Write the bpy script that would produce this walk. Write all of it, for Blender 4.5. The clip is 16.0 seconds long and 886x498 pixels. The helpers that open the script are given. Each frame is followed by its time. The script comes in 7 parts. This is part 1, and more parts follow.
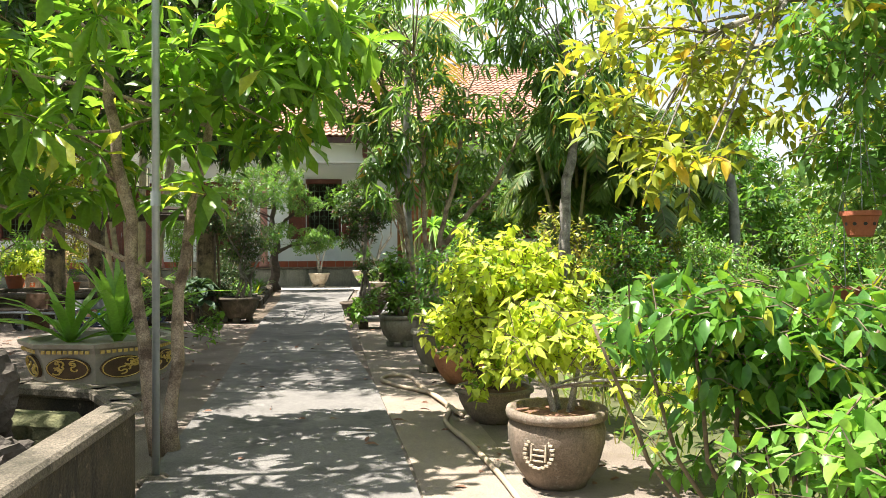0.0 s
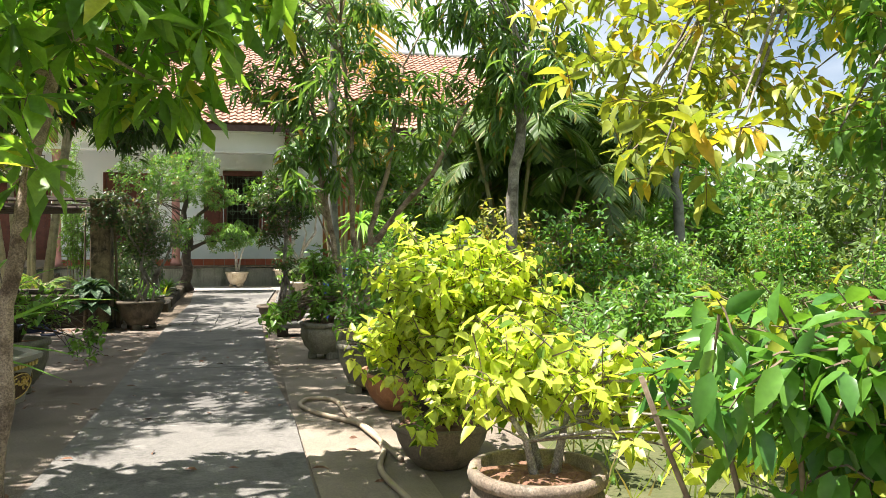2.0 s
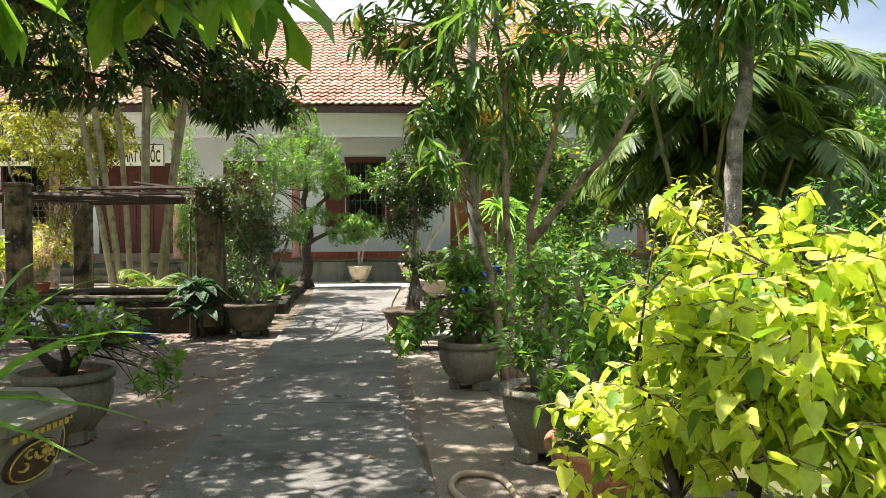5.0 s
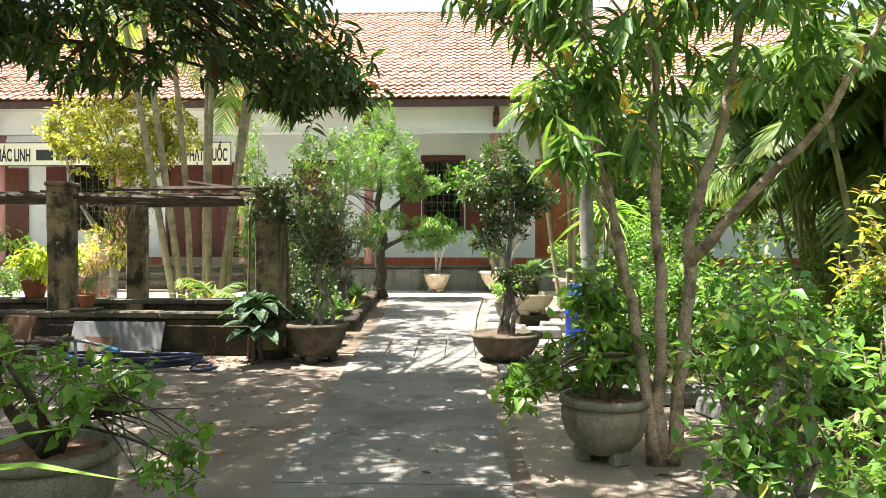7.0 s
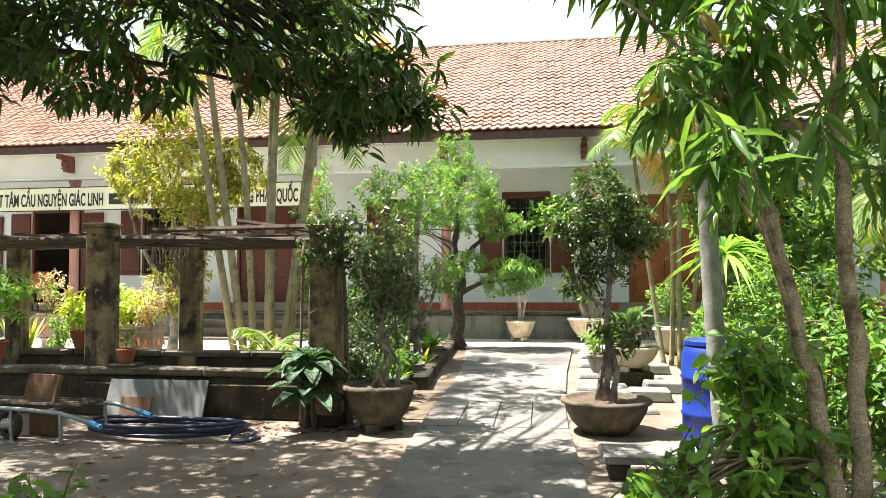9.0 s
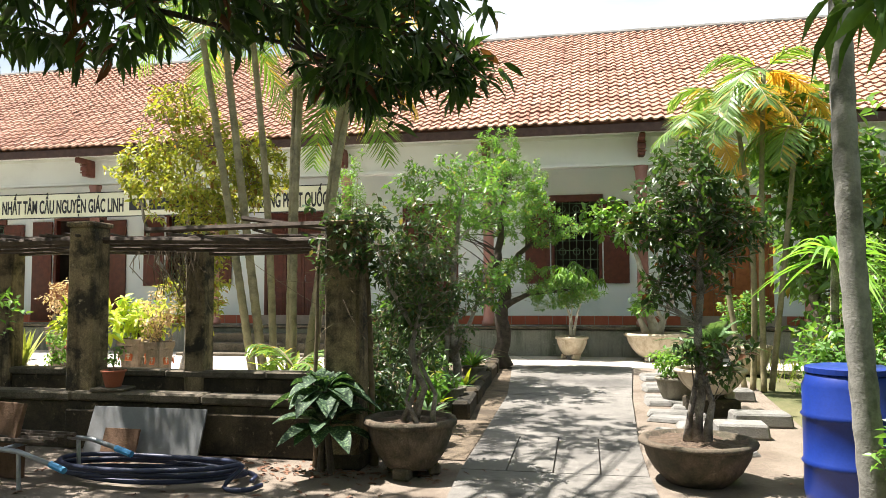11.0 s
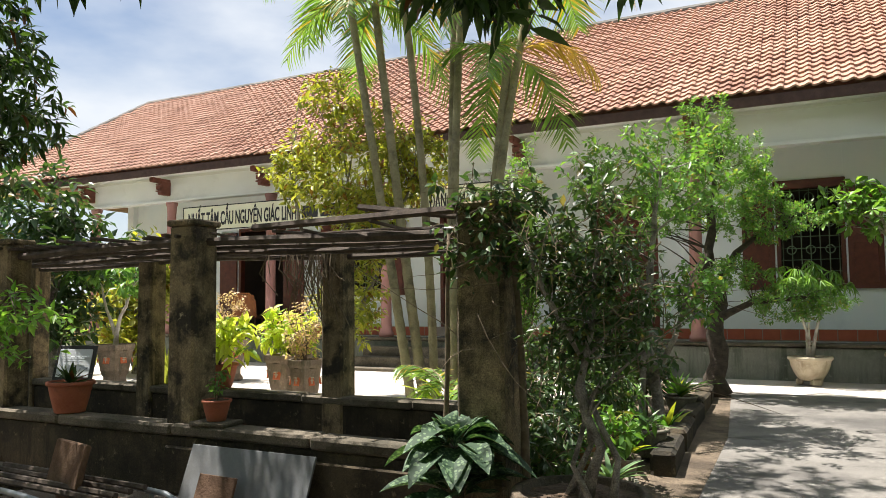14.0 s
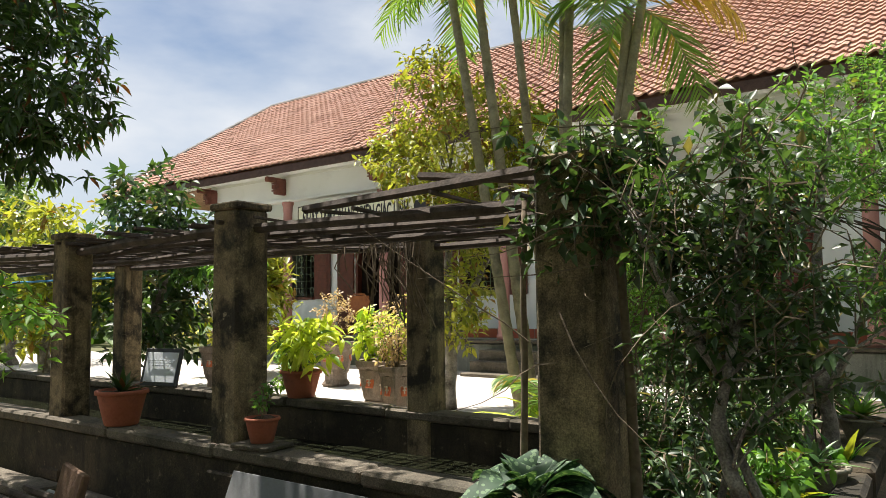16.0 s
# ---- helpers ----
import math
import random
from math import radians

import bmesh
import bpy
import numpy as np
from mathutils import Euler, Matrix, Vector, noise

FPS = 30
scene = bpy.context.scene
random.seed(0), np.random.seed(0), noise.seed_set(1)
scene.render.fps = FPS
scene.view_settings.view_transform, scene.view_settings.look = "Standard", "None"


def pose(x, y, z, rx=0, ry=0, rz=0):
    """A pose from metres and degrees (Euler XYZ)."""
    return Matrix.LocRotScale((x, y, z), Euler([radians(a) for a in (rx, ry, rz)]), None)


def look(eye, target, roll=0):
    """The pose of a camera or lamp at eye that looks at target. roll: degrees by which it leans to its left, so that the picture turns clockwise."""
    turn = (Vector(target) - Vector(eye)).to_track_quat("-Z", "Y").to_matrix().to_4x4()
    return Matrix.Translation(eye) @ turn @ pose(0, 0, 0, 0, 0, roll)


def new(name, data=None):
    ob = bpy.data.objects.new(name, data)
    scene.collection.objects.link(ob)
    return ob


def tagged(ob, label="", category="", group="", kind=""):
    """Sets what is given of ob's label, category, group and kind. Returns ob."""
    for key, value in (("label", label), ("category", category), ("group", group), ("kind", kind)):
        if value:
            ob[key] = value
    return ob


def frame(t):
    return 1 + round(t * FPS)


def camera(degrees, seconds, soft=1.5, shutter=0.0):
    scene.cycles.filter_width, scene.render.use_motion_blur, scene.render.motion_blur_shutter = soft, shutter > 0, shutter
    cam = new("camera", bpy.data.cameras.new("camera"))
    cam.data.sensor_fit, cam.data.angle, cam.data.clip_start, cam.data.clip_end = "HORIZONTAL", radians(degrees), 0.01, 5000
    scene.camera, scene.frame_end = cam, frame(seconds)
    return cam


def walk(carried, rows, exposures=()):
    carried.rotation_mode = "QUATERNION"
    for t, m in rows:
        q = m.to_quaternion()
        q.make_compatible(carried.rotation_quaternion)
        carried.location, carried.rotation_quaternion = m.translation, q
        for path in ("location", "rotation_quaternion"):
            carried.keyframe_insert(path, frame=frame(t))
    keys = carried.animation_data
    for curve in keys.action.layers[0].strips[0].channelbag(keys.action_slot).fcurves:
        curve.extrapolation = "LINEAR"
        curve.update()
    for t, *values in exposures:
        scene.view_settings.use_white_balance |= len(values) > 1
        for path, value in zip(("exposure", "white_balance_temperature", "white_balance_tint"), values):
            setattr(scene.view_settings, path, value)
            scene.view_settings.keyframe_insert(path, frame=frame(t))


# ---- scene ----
cam = camera(61.2, 16.0, soft=0.8)
PATH = [
    (0, (0.118, 0.552, 1.297), (0.353, 2.538, 1.299), -0.3),
    (0.5, (0.147, 0.754, 1.28), (0.431, 2.734, 1.286), -0.4),
    (1, (0.17, 1.032, 1.288), (0.518, 3.002, 1.291), -0.3),
    (1.5, (0.155, 1.337, 1.303), (0.568, 3.294, 1.304), -0.3),
    (2, (0.215, 1.749, 1.307), (0.642, 3.703, 1.301), -0.1),
    (2.5, (0.203, 2.092, 1.301), (0.628, 4.047, 1.288), -0.1),
    (3, (0.209, 2.456, 1.323), (0.619, 4.414, 1.304), -0.1),
    (3.5, (0.215, 2.881, 1.331), (0.587, 4.846, 1.308), -0.1),
    (4, (0.148, 3.259, 1.347), (0.474, 5.232, 1.322), 0.1),
    (4.5, (0.162, 3.668, 1.345), (0.398, 5.654, 1.316), 0.1),
    (5, (0.122, 3.997, 1.356), (0.234, 5.993, 1.323), -0.4),
    (5.2, (0.093, 4.136, 1.379), (0.184, 6.133, 1.341), -0.5),
    (7.5, (-0.165, 6.051, 1.468), (-0.298, 8.046, 1.447), -0.1),
    (8, (-0.164, 6.345, 1.479), (-0.364, 8.335, 1.482), -0.5),
    (8.5, (-0.179, 6.717, 1.499), (-0.44, 8.699, 1.551), -0.4),
    (11, (-0.478, 8.53, 1.463), (-0.874, 10.487, 1.58), -0.2),
    (11.5, (-0.571, 8.86, 1.445), (-1.067, 10.794, 1.567), -0.3),
    (12, (-0.604, 9.179, 1.463), (-1.19, 11.087, 1.59), -0.2),
    (12.5, (-0.607, 9.53, 1.467), (-1.304, 11.4, 1.601), -0.3),
    (13, (-0.687, 9.855, 1.458), (-1.437, 11.703, 1.596), -0.4),
    (13.5, (-0.738, 10.178, 1.467), (-1.539, 12.005, 1.608), -0.6),
    (14, (-0.768, 10.479, 1.477), (-1.66, 12.263, 1.62), -0.5),
    (14.5, (-0.855, 10.78, 1.474), (-1.834, 12.518, 1.619), -0.6),
    (15, (-0.901, 11.141, 1.466), (-1.998, 12.806, 1.619), -0.2),
    (15.5, (-0.966, 11.459, 1.454), (-2.126, 13.081, 1.604), -0.5),
    (16, (-1.097, 11.757, 1.44), (-2.298, 13.349, 1.592), -0.7),
]
EXPOSURES = [(0, 1.66), (3.5, 1.57), (5, 1.66), (7.5, 2.25), (8.5, 2.2), (11, 1.67), (12.5, 1.44), (14.5, 1.26), (16, 1.15)]
walk(cam, [(t, look(eye, target, roll)) for t, eye, target, roll in PATH], EXPOSURES)

# ---- light ----
SUN = Vector((-0.38, 0.02, 0.92)).normalized()
world = bpy.data.worlds.new("sky")
scene.world = world
world.use_nodes = True
wn, wl = world.node_tree.nodes, world.node_tree.links
wn.clear()
w_out = wn.new("ShaderNodeOutputWorld")
w_bg = wn.new("ShaderNodeBackground")
w_sky = wn.new("ShaderNodeTexSky")
w_sky.sky_type = "NISHITA"
w_sky.sun_disc = False
w_sky.sun_elevation = math.asin(SUN.z)
w_sky.sun_rotation = math.atan2(SUN.x, SUN.y)
w_co = wn.new("ShaderNodeTexCoord")
w_map = wn.new("ShaderNodeMapping")
w_map.inputs["Scale"].default_value = (1.0, 1.0, 2.6)
w_noise = wn.new("ShaderNodeTexNoise")
w_noise.inputs["Scale"].default_value = 2.2
w_noise.inputs["Detail"].default_value = 7
w_ramp = wn.new("ShaderNodeMapRange")
w_ramp.inputs["From Min"].default_value = 0.30
w_ramp.inputs["From Max"].default_value = 0.54
w_mix = wn.new("ShaderNodeMix")
w_mix.data_type = "RGBA"
w_mix.inputs["B"].default_value = (7.2, 7.6, 8.2, 1)
w_bg.inputs["Strength"].default_value = 0.05
wl.new(w_co.outputs["Generated"], w_map.inputs["Vector"])
wl.new(w_map.outputs["Vector"], w_noise.inputs["Vector"])
wl.new(w_noise.outputs["Fac"], w_ramp.inputs["Value"])
wl.new(w_ramp.outputs["Result"], w_mix.inputs["Factor"])
wl.new(w_sky.outputs["Color"], w_mix.inputs["A"])
wl.new(w_mix.outputs["Result"], w_bg.inputs["Color"])
wl.new(w_bg.outputs["Background"], w_out.inputs["Surface"])

lamp = bpy.data.lights.new("sun", "SUN")
lamp.energy, lamp.angle, lamp.color = 5.0, radians(0.6), (1.0, 0.93, 0.86)
sun_ob = new("sun", lamp)
sun_ob.matrix_world = look(tuple(SUN * 40), (0, 0, 0))

rng = np.random.default_rng(7)


# ---- materials ----
def surface(name, c1, c2, scale=6.0, rough=0.8, bump=0.3, fine=60.0, stain=None, stain_scale=1.2, stain_cut=0.55, metal=0.0, spec=0.5, streak=None, grit=0.0):
    """Two colours mixed by a coarse and a fine noise, an optional stain at a larger scale, and fine relief."""
    m = bpy.data.materials.new(name)
    m.use_nodes = True
    n, k = m.node_tree.nodes, m.node_tree.links
    b = n["Principled BSDF"]
    co = n.new("ShaderNodeTexCoord")
    geo = n.new("ShaderNodeNewGeometry")
    a = n.new("ShaderNodeTexNoise")
    a.inputs["Scale"].default_value, a.inputs["Detail"].default_value = scale, 6
    f = n.new("ShaderNodeTexNoise")
    f.inputs["Scale"].default_value, f.inputs["Detail"].default_value = fine, 4
    for t in (a, f):
        k.new(geo.outputs["Position"], t.inputs["Vector"])
    mx = n.new("ShaderNodeMix")
    mx.data_type = "RGBA"
    mx.inputs["A"].default_value, mx.inputs["B"].default_value = (*c1, 1), (*c2, 1)
    add = n.new("ShaderNodeMath")
    add.operation = "MULTIPLY_ADD"
    add.inputs[1].default_value, add.inputs[2].default_value = 0.5, -0.25
    k.new(f.outputs["Fac"], add.inputs[0])
    sm = n.new("ShaderNodeMath")
    sm.operation = "ADD"
    k.new(a.outputs["Fac"], sm.inputs[0])
    k.new(add.outputs["Value"], sm.inputs[1])
    mr = n.new("ShaderNodeMapRange")
    mr.inputs["From Min"].default_value, mr.inputs["From Max"].default_value = 0.3, 0.7
    k.new(sm.outputs["Value"], mr.inputs["Value"])
    k.new(mr.outputs["Result"], mx.inputs["Factor"])
    last = mx.outputs["Result"]
    if stain:
        s = n.new("ShaderNodeTexNoise")
        s.inputs["Scale"].default_value, s.inputs["Detail"].default_value, s.inputs["Roughness"].default_value = stain_scale, 9, 0.68
        k.new(geo.outputs["Position"], s.inputs["Vector"])
        r = n.new("ShaderNodeMapRange")
        r.inputs["From Min"].default_value, r.inputs["From Max"].default_value = stain_cut - 0.06, stain_cut + 0.1
        k.new(s.outputs["Fac"], r.inputs["Value"])
        m2 = n.new("ShaderNodeMix")
        m2.data_type = "RGBA"
        m2.inputs["B"].default_value = (*stain, 1)
        k.new(last, m2.inputs["A"])
        k.new(r.outputs["Result"], m2.inputs["Factor"])
        last = m2.outputs["Result"]
    if streak:
        # dark runs that follow the rain down the face, and flakes of bare surface
        mp = n.new("ShaderNodeMapping")
        mp.inputs["Scale"].default_value = (1.0, 1.0, 0.10)
        k.new(geo.outputs["Position"], mp.inputs["Vector"])
        for colour, sc, lo, hi in ((streak[0], streak[1], 0.50, 0.66), (streak[2], streak[1] * 2.3, 0.60, 0.68)):
            s = n.new("ShaderNodeTexNoise")
            s.inputs["Scale"].default_value, s.inputs["Detail"].default_value, s.inputs["Roughness"].default_value = sc, 8, 0.7
            k.new((mp if colour == streak[0] else geo).outputs["Vector" if colour == streak[0] else "Position"], s.inputs["Vector"])
            r = n.new("ShaderNodeMapRange")
            r.inputs["From Min"].default_value, r.inputs["From Max"].default_value, r.inputs["To Max"].default_value = lo, hi, 0.85
            k.new(s.outputs["Fac"], r.inputs["Value"])
            m3 = n.new("ShaderNodeMix")
            m3.data_type = "RGBA"
            m3.inputs["B"].default_value = (*colour, 1)
            k.new(last, m3.inputs["A"])
            k.new(r.outputs["Result"], m3.inputs["Factor"])
            last = m3.outputs["Result"]
    if grit:
        vo = n.new("ShaderNodeTexNoise")
        vo.inputs["Scale"].default_value, vo.inputs["Detail"].default_value = 130.0, 3
        k.new(geo.outputs["Position"], vo.inputs["Vector"])
        gr_ = n.new("ShaderNodeMapRange")
        gr_.inputs["From Min"].default_value, gr_.inputs["From Max"].default_value = 0.35, 0.65
        gr_.inputs["To Min"].default_value, gr_.inputs["To Max"].default_value = 1 - grit, 1 + grit
        k.new(vo.outputs["Fac"], gr_.inputs["Value"])
        hs_ = n.new("ShaderNodeHueSaturation")
        k.new(gr_.outputs["Result"], hs_.inputs["Value"])
        k.new(last, hs_.inputs["Color"])
        last = hs_.outputs["Color"]
    k.new(last, b.inputs["Base Color"])
    b.inputs["Roughness"].default_value = rough
    b.inputs["Metallic"].default_value = metal
    b.inputs["Specular IOR Level"].default_value = spec
    bp = n.new("ShaderNodeBump")
    bp.inputs["Strength"].default_value, bp.inputs["Distance"].default_value = bump, 0.02
    k.new(sm.outputs["Value"], bp.inputs["Height"])
    k.new(bp.outputs["Normal"], b.inputs["Normal"])
    return m


def leafy(name, c1, c2, glow=0.4, rough=0.42, odd=None, odd_share=0.06, spots=None):
    """A leaf: gloss above, light through it, each leaf of its own tone; a few leaves of another colour."""
    m = bpy.data.materials.new(name)
    m.use_nodes = True
    n, k = m.node_tree.nodes, m.node_tree.links
    b, out = n["Principled BSDF"], n["Material Output"]
    geo = n.new("ShaderNodeNewGeometry")
    mx = n.new("ShaderNodeMix")
    mx.data_type = "RGBA"
    mx.inputs["A"].default_value, mx.inputs["B"].default_value = (*c1, 1), (*c2, 1)
    k.new(geo.outputs["Random Per Island"], mx.inputs["Factor"])
    last = mx.outputs["Result"]
    if odd:
        gt = n.new("ShaderNodeMath")
        gt.operation = "LESS_THAN"
        gt.inputs[1].default_value = odd_share
        k.new(geo.outputs["Random Per Island"], gt.inputs[0])
        m2 = n.new("ShaderNodeMix")
        m2.data_type = "RGBA"
        m2.inputs["B"].default_value = (*odd, 1)
        k.new(last, m2.inputs["A"])
        k.new(gt.outputs["Value"], m2.inputs["Factor"])
        last = m2.outputs["Result"]
    if spots:
        vo = n.new("ShaderNodeTexVoronoi")
        vo.inputs["Scale"].default_value = 42
        k.new(geo.outputs["Position"], vo.inputs["Vector"])
        ls = n.new("ShaderNodeMath")
        ls.operation = "LESS_THAN"
        ls.inputs[1].default_value = 0.40
        k.new(vo.outputs["Distance"], ls.inputs[0])
        m3 = n.new("ShaderNodeMix")
        m3.data_type = "RGBA"
        m3.inputs["B"].default_value = (*spots, 1)
        k.new(last, m3.inputs["A"])
        k.new(ls.outputs["Value"], m3.inputs["Factor"])
        last = m3.outputs["Result"]
    ns = n.new("ShaderNodeTexNoise")
    ns.inputs["Scale"].default_value = 45
    k.new(geo.outputs["Position"], ns.inputs["Vector"])
    hs = n.new("ShaderNodeHueSaturation")
    mr = n.new("ShaderNodeMapRange")
    mr.inputs["To Min"].default_value, mr.inputs["To Max"].default_value = 0.7, 1.3
    k.new(ns.outputs["Fac"], mr.inputs["Value"])
    k.new(mr.outputs["Result"], hs.inputs["Value"])
    k.new(last, hs.inputs["Color"])
    k.new(hs.outputs["Color"], b.inputs["Base Color"])
    b.inputs["Roughness"].default_value = rough
    tr = n.new("ShaderNodeBsdfTranslucent")
    warm = n.new("ShaderNodeMix")
    warm.data_type, warm.blend_type = "RGBA", "MULTIPLY"
    warm.inputs["Factor"].default_value = 1.0
    warm.inputs["B"].default_value = (1.75, 1.7, 0.8, 1)
    k.new(hs.outputs["Color"], warm.inputs["A"])
    k.new(warm.outputs["Result"], tr.inputs["Color"])
    ms = n.new("ShaderNodeMixShader")
    ms.inputs["Fac"].default_value = glow
    k.new(b.outputs["BSDF"], ms.inputs[1])
    k.new(tr.outputs["BSDF"], ms.inputs[2])
    k.new(ms.outputs["Shader"], out.inputs["Surface"])
    return m


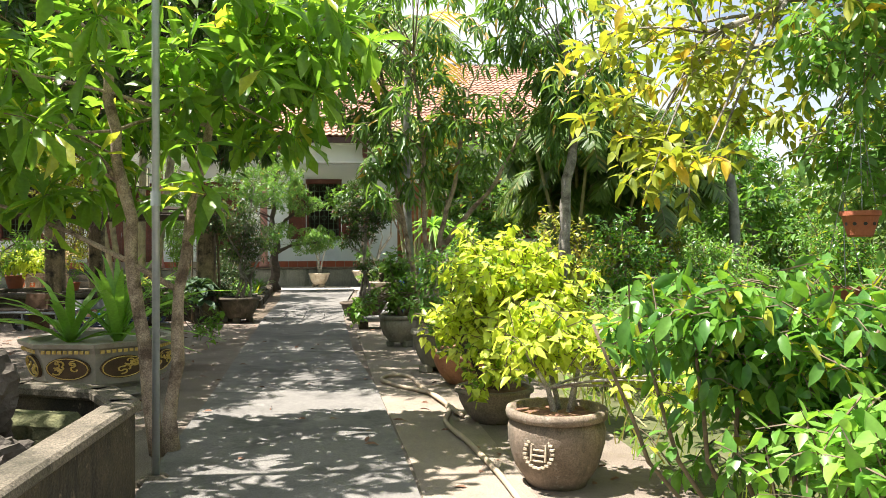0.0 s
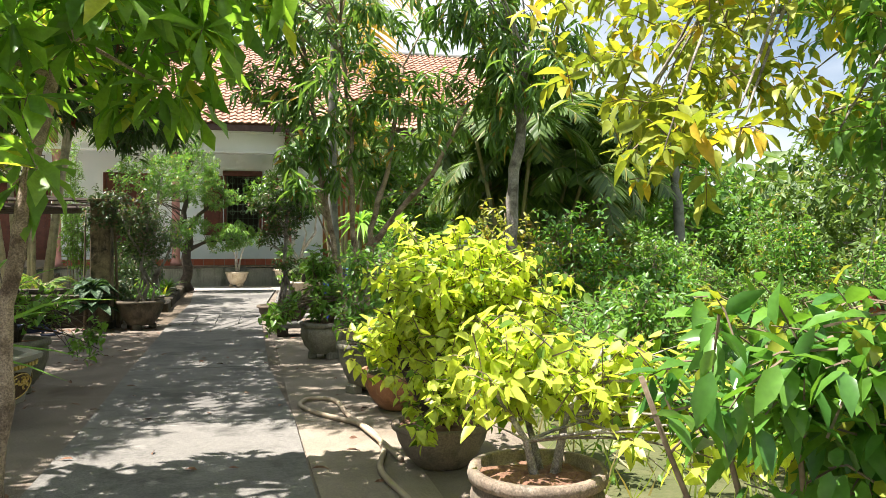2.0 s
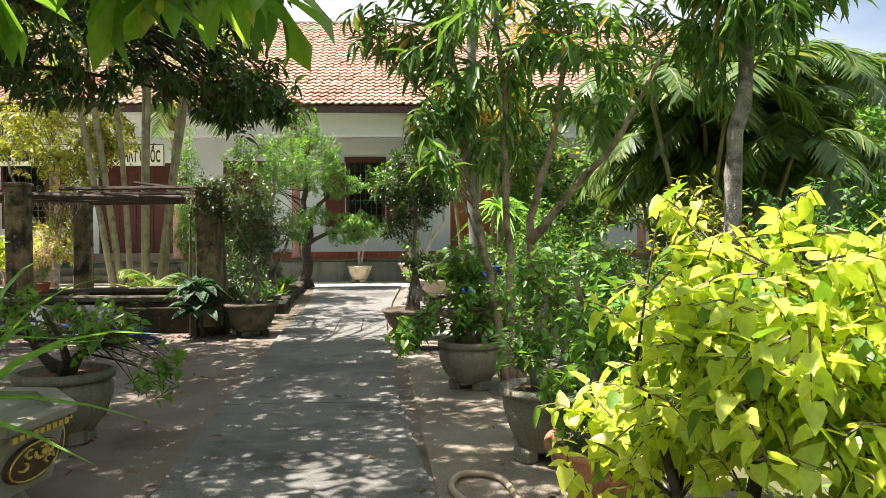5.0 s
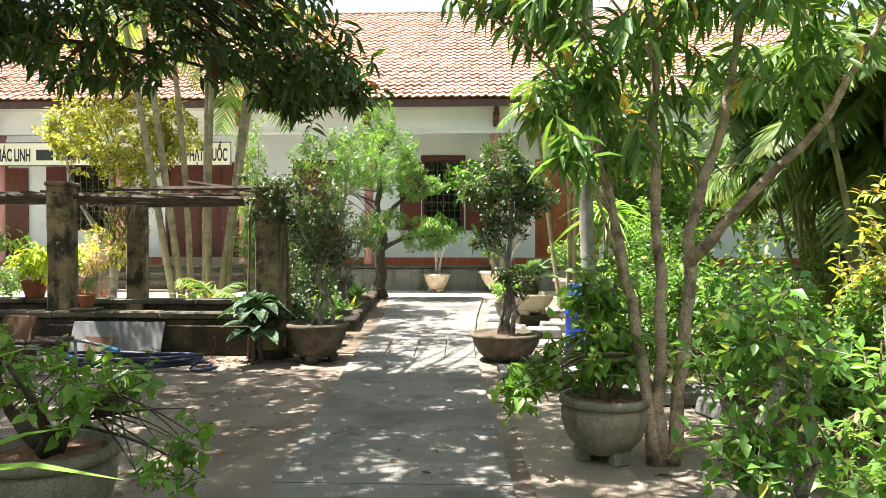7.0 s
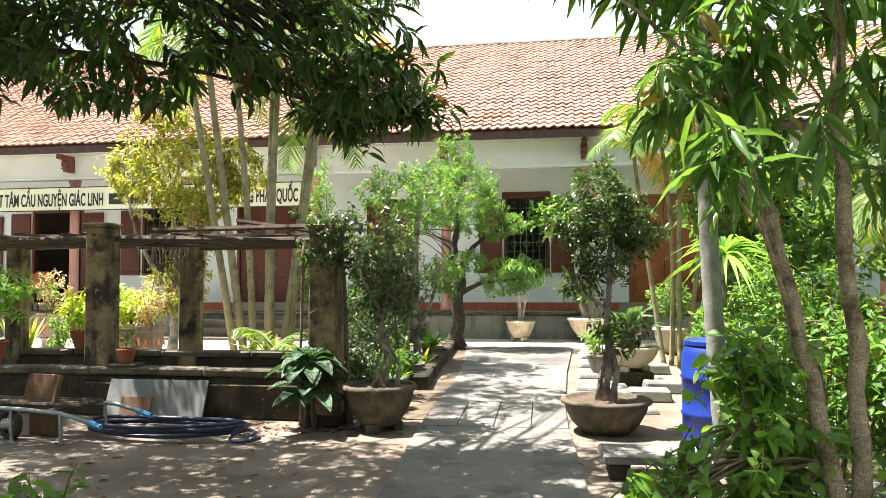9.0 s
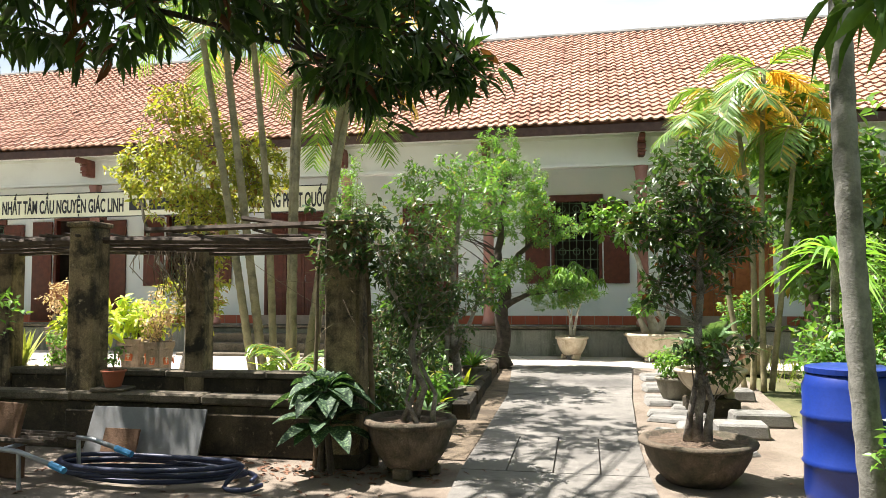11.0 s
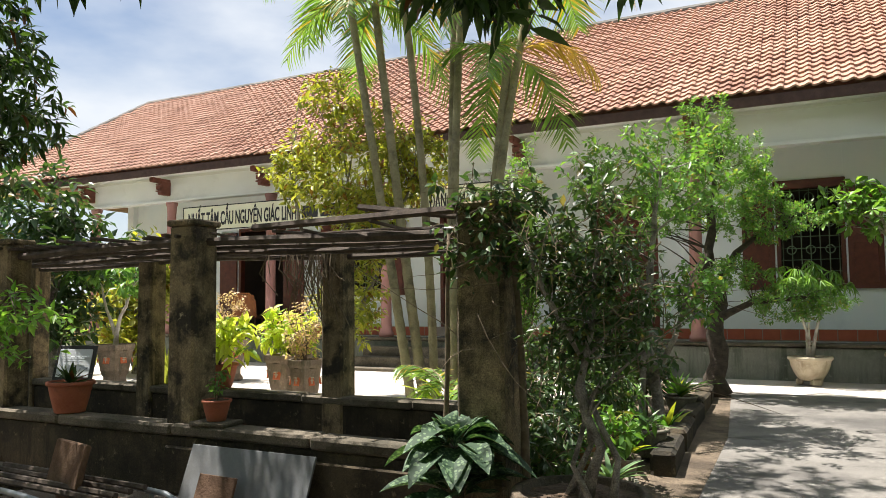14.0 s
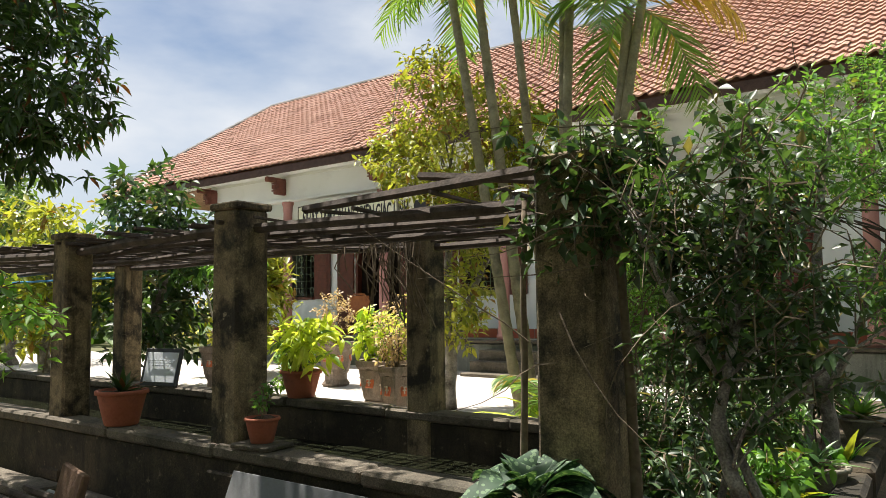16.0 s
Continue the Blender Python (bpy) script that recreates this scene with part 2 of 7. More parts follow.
M = {
    "earth": surface("sandy_earth", (0.145, 0.119, 0.092), (0.207, 0.172, 0.136), 3.0, 0.95, 0.5, 45, (0.103, 0.076, 0.055), 0.9, 0.56, grit=0.45),
    "path": surface("worn_concrete", (0.135, 0.128, 0.115), (0.205, 0.195, 0.176), 2.2, 0.88, 0.35, 70, (0.088, 0.084, 0.078), 0.8, 0.55, streak=((0.06, 0.056, 0.05), 2.2, (0.27, 0.255, 0.23)), grit=0.3),
    "apron": surface("pale_concrete", (0.212, 0.174, 0.132), (0.281, 0.238, 0.187), 2.6, 0.9, 0.35, 60, (0.153, 0.123, 0.089), 0.8, 0.56, grit=0.35),
    "court": surface("court_paving", (0.447, 0.416, 0.373), (0.571, 0.535, 0.485), 2.0, 0.88, 0.3, 60, (0.410, 0.373, 0.323), 0.9, 0.58, grit=0.25),
    "grass_soil": surface("grassy_soil", (0.080, 0.084, 0.032), (0.136, 0.128, 0.060), 2.4, 0.95, 0.8, 30, (0.056, 0.072, 0.020), 0.7, 0.5),
    # beyond the moss, this tone is lowered for the shade on the pond walls
    "concrete": surface("mossy_shade_darkened_concrete", (0.034, 0.026, 0.015), (0.080, 0.061, 0.035), 3.0, 0.95, 0.7, 45, (0.020, 0.017, 0.010), 2.4, 0.50, streak=((0.014, 0.012, 0.007), 6.0, (0.180, 0.142, 0.088)), grit=0.35),
    # coping tone is lowered for the same shade
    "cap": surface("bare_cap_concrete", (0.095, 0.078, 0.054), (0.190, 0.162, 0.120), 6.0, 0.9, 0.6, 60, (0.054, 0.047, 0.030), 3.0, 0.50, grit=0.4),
    # under the mould, the tan is raised for post faces that stand in sun
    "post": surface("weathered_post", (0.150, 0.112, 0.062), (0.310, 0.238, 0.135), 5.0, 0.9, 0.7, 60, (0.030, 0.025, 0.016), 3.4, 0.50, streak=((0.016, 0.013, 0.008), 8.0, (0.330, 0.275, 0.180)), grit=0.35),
    "wall": surface("pale_blue_wall_paint", (0.749, 0.817, 0.840), (0.817, 0.840, 0.840), 1.5, 0.75, 0.08, 80, (0.657, 0.714, 0.749), 0.8, 0.62),
    "beam": surface("white_beam_paint", (0.74, 0.75, 0.74), (0.80, 0.81, 0.80), 1.5, 0.8, 0.08, 80, (0.66, 0.67, 0.65), 0.8, 0.62),
    "soffit": surface("porch_soffit_paint", (0.642, 0.642, 0.600), (0.704, 0.704, 0.662), 1.5, 0.8, 0.08, 80),
    "plinth": surface("algae_plinth", (0.176, 0.184, 0.160), (0.256, 0.256, 0.224), 2.0, 0.88, 0.3, 60, (0.104, 0.120, 0.092), 1.0, 0.52, streak=((0.07, 0.085, 0.06), 5.0, (0.30, 0.30, 0.27)), grit=0.2),
    "redtile": surface("red_floor_tile", (0.36, 0.085, 0.045), (0.45, 0.12, 0.065), 5.0, 0.45, 0.1, 80),
    "joint": surface("tile_joint", (0.30, 0.25, 0.21), (0.38, 0.32, 0.27), 8.0, 0.9, 0.2, 80),
    "column": surface("rose_column_paint", (0.36, 0.17, 0.15), (0.44, 0.225, 0.20), 3.0, 0.6, 0.1, 70),
    "wood": surface("red_varnished_wood", (0.078, 0.018, 0.011), (0.132, 0.033, 0.018), 8.0, 0.42, 0.25, 90),
    "orangewood": surface("orange_varnished_wood", (0.24, 0.075, 0.025), (0.36, 0.125, 0.04), 8.0, 0.4, 0.25, 90),
    "carved": surface("brown_carved_bracket", (0.12, 0.035, 0.022), (0.19, 0.06, 0.04), 9.0, 0.6, 0.3, 80),
    "dark": surface("room_shade_dark", (0.05, 0.035, 0.03), (0.08, 0.06, 0.05), 2.0, 0.9, 0.1, 40),
    "grille": surface("green_grille_paint", (0.10, 0.15, 0.09), (0.16, 0.22, 0.13), 8.0, 0.5, 0.1, 80),
    "tile": surface("clay_roof_tile", (0.325, 0.168, 0.112), (0.430, 0.255, 0.185), 1.6, 0.85, 0.3, 30, (0.230, 0.112, 0.076), 1.4, 0.55, grit=0.35),
    "fascia": surface("dark_fascia_timber", (0.05, 0.025, 0.02), (0.09, 0.05, 0.04), 8.0, 0.8, 0.3, 60),
    "banner": surface("cream_banner_cloth", (0.72, 0.70, 0.50), (0.78, 0.76, 0.58), 2.0, 0.8, 0.1, 50),
    "ink": surface("black_lettering", (0.02, 0.02, 0.022), (0.03, 0.03, 0.03), 8.0, 0.7, 0.0, 50),
    "bark": surface("smooth_brown_bark", (0.265, 0.195, 0.140), (0.440, 0.345, 0.255), 14.0, 0.9, 0.8, 70, (0.112, 0.075, 0.050), 5.0, 0.54, grit=0.35),
    "greybark": surface("grey_bark", (0.20, 0.18, 0.155), (0.36, 0.33, 0.29), 12.0, 0.9, 0.8, 70, (0.10, 0.085, 0.07), 5.0, 0.52, grit=0.35),
    "darkbark": surface("dark_bark", (0.040, 0.032, 0.024), (0.088, 0.068, 0.052), 14.0, 0.92, 0.9, 60),
    "pale": surface("pale_bonsai_bark", (0.42, 0.38, 0.33), (0.56, 0.52, 0.46), 14.0, 0.85, 0.6, 70, (0.24, 0.20, 0.16), 5.0, 0.56),
    "cane": surface("palm_cane", (0.224, 0.192, 0.104), (0.352, 0.312, 0.184), 7.0, 0.65, 0.4, 50, (0.136, 0.120, 0.068), 4.0, 0.55),
    "palmtrunk": surface("ringed_palm_trunk", (0.205, 0.205, 0.180), (0.291, 0.285, 0.254), 8.0, 0.85, 0.4, 60, (0.124, 0.124, 0.105), 5.0, 0.54),
    "twig": surface("thin_twig", (0.11, 0.082, 0.052), (0.20, 0.155, 0.10), 20.0, 0.9, 0.3, 60),
    "stick": surface("dry_bamboo_stick", (0.036, 0.026, 0.019), (0.096, 0.072, 0.052), 10.0, 0.85, 0.4, 60),
    "clay": surface("terracotta", (0.36, 0.155, 0.075), (0.47, 0.235, 0.13), 6.0, 0.85, 0.35, 60, (0.27, 0.15, 0.095), 3.0, 0.56, streak=((0.20, 0.10, 0.06), 8.0, (0.45, 0.30, 0.20)), grit=0.2),
    "redclay": surface("red_terracotta", (0.30, 0.085, 0.04), (0.40, 0.125, 0.065), 6.0, 0.8, 0.3, 60, (0.2, 0.07, 0.04), 3.0, 0.58),
    "greyclay": surface("grey_cement_pot", (0.178, 0.162, 0.122), (0.260, 0.238, 0.185), 5.0, 0.9, 0.4, 60, (0.136, 0.132, 0.100), 3.0, 0.54, streak=((0.10, 0.09, 0.065), 8.0, (0.30, 0.27, 0.22)), grit=0.25),
    "brownclay": surface("brown_cement_pot", (0.216, 0.164, 0.120), (0.304, 0.236, 0.180), 5.0, 0.9, 0.4, 60, (0.144, 0.112, 0.080), 3.0, 0.54, streak=((0.10, 0.09, 0.065), 8.0, (0.30, 0.27, 0.22)), grit=0.25),
    "darkclay": surface("mossy_dark_cement_pot", (0.088, 0.066, 0.045), (0.155, 0.120, 0.084), 5.0, 0.92, 0.5, 60, (0.050, 0.046, 0.028), 3.0, 0.50, streak=((0.035, 0.030, 0.020), 7.0, (0.210, 0.175, 0.130)), grit=0.3),
    "cream": surface("cream_cement_pot", (0.468, 0.396, 0.288), (0.567, 0.495, 0.378), 4.0, 0.8, 0.25, 60, (0.324, 0.261, 0.180), 3.0, 0.58, streak=((0.26, 0.20, 0.13), 7.0, (0.60, 0.54, 0.43)), grit=0.15),
    "ceramic": surface("grey_ceramic_planter", (0.25, 0.235, 0.205), (0.34, 0.32, 0.28), 3.0, 0.45, 0.1, 60, (0.20, 0.17, 0.125), 2.5, 0.58),
    "gold": surface("gold_relief_paint", (0.50, 0.34, 0.08), (0.62, 0.45, 0.14), 12.0, 0.5, 0.3, 80),
    "reliefdark": surface("dark_relief_ground", (0.06, 0.035, 0.02), (0.10, 0.06, 0.03), 12.0, 0.6, 0.3, 80),
    "redmark": surface("orange_mark", (0.50, 0.10, 0.03), (0.58, 0.16, 0.06), 10.0, 0.6, 0.1, 80),
    "soil": surface("dark_soil", (0.06, 0.042, 0.028), (0.13, 0.09, 0.06), 25.0, 0.98, 0.9, 90),
    "beddirt": surface("damp_bed_dirt", (0.10, 0.075, 0.05), (0.18, 0.14, 0.095), 6.0, 0.96, 0.8, 70, (0.06, 0.045, 0.03), 2.0, 0.52, grit=0.5),
    "litter": surface("leaf_litter", (0.13, 0.065, 0.04), (0.24, 0.13, 0.08), 30.0, 0.95, 0.9, 90),
    "stone": surface("grey_flagstone", (0.165, 0.162, 0.151), (0.231, 0.226, 0.209), 5.0, 0.9, 0.5, 60, (0.110, 0.107, 0.094), 2.0, 0.55, grit=0.3),
    "rock": surface("dark_rockery_stone", (0.06, 0.05, 0.038), (0.13, 0.11, 0.088), 7.0, 0.92, 1.0, 40, (0.05, 0.045, 0.03), 3.0, 0.5),
    "moss": surface("mossy_top", (0.055, 0.062, 0.025), (0.14, 0.14, 0.065), 15.0, 0.98, 0.9, 70),
    "pipe": surface("galvanised_pipe", (0.34, 0.37, 0.38), (0.44, 0.47, 0.48), 8.0, 0.42, 0.05, 60, metal=0.5),
    "steel": surface("dull_steel_tube", (0.22, 0.24, 0.26), (0.33, 0.36, 0.38), 8.0, 0.4, 0.05, 60, metal=0.6),
    "sheet": surface("grey_board", (0.144, 0.154, 0.158), (0.178, 0.187, 0.192), 3.0, 0.55, 0.1, 50, (0.120, 0.120, 0.115), 2.0, 0.58),
    "rust": surface("rusty_plate", (0.084, 0.045, 0.024), (0.144, 0.084, 0.048), 9.0, 0.9, 0.5, 60),
    "blueplastic": surface("blue_plastic", (0.008, 0.028, 0.20), (0.012, 0.04, 0.27), 3.0, 0.38, 0.05, 50),
    "bluegrip": surface("light_blue_grip", (0.03, 0.20, 0.42), (0.05, 0.26, 0.50), 5.0, 0.5, 0.05, 50),
    "hose": surface("dark_blue_hose", (0.012, 0.018, 0.05), (0.025, 0.035, 0.085), 9.0, 0.45, 0.1, 50),
    "tanhose": surface("dusty_tan_hose", (0.33, 0.26, 0.18), (0.42, 0.34, 0.25), 9.0, 0.6, 0.1, 50),
    "rubber": surface("black_rubber", (0.018, 0.017, 0.016), (0.035, 0.032, 0.03), 9.0, 0.8, 0.2, 50),
    "water": surface("dark_pond_water", (0.012, 0.014, 0.008), (0.02, 0.022, 0.012), 3.0, 0.08, 0.05, 10),
    "paper": surface("white_card", (0.66, 0.70, 0.72), (0.72, 0.76, 0.78), 5.0, 0.5, 0.0, 50),
    "blackframe": surface("black_plastic_frame", (0.015, 0.015, 0.017), (0.025, 0.025, 0.027), 5.0, 0.4, 0.0, 50),
    # foliage
    "lf_whorl": leafy("broad_glossy_leaf", (0.075, 0.18, 0.03), (0.20, 0.34, 0.05), 0.55, 0.33, (0.38, 0.42, 0.06), 0.08),
    "lf_mango": leafy("long_mango_leaf", (0.06, 0.14, 0.035), (0.15, 0.26, 0.06), 0.42, 0.34, (0.36, 0.24, 0.05), 0.03),
    # leaf colour lowered for the shade this foliage hangs in
    "lf_dark": leafy("shade_darkened_tree_leaf", (0.022, 0.055, 0.014), (0.06, 0.12, 0.025), 0.3, 0.4, (0.12, 0.05, 0.02), 0.05),
    "lf_lime": leafy("lime_shrub_leaf", (0.35, 0.45, 0.055), (0.56, 0.63, 0.12), 0.48, 0.42, (0.12, 0.22, 0.025), 0.12),
    "lf_mid": leafy("mid_green_leaf", (0.061, 0.162, 0.034), (0.162, 0.311, 0.061), 0.38, 0.4, (0.28, 0.30, 0.06), 0.05),
    "lf_gloss": leafy("glossy_green_leaf", (0.041, 0.135, 0.03), (0.135, 0.284, 0.041), 0.33, 0.26, (0.3, 0.34, 0.04), 0.08),
    "lf_yellow": leafy("yellowing_leaf", (0.11, 0.18, 0.03), (0.34, 0.36, 0.05), 0.42, 0.42, (0.50, 0.36, 0.04), 0.10),
    "lf_olive": leafy("olive_yellow_leaf", (0.149, 0.203, 0.027), (0.365, 0.365, 0.061), 0.4, 0.42, (0.22, 0.13, 0.03), 0.08),
    "lf_small": leafy("fine_bright_leaf", (0.074, 0.176, 0.03), (0.203, 0.365, 0.068), 0.4, 0.42),
    # leaf colour lowered for the shade around creeper and bonsai
    "lf_bonsai": leafy("fine_shade_darkened_leaf", (0.022, 0.055, 0.018), (0.065, 0.12, 0.035), 0.33, 0.42, (0.18, 0.16, 0.06), 0.05),
    "lf_palm": leafy("palm_leaflet", (0.081, 0.176, 0.041), (0.203, 0.324, 0.068), 0.4, 0.4, (0.40, 0.30, 0.05), 0.08),
    "lf_drypalm": leafy("yellow_palm_leaflet", (0.459, 0.297, 0.068), (0.62, 0.432, 0.108), 0.4, 0.5),
    "lf_cycad": leafy("stiff_cycad_leaflet", (0.081, 0.162, 0.068), (0.189, 0.297, 0.135), 0.2, 0.35),
    "lf_strap": leafy("strap_leaf", (0.101, 0.257, 0.041), (0.243, 0.432, 0.081), 0.42, 0.38),
    "lf_snake": leafy("striped_sword_leaf", (0.27, 0.338, 0.068), (0.459, 0.486, 0.135), 0.25, 0.4),
    "lf_croton": leafy("pinkish_dry_leaf", (0.38, 0.27, 0.17), (0.52, 0.40, 0.27), 0.35, 0.5),
    "lf_grass": leafy("grass_blade", (0.135, 0.216, 0.041), (0.324, 0.392, 0.095), 0.42, 0.5, (0.32, 0.27, 0.12), 0.12),
    "lf_dieff": leafy("spotted_broad_leaf", (0.014, 0.042, 0.018), (0.03, 0.075, 0.032), 0.2, 0.68, spots=(0.11, 0.19, 0.09)),
    "lf_back": leafy("backdrop_tree_leaf", (0.047, 0.101, 0.024), (0.135, 0.216, 0.047), 0.33, 0.5, (0.22, 0.22, 0.05), 0.06),
}


# ---- geometry helpers ----
class Geo:
    """Collects vertices and faces of one mesh."""

    def __init__(self):
        self.v, self.f = [], []

    def add(self, verts, faces):
        o = len(self.v)
        self.v.extend(tuple(p) for p in verts)
        self.f.extend(tuple(i + o for i in q) for q in faces)
        return self

    def box(self, c, s, rz=0.0, bevel=0.008, taper=1.0, tilt=0.0):
        """A chamfered box: centre, full size, turn about z in degrees, top scaled by taper."""
        hx, hy, hz = s[0] / 2, s[1] / 2, s[2] / 2
        b = min(bevel, hx * 0.6, hy * 0.6, hz * 0.6)
        vs, idx = [], {}
        for sx in (-1, 1):
            for sy in (-1, 1):
                for sz in (-1, 1):
                    for ax in range(3):
                        p = [sx * hx, sy * hy, sz * hz]
                        for j in range(3):
                            if j != ax:
                                p[j] -= (sx, sy, sz)[j] * b
                        if sz > 0 and taper != 1.0:
                            p[0] *= taper
                            p[1] *= taper
                        idx[sx, sy, sz, ax] = len(vs)
                        vs.append(p)
        fs = []
        for ax in range(3):
            u, w = (ax + 1) % 3, (ax + 2) % 3
            for s1 in (-1, 1):
                q = []
                for a, d in ((-1, -1), (1, -1), (1, 1), (-1, 1)):
                    k = [0, 0, 0]
                    k[ax], k[u], k[w] = s1, a, d
                    q.append(idx[(*k, ax)])
                fs.append(q if s1 > 0 else q[::-1])
            for a in (-1, 1):
                for d in (-1, 1):
                    k1, k2 = [0, 0, 0], [0, 0, 0]
                    k1[u], k1[w], k1[ax] = a, d, -1
                    k2[u], k2[w], k2[ax] = a, d, 1
                    fs.append([idx[(*k1, u)], idx[(*k2, u)], idx[(*k2, w)], idx[(*k1, w)]])
        for sx in (-1, 1):
            for sy in (-1, 1):
                for sz in (-1, 1):
                    fs.append([idx[sx, sy, sz, a] for a in range(3)])
        m = pose(*c, tilt, 0, rz)
        return self.add([m @ Vector(p) for p in vs], fs)

    def tube(self, pts, radii, sides=6, cap=True):
        pts = [Vector(p) for p in pts]
        if not hasattr(radii, "__len__"):
            radii = [radii] * len(pts)
        vs, fs, ref = [], [], Vector((0.31, 0.77, 0.55))
        for i, p in enumerate(pts):
            d = (pts[min(i + 1, len(pts) - 1)] - pts[max(i - 1, 0)]).normalized()
            u = d.cross(ref)
            if u.length < 0.1:
                u = d.cross(Vector((1, 0, 0)))
            u.normalize()
            w = d.cross(u)
            for j in range(sides):
                a = 2 * math.pi * j / sides
                vs.append(p + (u * math.cos(a) + w * math.sin(a)) * radii[i])
        for i in range(len(pts) - 1):
            for j in range(sides):
                k = (j + 1) % sides
                fs.append((i * sides + j, i * sides + k, (i + 1) * sides + k, (i + 1) * sides + j))
        if cap:
            fs.append(tuple(range(sides))[::-1])
            fs.append(tuple((len(pts) - 1) * sides + j for j in range(sides)))
        return self.add(vs, fs)

    def lathe(self, profile, segs=28, c=(0, 0, 0), wobble=0.0, turn=0.0):
        vs, fs = [], []
        for r, z in profile:
            for j in range(segs):
                a = 2 * math.pi * j / segs + turn
                q = r * (1 + wobble * math.sin(3 * a + z * 9))
                vs.append((c[0] + q * math.cos(a), c[1] + q * math.sin(a), c[2] + z))
        for i in range(len(profile) - 1):
            for j in range(segs):
                k = (j + 1) % segs
                fs.append((i * segs + j, i * segs + k, (i + 1) * segs + k, (i + 1) * segs + j))
        fs.append(tuple(range(segs))[::-1])
        fs.append(tuple((len(profile) - 1) * segs + j for j in range(segs)))
        return self.add(vs, fs)

    def mesh(self, name, mat, smooth=False):
        me = bpy.data.meshes.new(name)
        me.from_pydata(self.v, [], self.f)
        me.materials.append(mat)
        if smooth:
            me.shade_smooth()
        return me


def part(name, g, mat, parent=None, label="", smooth=False):
    ob = new(name, g.mesh(name, M[mat], smooth))
    if parent:
        ob.parent = parent
    if label:
        ob["label"] = label
    return ob


def holder(name, label, category, at=(0, 0, 0), rz=0.0, group="", kind=""):
    ob = new(name)
    ob.empty_display_size = 0.1
    ob.matrix_basis = pose(*at, 0, 0, rz)
    return tagged(ob, label, category, group, kind)


def setting(name, g, mat, label, category, smooth=False):
    return tagged(part(name, g, mat, None, "", smooth), label, category, "", "structure")


def gz(y):
    """The ground's height: level, then a gentle rise to the house."""
    return 0.0 if y < 14.5 else min(0.2, (y - 14.5) * 0.025)


# ---- ground ----
g = Geo()
xs = [-600, -60, -22, -12, -7, -4, -2.6, -1.6, -0.8, 0.2, 1.0, 1.8, 2.6, 4, 7, 12, 22, 60, 600]
ys = [-600, -60, -10, -3, 0, 3, 6, 9, 12, 14.5, 17, 19.5, 22.5, 26, 34, 60, 600]
vs = [(x, y, gz(y) - 0.02) for y in ys for x in xs]
fs = [(j * len(xs) + i, j * len(xs) + i + 1, (j + 1) * len(xs) + i + 1, (j + 1) * len(xs) + i) for j in range(len(ys) - 1) for i in range(len(xs) - 1)]
setting("ground", g.add(vs, fs), "grass_soil", "grassy brown soil under garden plants", "ground")


def sheet(name, edges, mat, label, category, lift):
    """A thin paved sheet that follows the ground: rows of (y, x left, x right)."""
    vs, fs = [], []
    for y, a, b in edges:
        z = gz(y)
        vs += [(a, y, z - 0.03), (a, y, z + lift), (b, y, z + lift), (b, y, z - 0.03)]
    for i in range(len(edges) - 1):
        o = i * 4
        for k in range(3):
            fs.append((o + k, o + 4 + k, o + 5 + k, o + 1 + k))
    fs += [(0, 1, 2, 3), tuple(len(vs) - 4 + k for k in (3, 2, 1, 0))]
    return setting(name, Geo().add(vs, fs), mat, label, category)


sheet("pavement", [(-6, -9.0, 1.9), (8, -9.0, 1.9), (14.5, -9.0, 1.7), (17, -2.0, 1.6), (22.5, -2.3, 1.8)], "earth", "swept sandy earth yard with dry leaves", "yard", 0.0)
sheet("apron", [(-6, 0.62, 1.05), (5, 0.46, 1.06), (8, 0.30, 0.98), (12.6, 0.14, 0.75)], "apron", "pale concrete strip beside the path", "pavement", 0.006)
sheet("court", [(17.25, -24, -3.2), (22.4, -24, -2.4), (23.5, -24, -2.2)], "court", "sunlit pale concrete court before the house", "pavement", 0.008)
sheet("court", [(21.6, -2.2, 6.5), (23.5, -2.2, 6.5)], "court", "sunlit pale concrete landing before the house", "pavement", 0.012)

# concrete path slabs with open joints
path = holder("path", "worn grey concrete garden path in long slabs", "path", kind="structure")
cuts = [(-6.0, -1.0, 0.78), (-2.2, -0.93, 0.62), (1.2, -0.95, 0.55), (4.6, -1.02, 0.44), (7.4, -1.14, 0.32), (10.0, -1.30, 0.10), (12.6, -1.44, 0.0), (14.6, -1.57, -0.08), (15.9, -1.58, -0.10), (18.4, -1.62, -0.04), (21.6, -1.9, 0.12)]
for (y0, a0, b0), (y1, a1, b1) in zip(cuts, cuts[1:]):
    y0 += 0.008
    z0, z1 = gz(y0), gz(y1)
    rows = [(a0, b0, a1, b1)]
    if 14.5 < y0 < 15:
        n = 4
        rows = [(a0 + (b0 - a0) * i / n + 0.006, a0 + (b0 - a0) * (i + 1) / n - 0.006, a1 + (b1 - a1) * i / n + 0.006, a1 + (b1 - a1) * (i + 1) / n - 0.006) for i in range(n)]
    for p, q, r, s in rows:
        h = 0.035 + 0.004 * rng.random()
        part("slab", Geo().add([(p, y0, z0 - 0.05), (q, y0, z0 - 0.05), (s, y1, z1 - 0.05), (r, y1, z1 - 0.05), (p, y0, z0 + h), (q, y0, z0 + h), (s, y1, z1 + h), (r, y1, z1 + h)],
                             [(3, 2, 1, 0), (4, 5, 6, 7), (0, 1, 5, 4), (1, 2, 6, 5), (2, 3, 7, 6), (3, 0, 4, 7)]), "path", path)

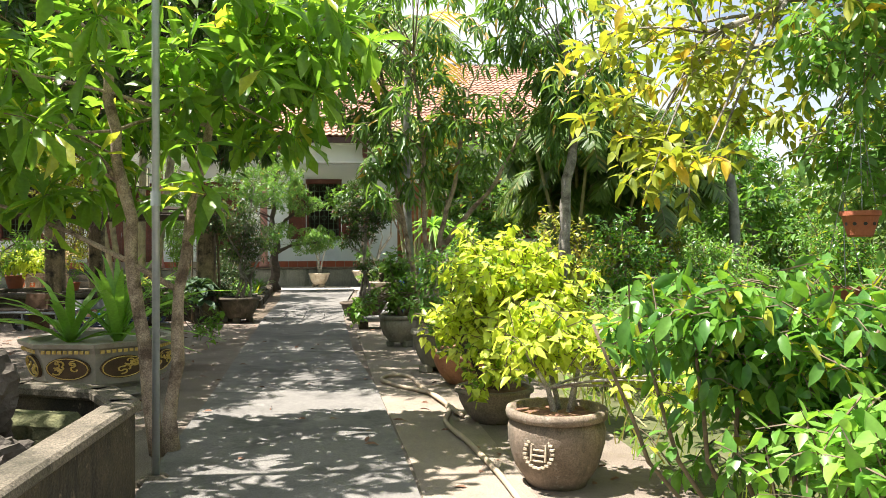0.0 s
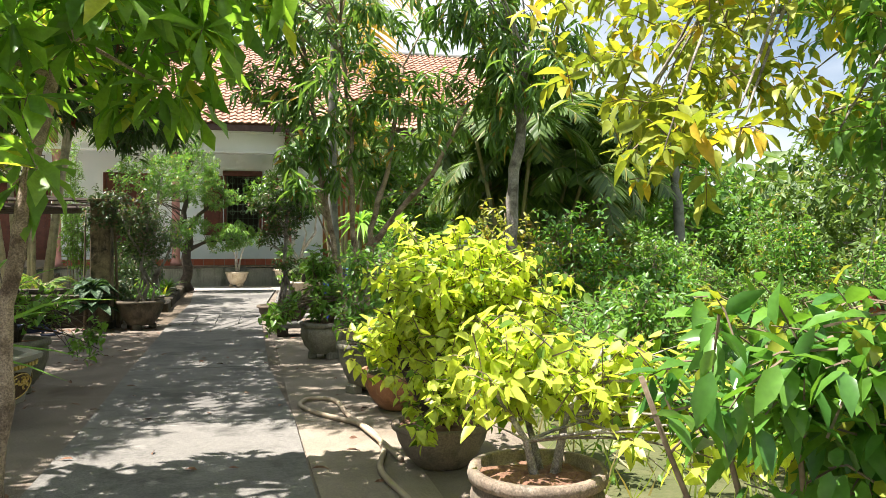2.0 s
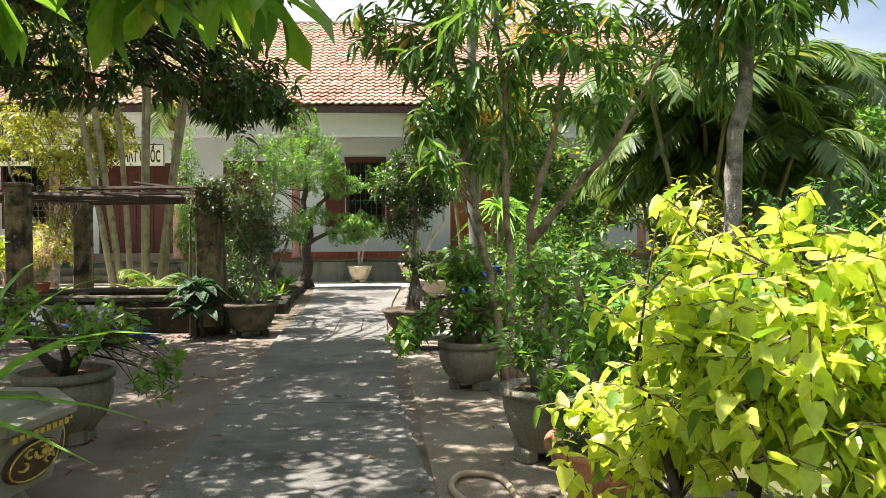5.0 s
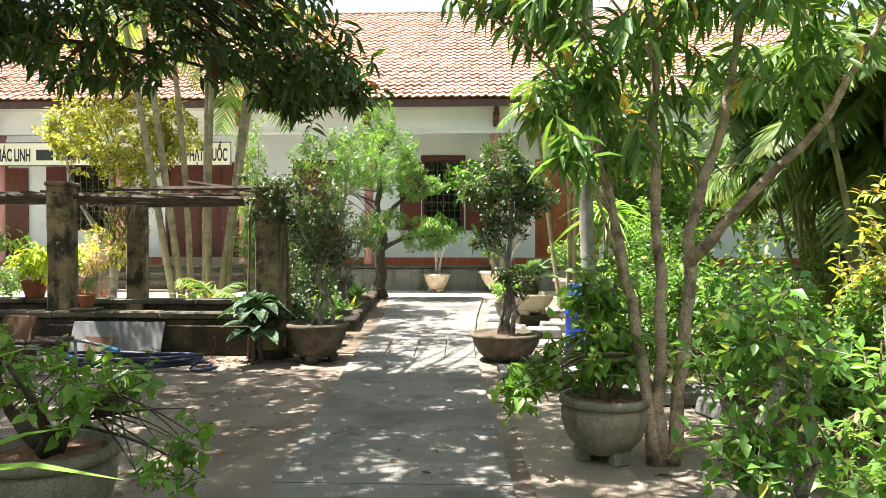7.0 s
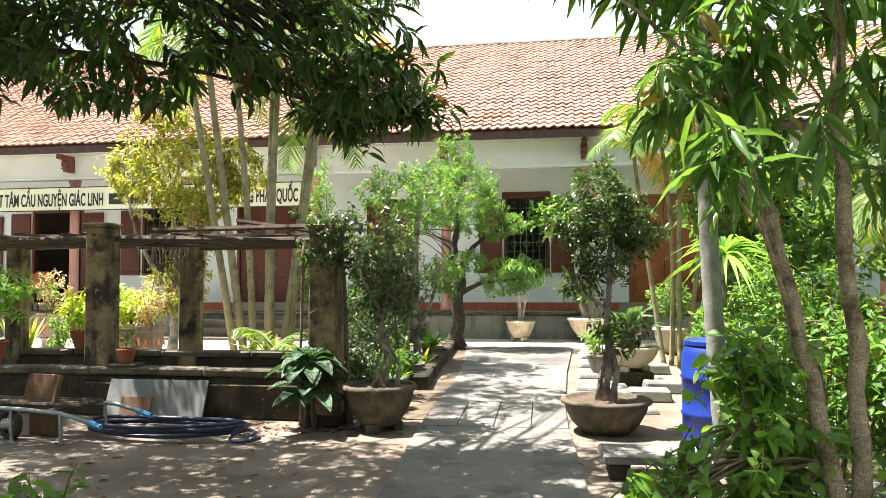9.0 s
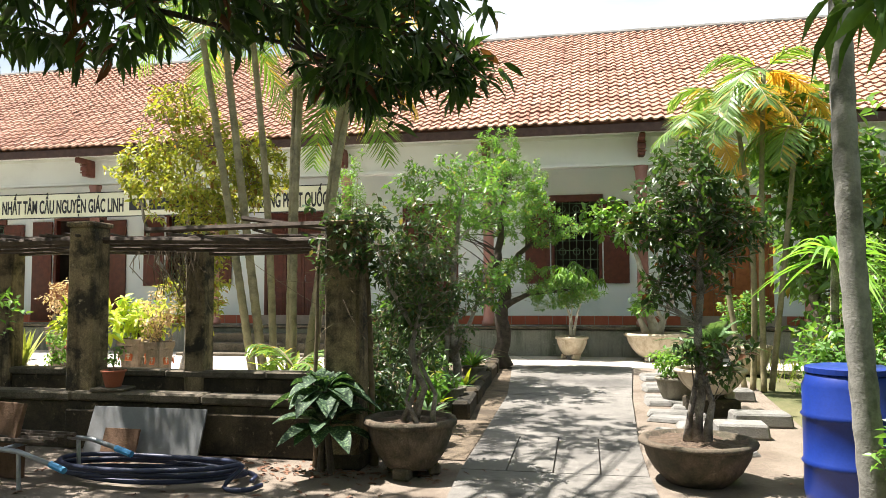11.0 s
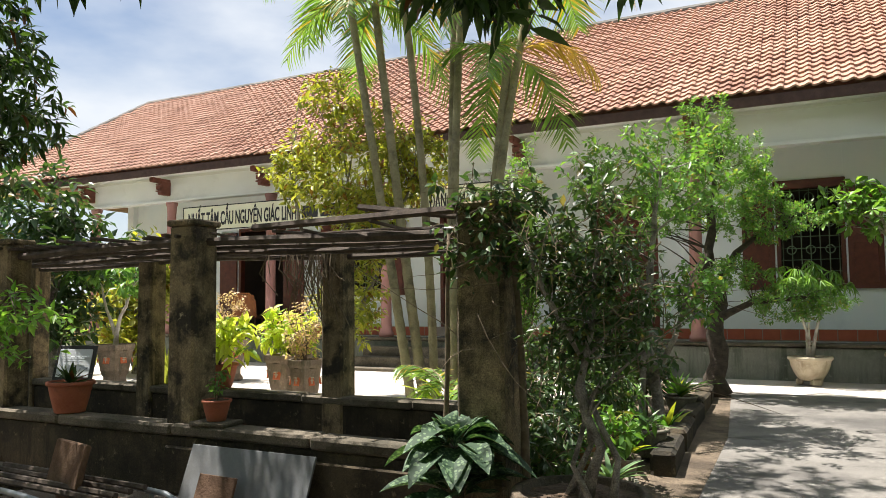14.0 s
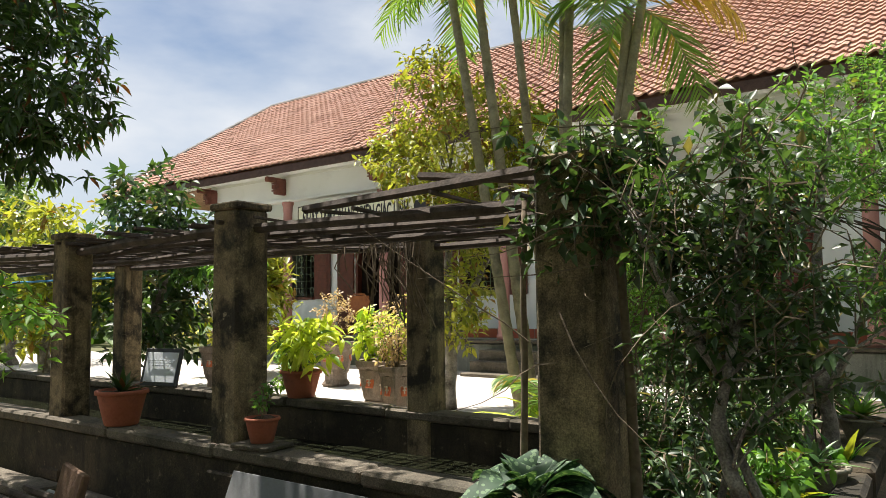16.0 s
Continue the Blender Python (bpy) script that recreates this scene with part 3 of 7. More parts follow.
# flagstones beside the path near the house
flags = holder("flagstones", "uneven grey flagstones laid beside the path", "paving", kind="structure")
for i in range(16):
    y = 15.6 + 0.36 * i + 0.05 * rng.random()
    w = 0.42 + 0.35 * rng.random()
    x = 0.02 + 0.012 * i + w / 2 + (0.0 if i % 3 else 0.28)
    g = Geo().box((x, y, gz(y) + 0.02), (w, 0.24 + 0.12 * rng.random(), 0.07), rz=rng.uniform(-16, 16), bevel=0.02, taper=0.93)
    part("flagstone", g, "stone", flags)

# kerb along the bed beside the path
kerb = holder("kerb", "low mossy stone kerb edging the plant bed", "kerb", kind="structure")
for i in range(5):
    y = 17.2 + 0.95 * i
    part("kerbstone", Geo().box((-1.98 - 0.045 * i, y, gz(y) + 0.08), (0.2, 0.93, 0.24), rz=2.6 + rng.uniform(-2, 2), bevel=0.03), "concrete", kerb)

# ---- house ----
house_label = "long white temple house with a red tiled roof and pillared porch"
COLS = [6.55, 3.5, 0.45, -2.6, -5.65, -8.7, -11.7, -14.75, -17.4]
X0, X1, YF, YB, FL = -17.6, 9.0, 23.45, 25.2, 0.75
house = holder("house", house_label, "house", kind="structure")
part("plinth", Geo().box(((X0 + X1) / 2, (YF + YB) / 2 + 0.15, FL / 2 - 0.02), (X1 - X0, YB - YF + 0.3, FL + 0.0), bevel=0.012), "plinth", house, "algae-stained grey cement plinth")
part("plinth_edge", Geo().box(((X0 + X1) / 2, YF + 0.10, FL + 0.018), (X1 - X0 + 0.06, 0.32, 0.05), bevel=0.012), "cap", house)
# openings in the back wall: centre, width, sill, head, kind
OPEN = [(-16.0, 1.3, 1.65, 3.35, "window"), (-13.2, 1.5, FL, 3.4, "door"), (-10.2, 1.2, 1.65, 3.45, "window"), (-7.2, 2.0, FL, 3.45, "door"), (-4.15, 1.3, FL, 3.5, "door"), (-0.86, 1.1, 1.65, 3.55, "window"), (2.35, 1.65, FL, 3.5, "door"), (5.2, 1.1, 1.65, 3.5, "window")]
edge = X0
wall_bays = []
for c, w, lo, hi, kind in OPEN:
    a, b = c - w / 2, c + w / 2
    wall_bays.append(Geo().box(((edge + a) / 2, YB + 0.11, 2.3), (a - edge, 0.22, 4.6), bevel=0.002))
    wall_bays.append(Geo().box((c, YB + 0.11, (hi + 4.6) / 2), (w, 0.22, 4.6 - hi), bevel=0.002))
    if lo > 1:
        wall_bays.append(Geo().box((c, YB + 0.11, lo / 2), (w, 0.22, lo), bevel=0.002))
    edge = b
wall_bays.append(Geo().box(((edge + X1) / 2, YB + 0.11, 2.3), (X1 - edge, 0.22, 4.6), bevel=0.002))
for bay in wall_bays:
    part("wall_bay", bay, "wall", house, "pale blue painted porch wall")
part("side_wall", Geo().box((X0 - 0.11, 28.0, 2.3), (0.22, 5.9, 4.6)).box((X1 + 0.11, 27.2, 2.3), (0.22, 7.4, 4.6)), "wall", house)
# rooms are closed off by added near-black surfaces in place of their shade
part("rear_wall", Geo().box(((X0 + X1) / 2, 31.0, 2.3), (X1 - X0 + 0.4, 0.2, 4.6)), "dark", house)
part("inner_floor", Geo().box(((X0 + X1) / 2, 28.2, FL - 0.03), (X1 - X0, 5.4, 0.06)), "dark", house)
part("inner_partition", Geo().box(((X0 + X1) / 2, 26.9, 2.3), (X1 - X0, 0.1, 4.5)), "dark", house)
part("porch_beam", Geo().box(((X0 + X1) / 2, YF + 0.27, 4.29), (X1 - X0, 0.22, 0.66), bevel=0.01).box(((X0 + X1) / 2, YF + 0.15, 3.985), (X1 - X0, 0.07, 0.06), bevel=0.008), "beam", house, "white porch beam with a moulded lower edge")
part("porch_soffit", Geo().box(((X0 + X1) / 2, 24.4, 4.55), (X1 - X0, 1.6, 0.06)), "soffit", house)
col_geo = Geo().lathe([(0.15, 0), (0.15, 0.1), (0.125, 0.13), (0.11, 0.3), (0.105, 2.9), (0.12, 3.08), (0.14, 3.12), (0.14, 3.21)], 20)
col_mesh = col_geo.mesh("column", M["column"], True)
for x in COLS:
    ob = new("column", col_mesh)
    ob.parent, ob.location = house, (x, YF + 0.27, FL + 0.03)
    b = Geo().box((x, YF + 0.02, 4.28), (0.13, 0.32, 0.34), bevel=0.02).box((x, YF - 0.10, 4.44), (0.11, 0.6, 0.12), bevel=0.02)
    b.box((x, YF - 0.15, 4.28), (0.15, 0.05, 0.10), bevel=0.01).box((x - 0.0, YF - 0.15, 4.36), (0.17, 0.04, 0.03), bevel=0.006).box((x, YF - 0.15, 4.19), (0.17, 0.04, 0.03), bevel=0.006)
    part("bracket", b, "carved", house, "brown carved eave bracket")
# red tiled skirting
sk = part("skirting", Geo().box(((X0 + X1) / 2, YB - 0.008, FL + 0.10), (X1 - X0, 0.012, 0.21), bevel=0.001), "joint", house)


def door_panelled(x, w, h, mat):
    """A pair of panelled leaves in a frame, standing in the wall opening."""
    d = holder("door_%d" % (OPEN_DOORS.index(x) + 1), "red-brown varnished double door with raised panels", "door", (x, YB + 0.07, FL), kind="structure")
    f = Geo().box((-w / 2 + 0.04, 0, h / 2), (0.08, 0.16, h)).box((w / 2 - 0.04, 0, h / 2), (0.08, 0.16, h)).box((0, 0, h - 0.04), (w - 0.16, 0.16, 0.08))
    part("door_frame", f, mat, d)
    n = 2 if w < 1.55 else 4
    lw = (w - 0.16) / n
    for i in range(n):
        cx = -w / 2 + 0.08 + lw * (i + 0.5)
        leaf = part("door_leaf", Geo().box((cx, 0, (h - 0.08) / 2), (lw - 0.008, 0.045, h - 0.09), bevel=0.004), mat, d)
        for z0, z1 in ((0.12, 0.75), (0.85, 1.05), (1.15, 2.1), (2.2, h - 0.2)):
            part("panel", Geo().box((cx, -0.028, (z0 + z1) / 2), (lw - 0.16, 0.02, z1 - z0), bevel=0.012, taper=1.0), mat, leaf)
    part("handle", Geo().tube([(0.03, -0.04, 1.0), (0.03, -0.07, 1.02), (0.03, -0.07, 1.12), (0.03, -0.04, 1.14)], 0.008), "steel", d)
    return d


def window_open(x, w, lo, hi, i):
    """A window with an ornamental grille and shutters folded back on the wall."""
    h = hi - lo
    d = holder("window_%d" % i, "porch window with open red-brown shutters and a green ornamental grille", "window", (x, YB + 0.07, lo), kind="structure")
    f = Geo().box((-w / 2 + 0.035, 0, h / 2), (0.07, 0.16, h)).box((w / 2 - 0.035, 0, h / 2), (0.07, 0.16, h)).box((0, 0, h - 0.035), (w - 0.14, 0.16, 0.07)).box((0, -0.02, 0.035), (w - 0.14, 0.2, 0.07))
    part("window_frame", f, "wood", d)
    part("lintel", Geo().box((0, -0.1, h - 0.02), (w + 0.06, 0.05, 0.16), bevel=0.01), "wood", d)
    gr = Geo()
    for j in range(7):
        px = -w / 2 + 0.1 + (w - 0.2) * j / 6
        gr.tube([(px, 0.02, 0.07), (px, 0.02, h - 0.07)], 0.008, 5)
    for j in range(9):
        pz = 0.12 + (h - 0.24) * j / 8
        gr.tube([(-w / 2 + 0.07, 0.02, pz), (w / 2 - 0.07, 0.02, pz)], 0.007, 5)
    for j in range(4):
        for k in range(3):
            cx, cz, r = -w / 2 + 0.24 + (w - 0.48) * k / 2, 0.24 + (h - 0.48) * j / 3, 0.075
            gr.tube([(cx + r * math.cos(a), 0.012, cz + r * math.sin(a)) for a in np.linspace(0, 2 * math.pi, 11)], 0.009, 4, False)
    part("grille", gr, "grille", d)
    for s in (-1, 1):
        sh = part("shutter", Geo().box((s * (w / 2 + 0.3), -0.12, h / 2 - 0.05), (0.54, 0.04, h - 0.12), bevel=0.006), "wood", d)
        for z0, z1 in ((0.1, h * 0.42), (h * 0.5, h - 0.3)):
            part("panel", Geo().box((s * (w / 2 + 0.3), -0.145, (z0 + z1) / 2), (0.36, 0.016, z1 - z0), bevel=0.007), "wood", sh)
    return d


OPEN_DOORS = [o[0] for o in OPEN if o[4] == "door"]
nw = 0
for c, w, lo, hi, kind in OPEN:
    if kind == "door":
        if c != -13.2:
            door_panelled(c, w, hi - lo, "orangewood" if c > 2 else "wood")
        else:
            d = holder("door_%d" % (OPEN_DOORS.index(c) + 1), "open doorway with dark red leaves folded back", "door", (c, YB + 0.07, FL), kind="structure")
            part("door_frame", Geo().box((-w / 2 + 0.04, 0, 1.32), (0.08, 0.16, 2.65)).box((w / 2 - 0.04, 0, 1.32), (0.08, 0.16, 2.65)).box((0, 0, 2.61), (w - 0.16, 0.16, 0.08)), "wood", d)
            for s in (-1, 1):
                part("door_leaf", Geo().box((s * (w / 2 + 0.3), -0.11, 1.3), (0.56, 0.04, 2.5), bevel=0.006), "wood", d)
    else:
        nw += 1
        window_open(c, w, lo, hi, nw)

# steps before the middle doors
steps = holder("entrance_steps", "three grey cement steps up to the porch", "steps", kind="structure")
for i in range(3):
    part("step", Geo().box((-7.2, YF - 0.15 - 0.3 * (2 - i), 0.2 + 0.09 * (i + 1) - 0.1), (3.4, 0.32, 0.18 * (i + 1) - 0.02 + 0.0), bevel=0.015), "cap", steps)

# roof: a tiled front slope, hipped at the far end
EY, EZ, RY, RZ, HX, RX, RX1 = 22.88, 4.66, 27.8, 8.02, -21.6, -20.2, 9.6
roof = holder("roof", "red clay tiled hipped roof with a dark timber eave", "roof", kind="structure")
up = Vector((0, RY - EY, RZ - EZ)).normalized()
nrm = Vector((0, -up.z, up.y))
g = Geo().add([(HX, EY, EZ - 0.06), (RX1, EY, EZ - 0.06), (RX1, RY, RZ - 0.06), (RX, RY, RZ - 0.06), (HX, 32.7, EZ - 0.06), (RX1, 32.7, EZ - 0.06)], [(0, 1, 2, 3), (4, 3, 2, 5), (0, 3, 4), (1, 5, 2), (0, 4, 5, 1)])
part("roof_deck", g, "tile", roof, "clay tiled far slopes")
part("fascia", Geo().box(((HX + RX1) / 2, EY + 0.02, EZ - 0.10), (RX1 - HX, 0.05, 0.17), bevel=0.008), "fascia", roof, "dark eave board")
raft = Geo()
for i in range(52):
    raft.box((HX + 0.5 + 0.6 * i, EY + 0.42, EZ - 0.0 + 0.08), (0.06, 0.75, 0.08), tilt=math.degrees(math.atan2(up.z, up.y)), bevel=0.005)
part("rafters", raft, "fascia", roof)
part("eave_board", Geo().add([(X0 - 1, EY + 0.05, EZ - 0.12), (X1, EY + 0.05, EZ - 0.12), (X1, YF + 0.3, EZ - 0.05), (X0 - 1, YF + 0.3, EZ - 0.05)], [(3, 2, 1, 0)]), "beam", roof)
TW, TC = 0.195, 0.215
slope_len = (Vector((0, RY, RZ)) - Vector((0, EY, EZ))).length
n_c, n_t = int(slope_len / TC) + 1, int((RX1 - HX) / TW)
prof = [(0.0, 0.012), (0.04, 0.004), (0.09, 0.012), (0.126, 0.034), (0.16, 0.044), (0.202, 0.026)]
tile_v = [(x, 0.0, z + 0.036) for x, z in prof] + [(x, 0.25, z) for x, z in prof] + [(x, 0.0, z + 0.006) for x, z in prof]
np_ = len(prof)
tile_f = [(i, i + 1, np_ + i + 1, np_ + i) for i in range(np_ - 1)] + [(2 * np_ + i, 2 * np_ + i + 1, i + 1, i) for i in range(np_ - 1)]
tv = np.array(tile_v)
rest_v, rest_f, near_tiles = [], [], []
R = np.array([[1, 0, 0], [0, up.y, -up.z], [0, up.z, up.y]])
for c in range(n_c):
    for t in range(n_t):
        x = HX + TW * t
        s = c * TC
        if x < HX + (RX - HX) * s / slope_len:
            continue
        j = rng.normal(0, 0.004, 3)
        if -4.2 < x < 0.1 and c < 15 and len(near_tiles) < 300:
            near_tiles.append((x + j[0], s + j[1], j[2]))
            continue
        w = (tv + (0, s + j[1], j[2])) @ R.T + (x + j[0], EY - 0.04, EZ)
        rest_f += [tuple(i + len(rest_v) for i in q) for q in tile_f]
        rest_v += [tuple(p) for p in w]
tagged(part("roof_tiles", Geo().add(rest_v, rest_f), "tile", roof, "overlapping red clay tiles"), kind="stuff")
cap_g = Geo()
for i in range(int((RX1 - RX) / 0.3)):
    x = RX + 0.3 * i
    cap_g.tube([(x, RY, RZ + 0.03), (x + 0.31, RY, RZ + 0.045)], [0.10, 0.085], 8)
for i in range(17):
    a, b = Vector((RX, RY, RZ + 0.03)), Vector((HX, EY, EZ + 0.03))
    cap_g.tube([a.lerp(b, i / 17), a.lerp(b, (i + 1.05) / 17)], [0.085, 0.10], 8)
part("ridge_tiles", cap_g, "stone", roof, "grey mortared ridge tiles")

# banner under the beam
ban = holder("banner", "long cream banner with black lettering hung under the porch beam", "banner", (-9.96, YF - 0.02, 3.47))
part("cloth", Geo().box((0, 0, 0), (8.22, 0.02, 0.57), bevel=0.004), "banner", ban)
part("border", Geo().box((0, -0.012, 0.275), (8.2, 0.012, 0.022), bevel=0.002).box((0, -0.012, -0.275), (8.2, 0.012, 0.022), bevel=0.002).box((-4.09, -0.012, 0), (0.022, 0.012, 0.528), bevel=0.002).box((4.09, -0.012, 0), (0.022, 0.012, 0.528), bevel=0.002), "ink", ban, "thin dark border")
for text, x, w in (("NHẤT TÂM CẦU NGUYỆN GIÁC LINH", -3.94, 3.13), ("CAO ĐĂNG PHẬT QUỐC", 2.0, 2.0)):
    cu = bpy.data.curves.new("lettering", "FONT")
    cu.body, cu.size, cu.extrude, cu.offset = text, 0.42, 0.002, 0.011
    cu.materials.append(M["ink"])
    tx = new("lettering", cu)
    tx.parent = ban
    bpy.context.view_layer.update()
    k = w / max(tx.dimensions.x, 0.1)
    tx.matrix_basis = pose(x, -0.016, -0.165, 90, 0, 0) @ Matrix.Diagonal((k, 1.0, 1, 1))
bars = Geo()
for x, w in ((-0.45, 0.42), (0.08, 0.5), (0.62, 0.4), (1.1, 0.44), (1.6, 0.42)):
    bars.box((x, -0.014, -0.02), (w, 0.004, 0.26), bevel=0.001)
part("letter_bars", bars, "ink", ban)

# ---- pergola over the long pond ----
def wall_run(name, a, b, h, thick, mat, capw, label):
    """A low wall from a to b with a coping."""
    a, b = Vector(a), Vector(b)
    d, mid = b - a, (a + b) / 2
    rz = math.degrees(math.atan2(d.y, d.x))
    w = holder(name, label, "low wall", kind="structure")
    part("body", Geo().box((mid.x, mid.y, h / 2 - 0.05), (d.length, thick, h + 0.0), rz, bevel=0.012), mat, w)
    n = max(1, int(d.length / 1.3))
    for i in range(n):
        c = a.lerp(b, (i + 0.5) / n)
        part("coping", Geo().box((c.x, c.y, h - 0.0 + rng.uniform(-0.006, 0.006)), (d.length / n - 0.012, thick + capw, 0.085), rz + rng.uniform(-0.4, 0.4), bevel=0.018), "cap", w)
    return w


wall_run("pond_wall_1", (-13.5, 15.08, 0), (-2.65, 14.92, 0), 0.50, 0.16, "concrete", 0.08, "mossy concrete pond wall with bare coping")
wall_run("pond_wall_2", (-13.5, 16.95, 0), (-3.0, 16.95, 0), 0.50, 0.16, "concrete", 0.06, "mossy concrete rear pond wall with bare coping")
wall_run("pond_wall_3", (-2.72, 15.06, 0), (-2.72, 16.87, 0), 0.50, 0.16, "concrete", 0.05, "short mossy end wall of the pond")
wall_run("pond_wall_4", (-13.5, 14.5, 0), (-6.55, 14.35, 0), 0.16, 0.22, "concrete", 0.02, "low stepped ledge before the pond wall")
# near-black sheet fills the dark inside between the walls; water is assumed
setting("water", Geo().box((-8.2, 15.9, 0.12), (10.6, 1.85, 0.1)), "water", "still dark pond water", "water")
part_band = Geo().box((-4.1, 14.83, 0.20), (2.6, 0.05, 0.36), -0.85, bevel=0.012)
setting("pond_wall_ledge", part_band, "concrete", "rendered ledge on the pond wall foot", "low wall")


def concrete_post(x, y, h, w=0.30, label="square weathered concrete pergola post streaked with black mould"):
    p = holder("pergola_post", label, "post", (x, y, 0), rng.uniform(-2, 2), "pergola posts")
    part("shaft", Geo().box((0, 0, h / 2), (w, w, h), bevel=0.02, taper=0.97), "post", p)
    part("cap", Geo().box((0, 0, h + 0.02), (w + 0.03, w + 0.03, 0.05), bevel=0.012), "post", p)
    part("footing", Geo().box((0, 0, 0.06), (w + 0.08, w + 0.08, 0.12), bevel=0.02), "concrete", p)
    return p


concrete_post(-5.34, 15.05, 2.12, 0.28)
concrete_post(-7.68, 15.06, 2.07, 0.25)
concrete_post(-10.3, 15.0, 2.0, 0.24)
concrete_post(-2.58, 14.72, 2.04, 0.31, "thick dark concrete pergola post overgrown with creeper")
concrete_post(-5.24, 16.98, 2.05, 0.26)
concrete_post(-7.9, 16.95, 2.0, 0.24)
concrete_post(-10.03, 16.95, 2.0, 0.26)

perg = holder("pergola_roof", "sagging pergola roof of dark dry bamboo sticks", "pergola", (0, 0, 0))
for y, z, r in ((15.05, 1.97, 0.035), (15.3, 1.95, 0.025), (16.95, 1.98, 0.035), (16.0, 1.96, 0.03)):
    pts = [(x, y + 0.04 * math.sin(x * 2.1), z + 0.025 * math.sin(x * 1.3 + y)) for x in np.linspace(-13, -2.6, 14)]
    part("rail", Geo().tube(pts, r, 7), "stick", perg)
for i in range(62):
    x = -12.8 + 9.9 * i / 61 + rng.uniform(-0.1, 0.1)
    if x > -5.2 and i % 3:
        continue
    dx = rng.uniform(-0.15, 0.15)
    z = 2.00 + rng.uniform(0, 0.05)
    part("stick", Geo().tube([(x, 14.9 + rng.uniform(-0.12, 0.1), z), (x + dx / 2, 15.9, z + rng.uniform(-0.05, 0.03)), (x + dx, 17.2 + rng.uniform(-0.1, 0.3), z)], rng.uniform(0.010, 0.018), 5), "stick", perg)
for i in range(90):
    y = rng.uniform(14.95, 17.1)
    xa = rng.uniform(-12.5, -6.5) if i > 9 else rng.uniform(-5.6, -4.6)
    xb = xa + (rng.uniform(2, 4.5) if i > 9 else 2.0)
    part("stick", Geo().tube([(xa, y, 2.03 + rng.uniform(0, 0.04)), ((xa + xb) / 2, y + rng.uniform(-0.1, 0.1), 2.0 + rng.uniform(-0.02, 0.05)), (min(xb, -2.7), y + rng.uniform(-0.1, 0.2), 2.03)], rng.uniform(0.008, 0.016), 5), "stick", perg)
part("plank", Geo().tube([(-3.7, 15.0, 2.17), (-2.8, 14.95, 2.04)], 0.025, 5).tube([(-4.8, 15.15, 2.09), (-2.6, 14.78, 2.08)], 0.03, 5), "stick", perg)
vine = Geo()
for i in range(46):
    x, y = -5.45 + rng.uniform(-0.35, 0.3), 16.75 + rng.uniform(-0.25, 0.1)
    l = rng.uniform(0.15, 0.8)
    vine.tube([(x, y, 2.03), (x + rng.uniform(-0.1, 0.1), y - 0.05, 2.01 - l / 2), (x + rng.uniform(-0.1, 0.2), y + rng.uniform(-0.05, 0.03), 2.01 - l)], rng.uniform(0.004, 0.008), 4)
part("dry_vines", vine, "twig", perg, "hanging dry vine stems")


# ---- pots ----
def pot(label, x, y, z, r, h, mat, kind="bowl", feet=0, soil="soil", group="", tilt=0.0, name="flower_pot"):
    """A round pot with rim, hollow top, soil and, if it stands on them, feet."""
    p = holder(name, label, "pot", (x, y, z), rng.uniform(0, 360), group)
    if tilt:
        p.matrix_basis = p.matrix_basis @ pose(0, 0, 0.02, tilt, 0, 0)
    z0 = 0.07 if feet else 0.0
    hh = h - z0
    if kind == "bowl":
        pr = [(r * 0.50, 0), (r * 0.56, 0.02), (r * 0.74, hh * 0.3), (r * 0.88, hh * 0.62), (r * 0.93, hh * 0.86), (r * 0.93, hh * 0.89)]
    elif kind == "urn":
        pr = [(r * 0.58, 0), (r * 0.62, 0.025), (r * 0.82, hh * 0.25), (r * 0.95, hh * 0.55), (r * 0.97, hh * 0.74), (r * 0.90, hh * 0.88)]
    else:
        pr = [(r * 0.62, 0), (r * 0.64, 0.01), (r * 0.8, hh * 0.5), (r * 0.9, hh * 0.84), (r * 0.9, hh * 0.88)]
    pr = [(a, b + z0) for a, b in pr]
    part("body", Geo().lathe(pr + [(r * 0.84, h * 0.89)], 32, wobble=0.006), mat, p, smooth=False).data.shade_smooth()
    rim = [(r * 0.93, h * 0.87), (r * 1.0, h * 0.885), (r * 1.015, h * 0.94), (r * 0.99, h), (r * 0.88, h), (r * 0.86, h * 0.9)]
    part("rim", Geo().lathe(rim, 32, wobble=0.006), mat, p).data.shade_smooth()
    vs, fs = [(0, 0, h * 0.93)], []
    for k in (1, 2, 3):
        for j in range(20):
            a = 2 * math.pi * j / 20
            vs.append((r * 0.285 * k * math.cos(a), r * 0.285 * k * math.sin(a), h * (0.93 if k < 3 else 0.905) + rng.uniform(-0.012, 0.018)))
    fs += [(0, 1 + j, 1 + (j + 1) % 20) for j in range(20)]
    for k in (0, 1):
        fs += [(1 + 20 * k + j, 21 + 20 * k + j, 21 + 20 * k + (j + 1) % 20, 1 + 20 * k + (j + 1) % 20) for j in range(20)]
    part("soil", Geo().add(vs, fs), soil, p)
    for i in range(feet):
        a = 2 * math.pi * i / feet
        part("foot", Geo().box((r * 0.5 * math.cos(a), r * 0.5 * math.sin(a), 0.045), (0.1, 0.14, 0.09), math.degrees(a), bevel=0.015), mat, p)
    return p


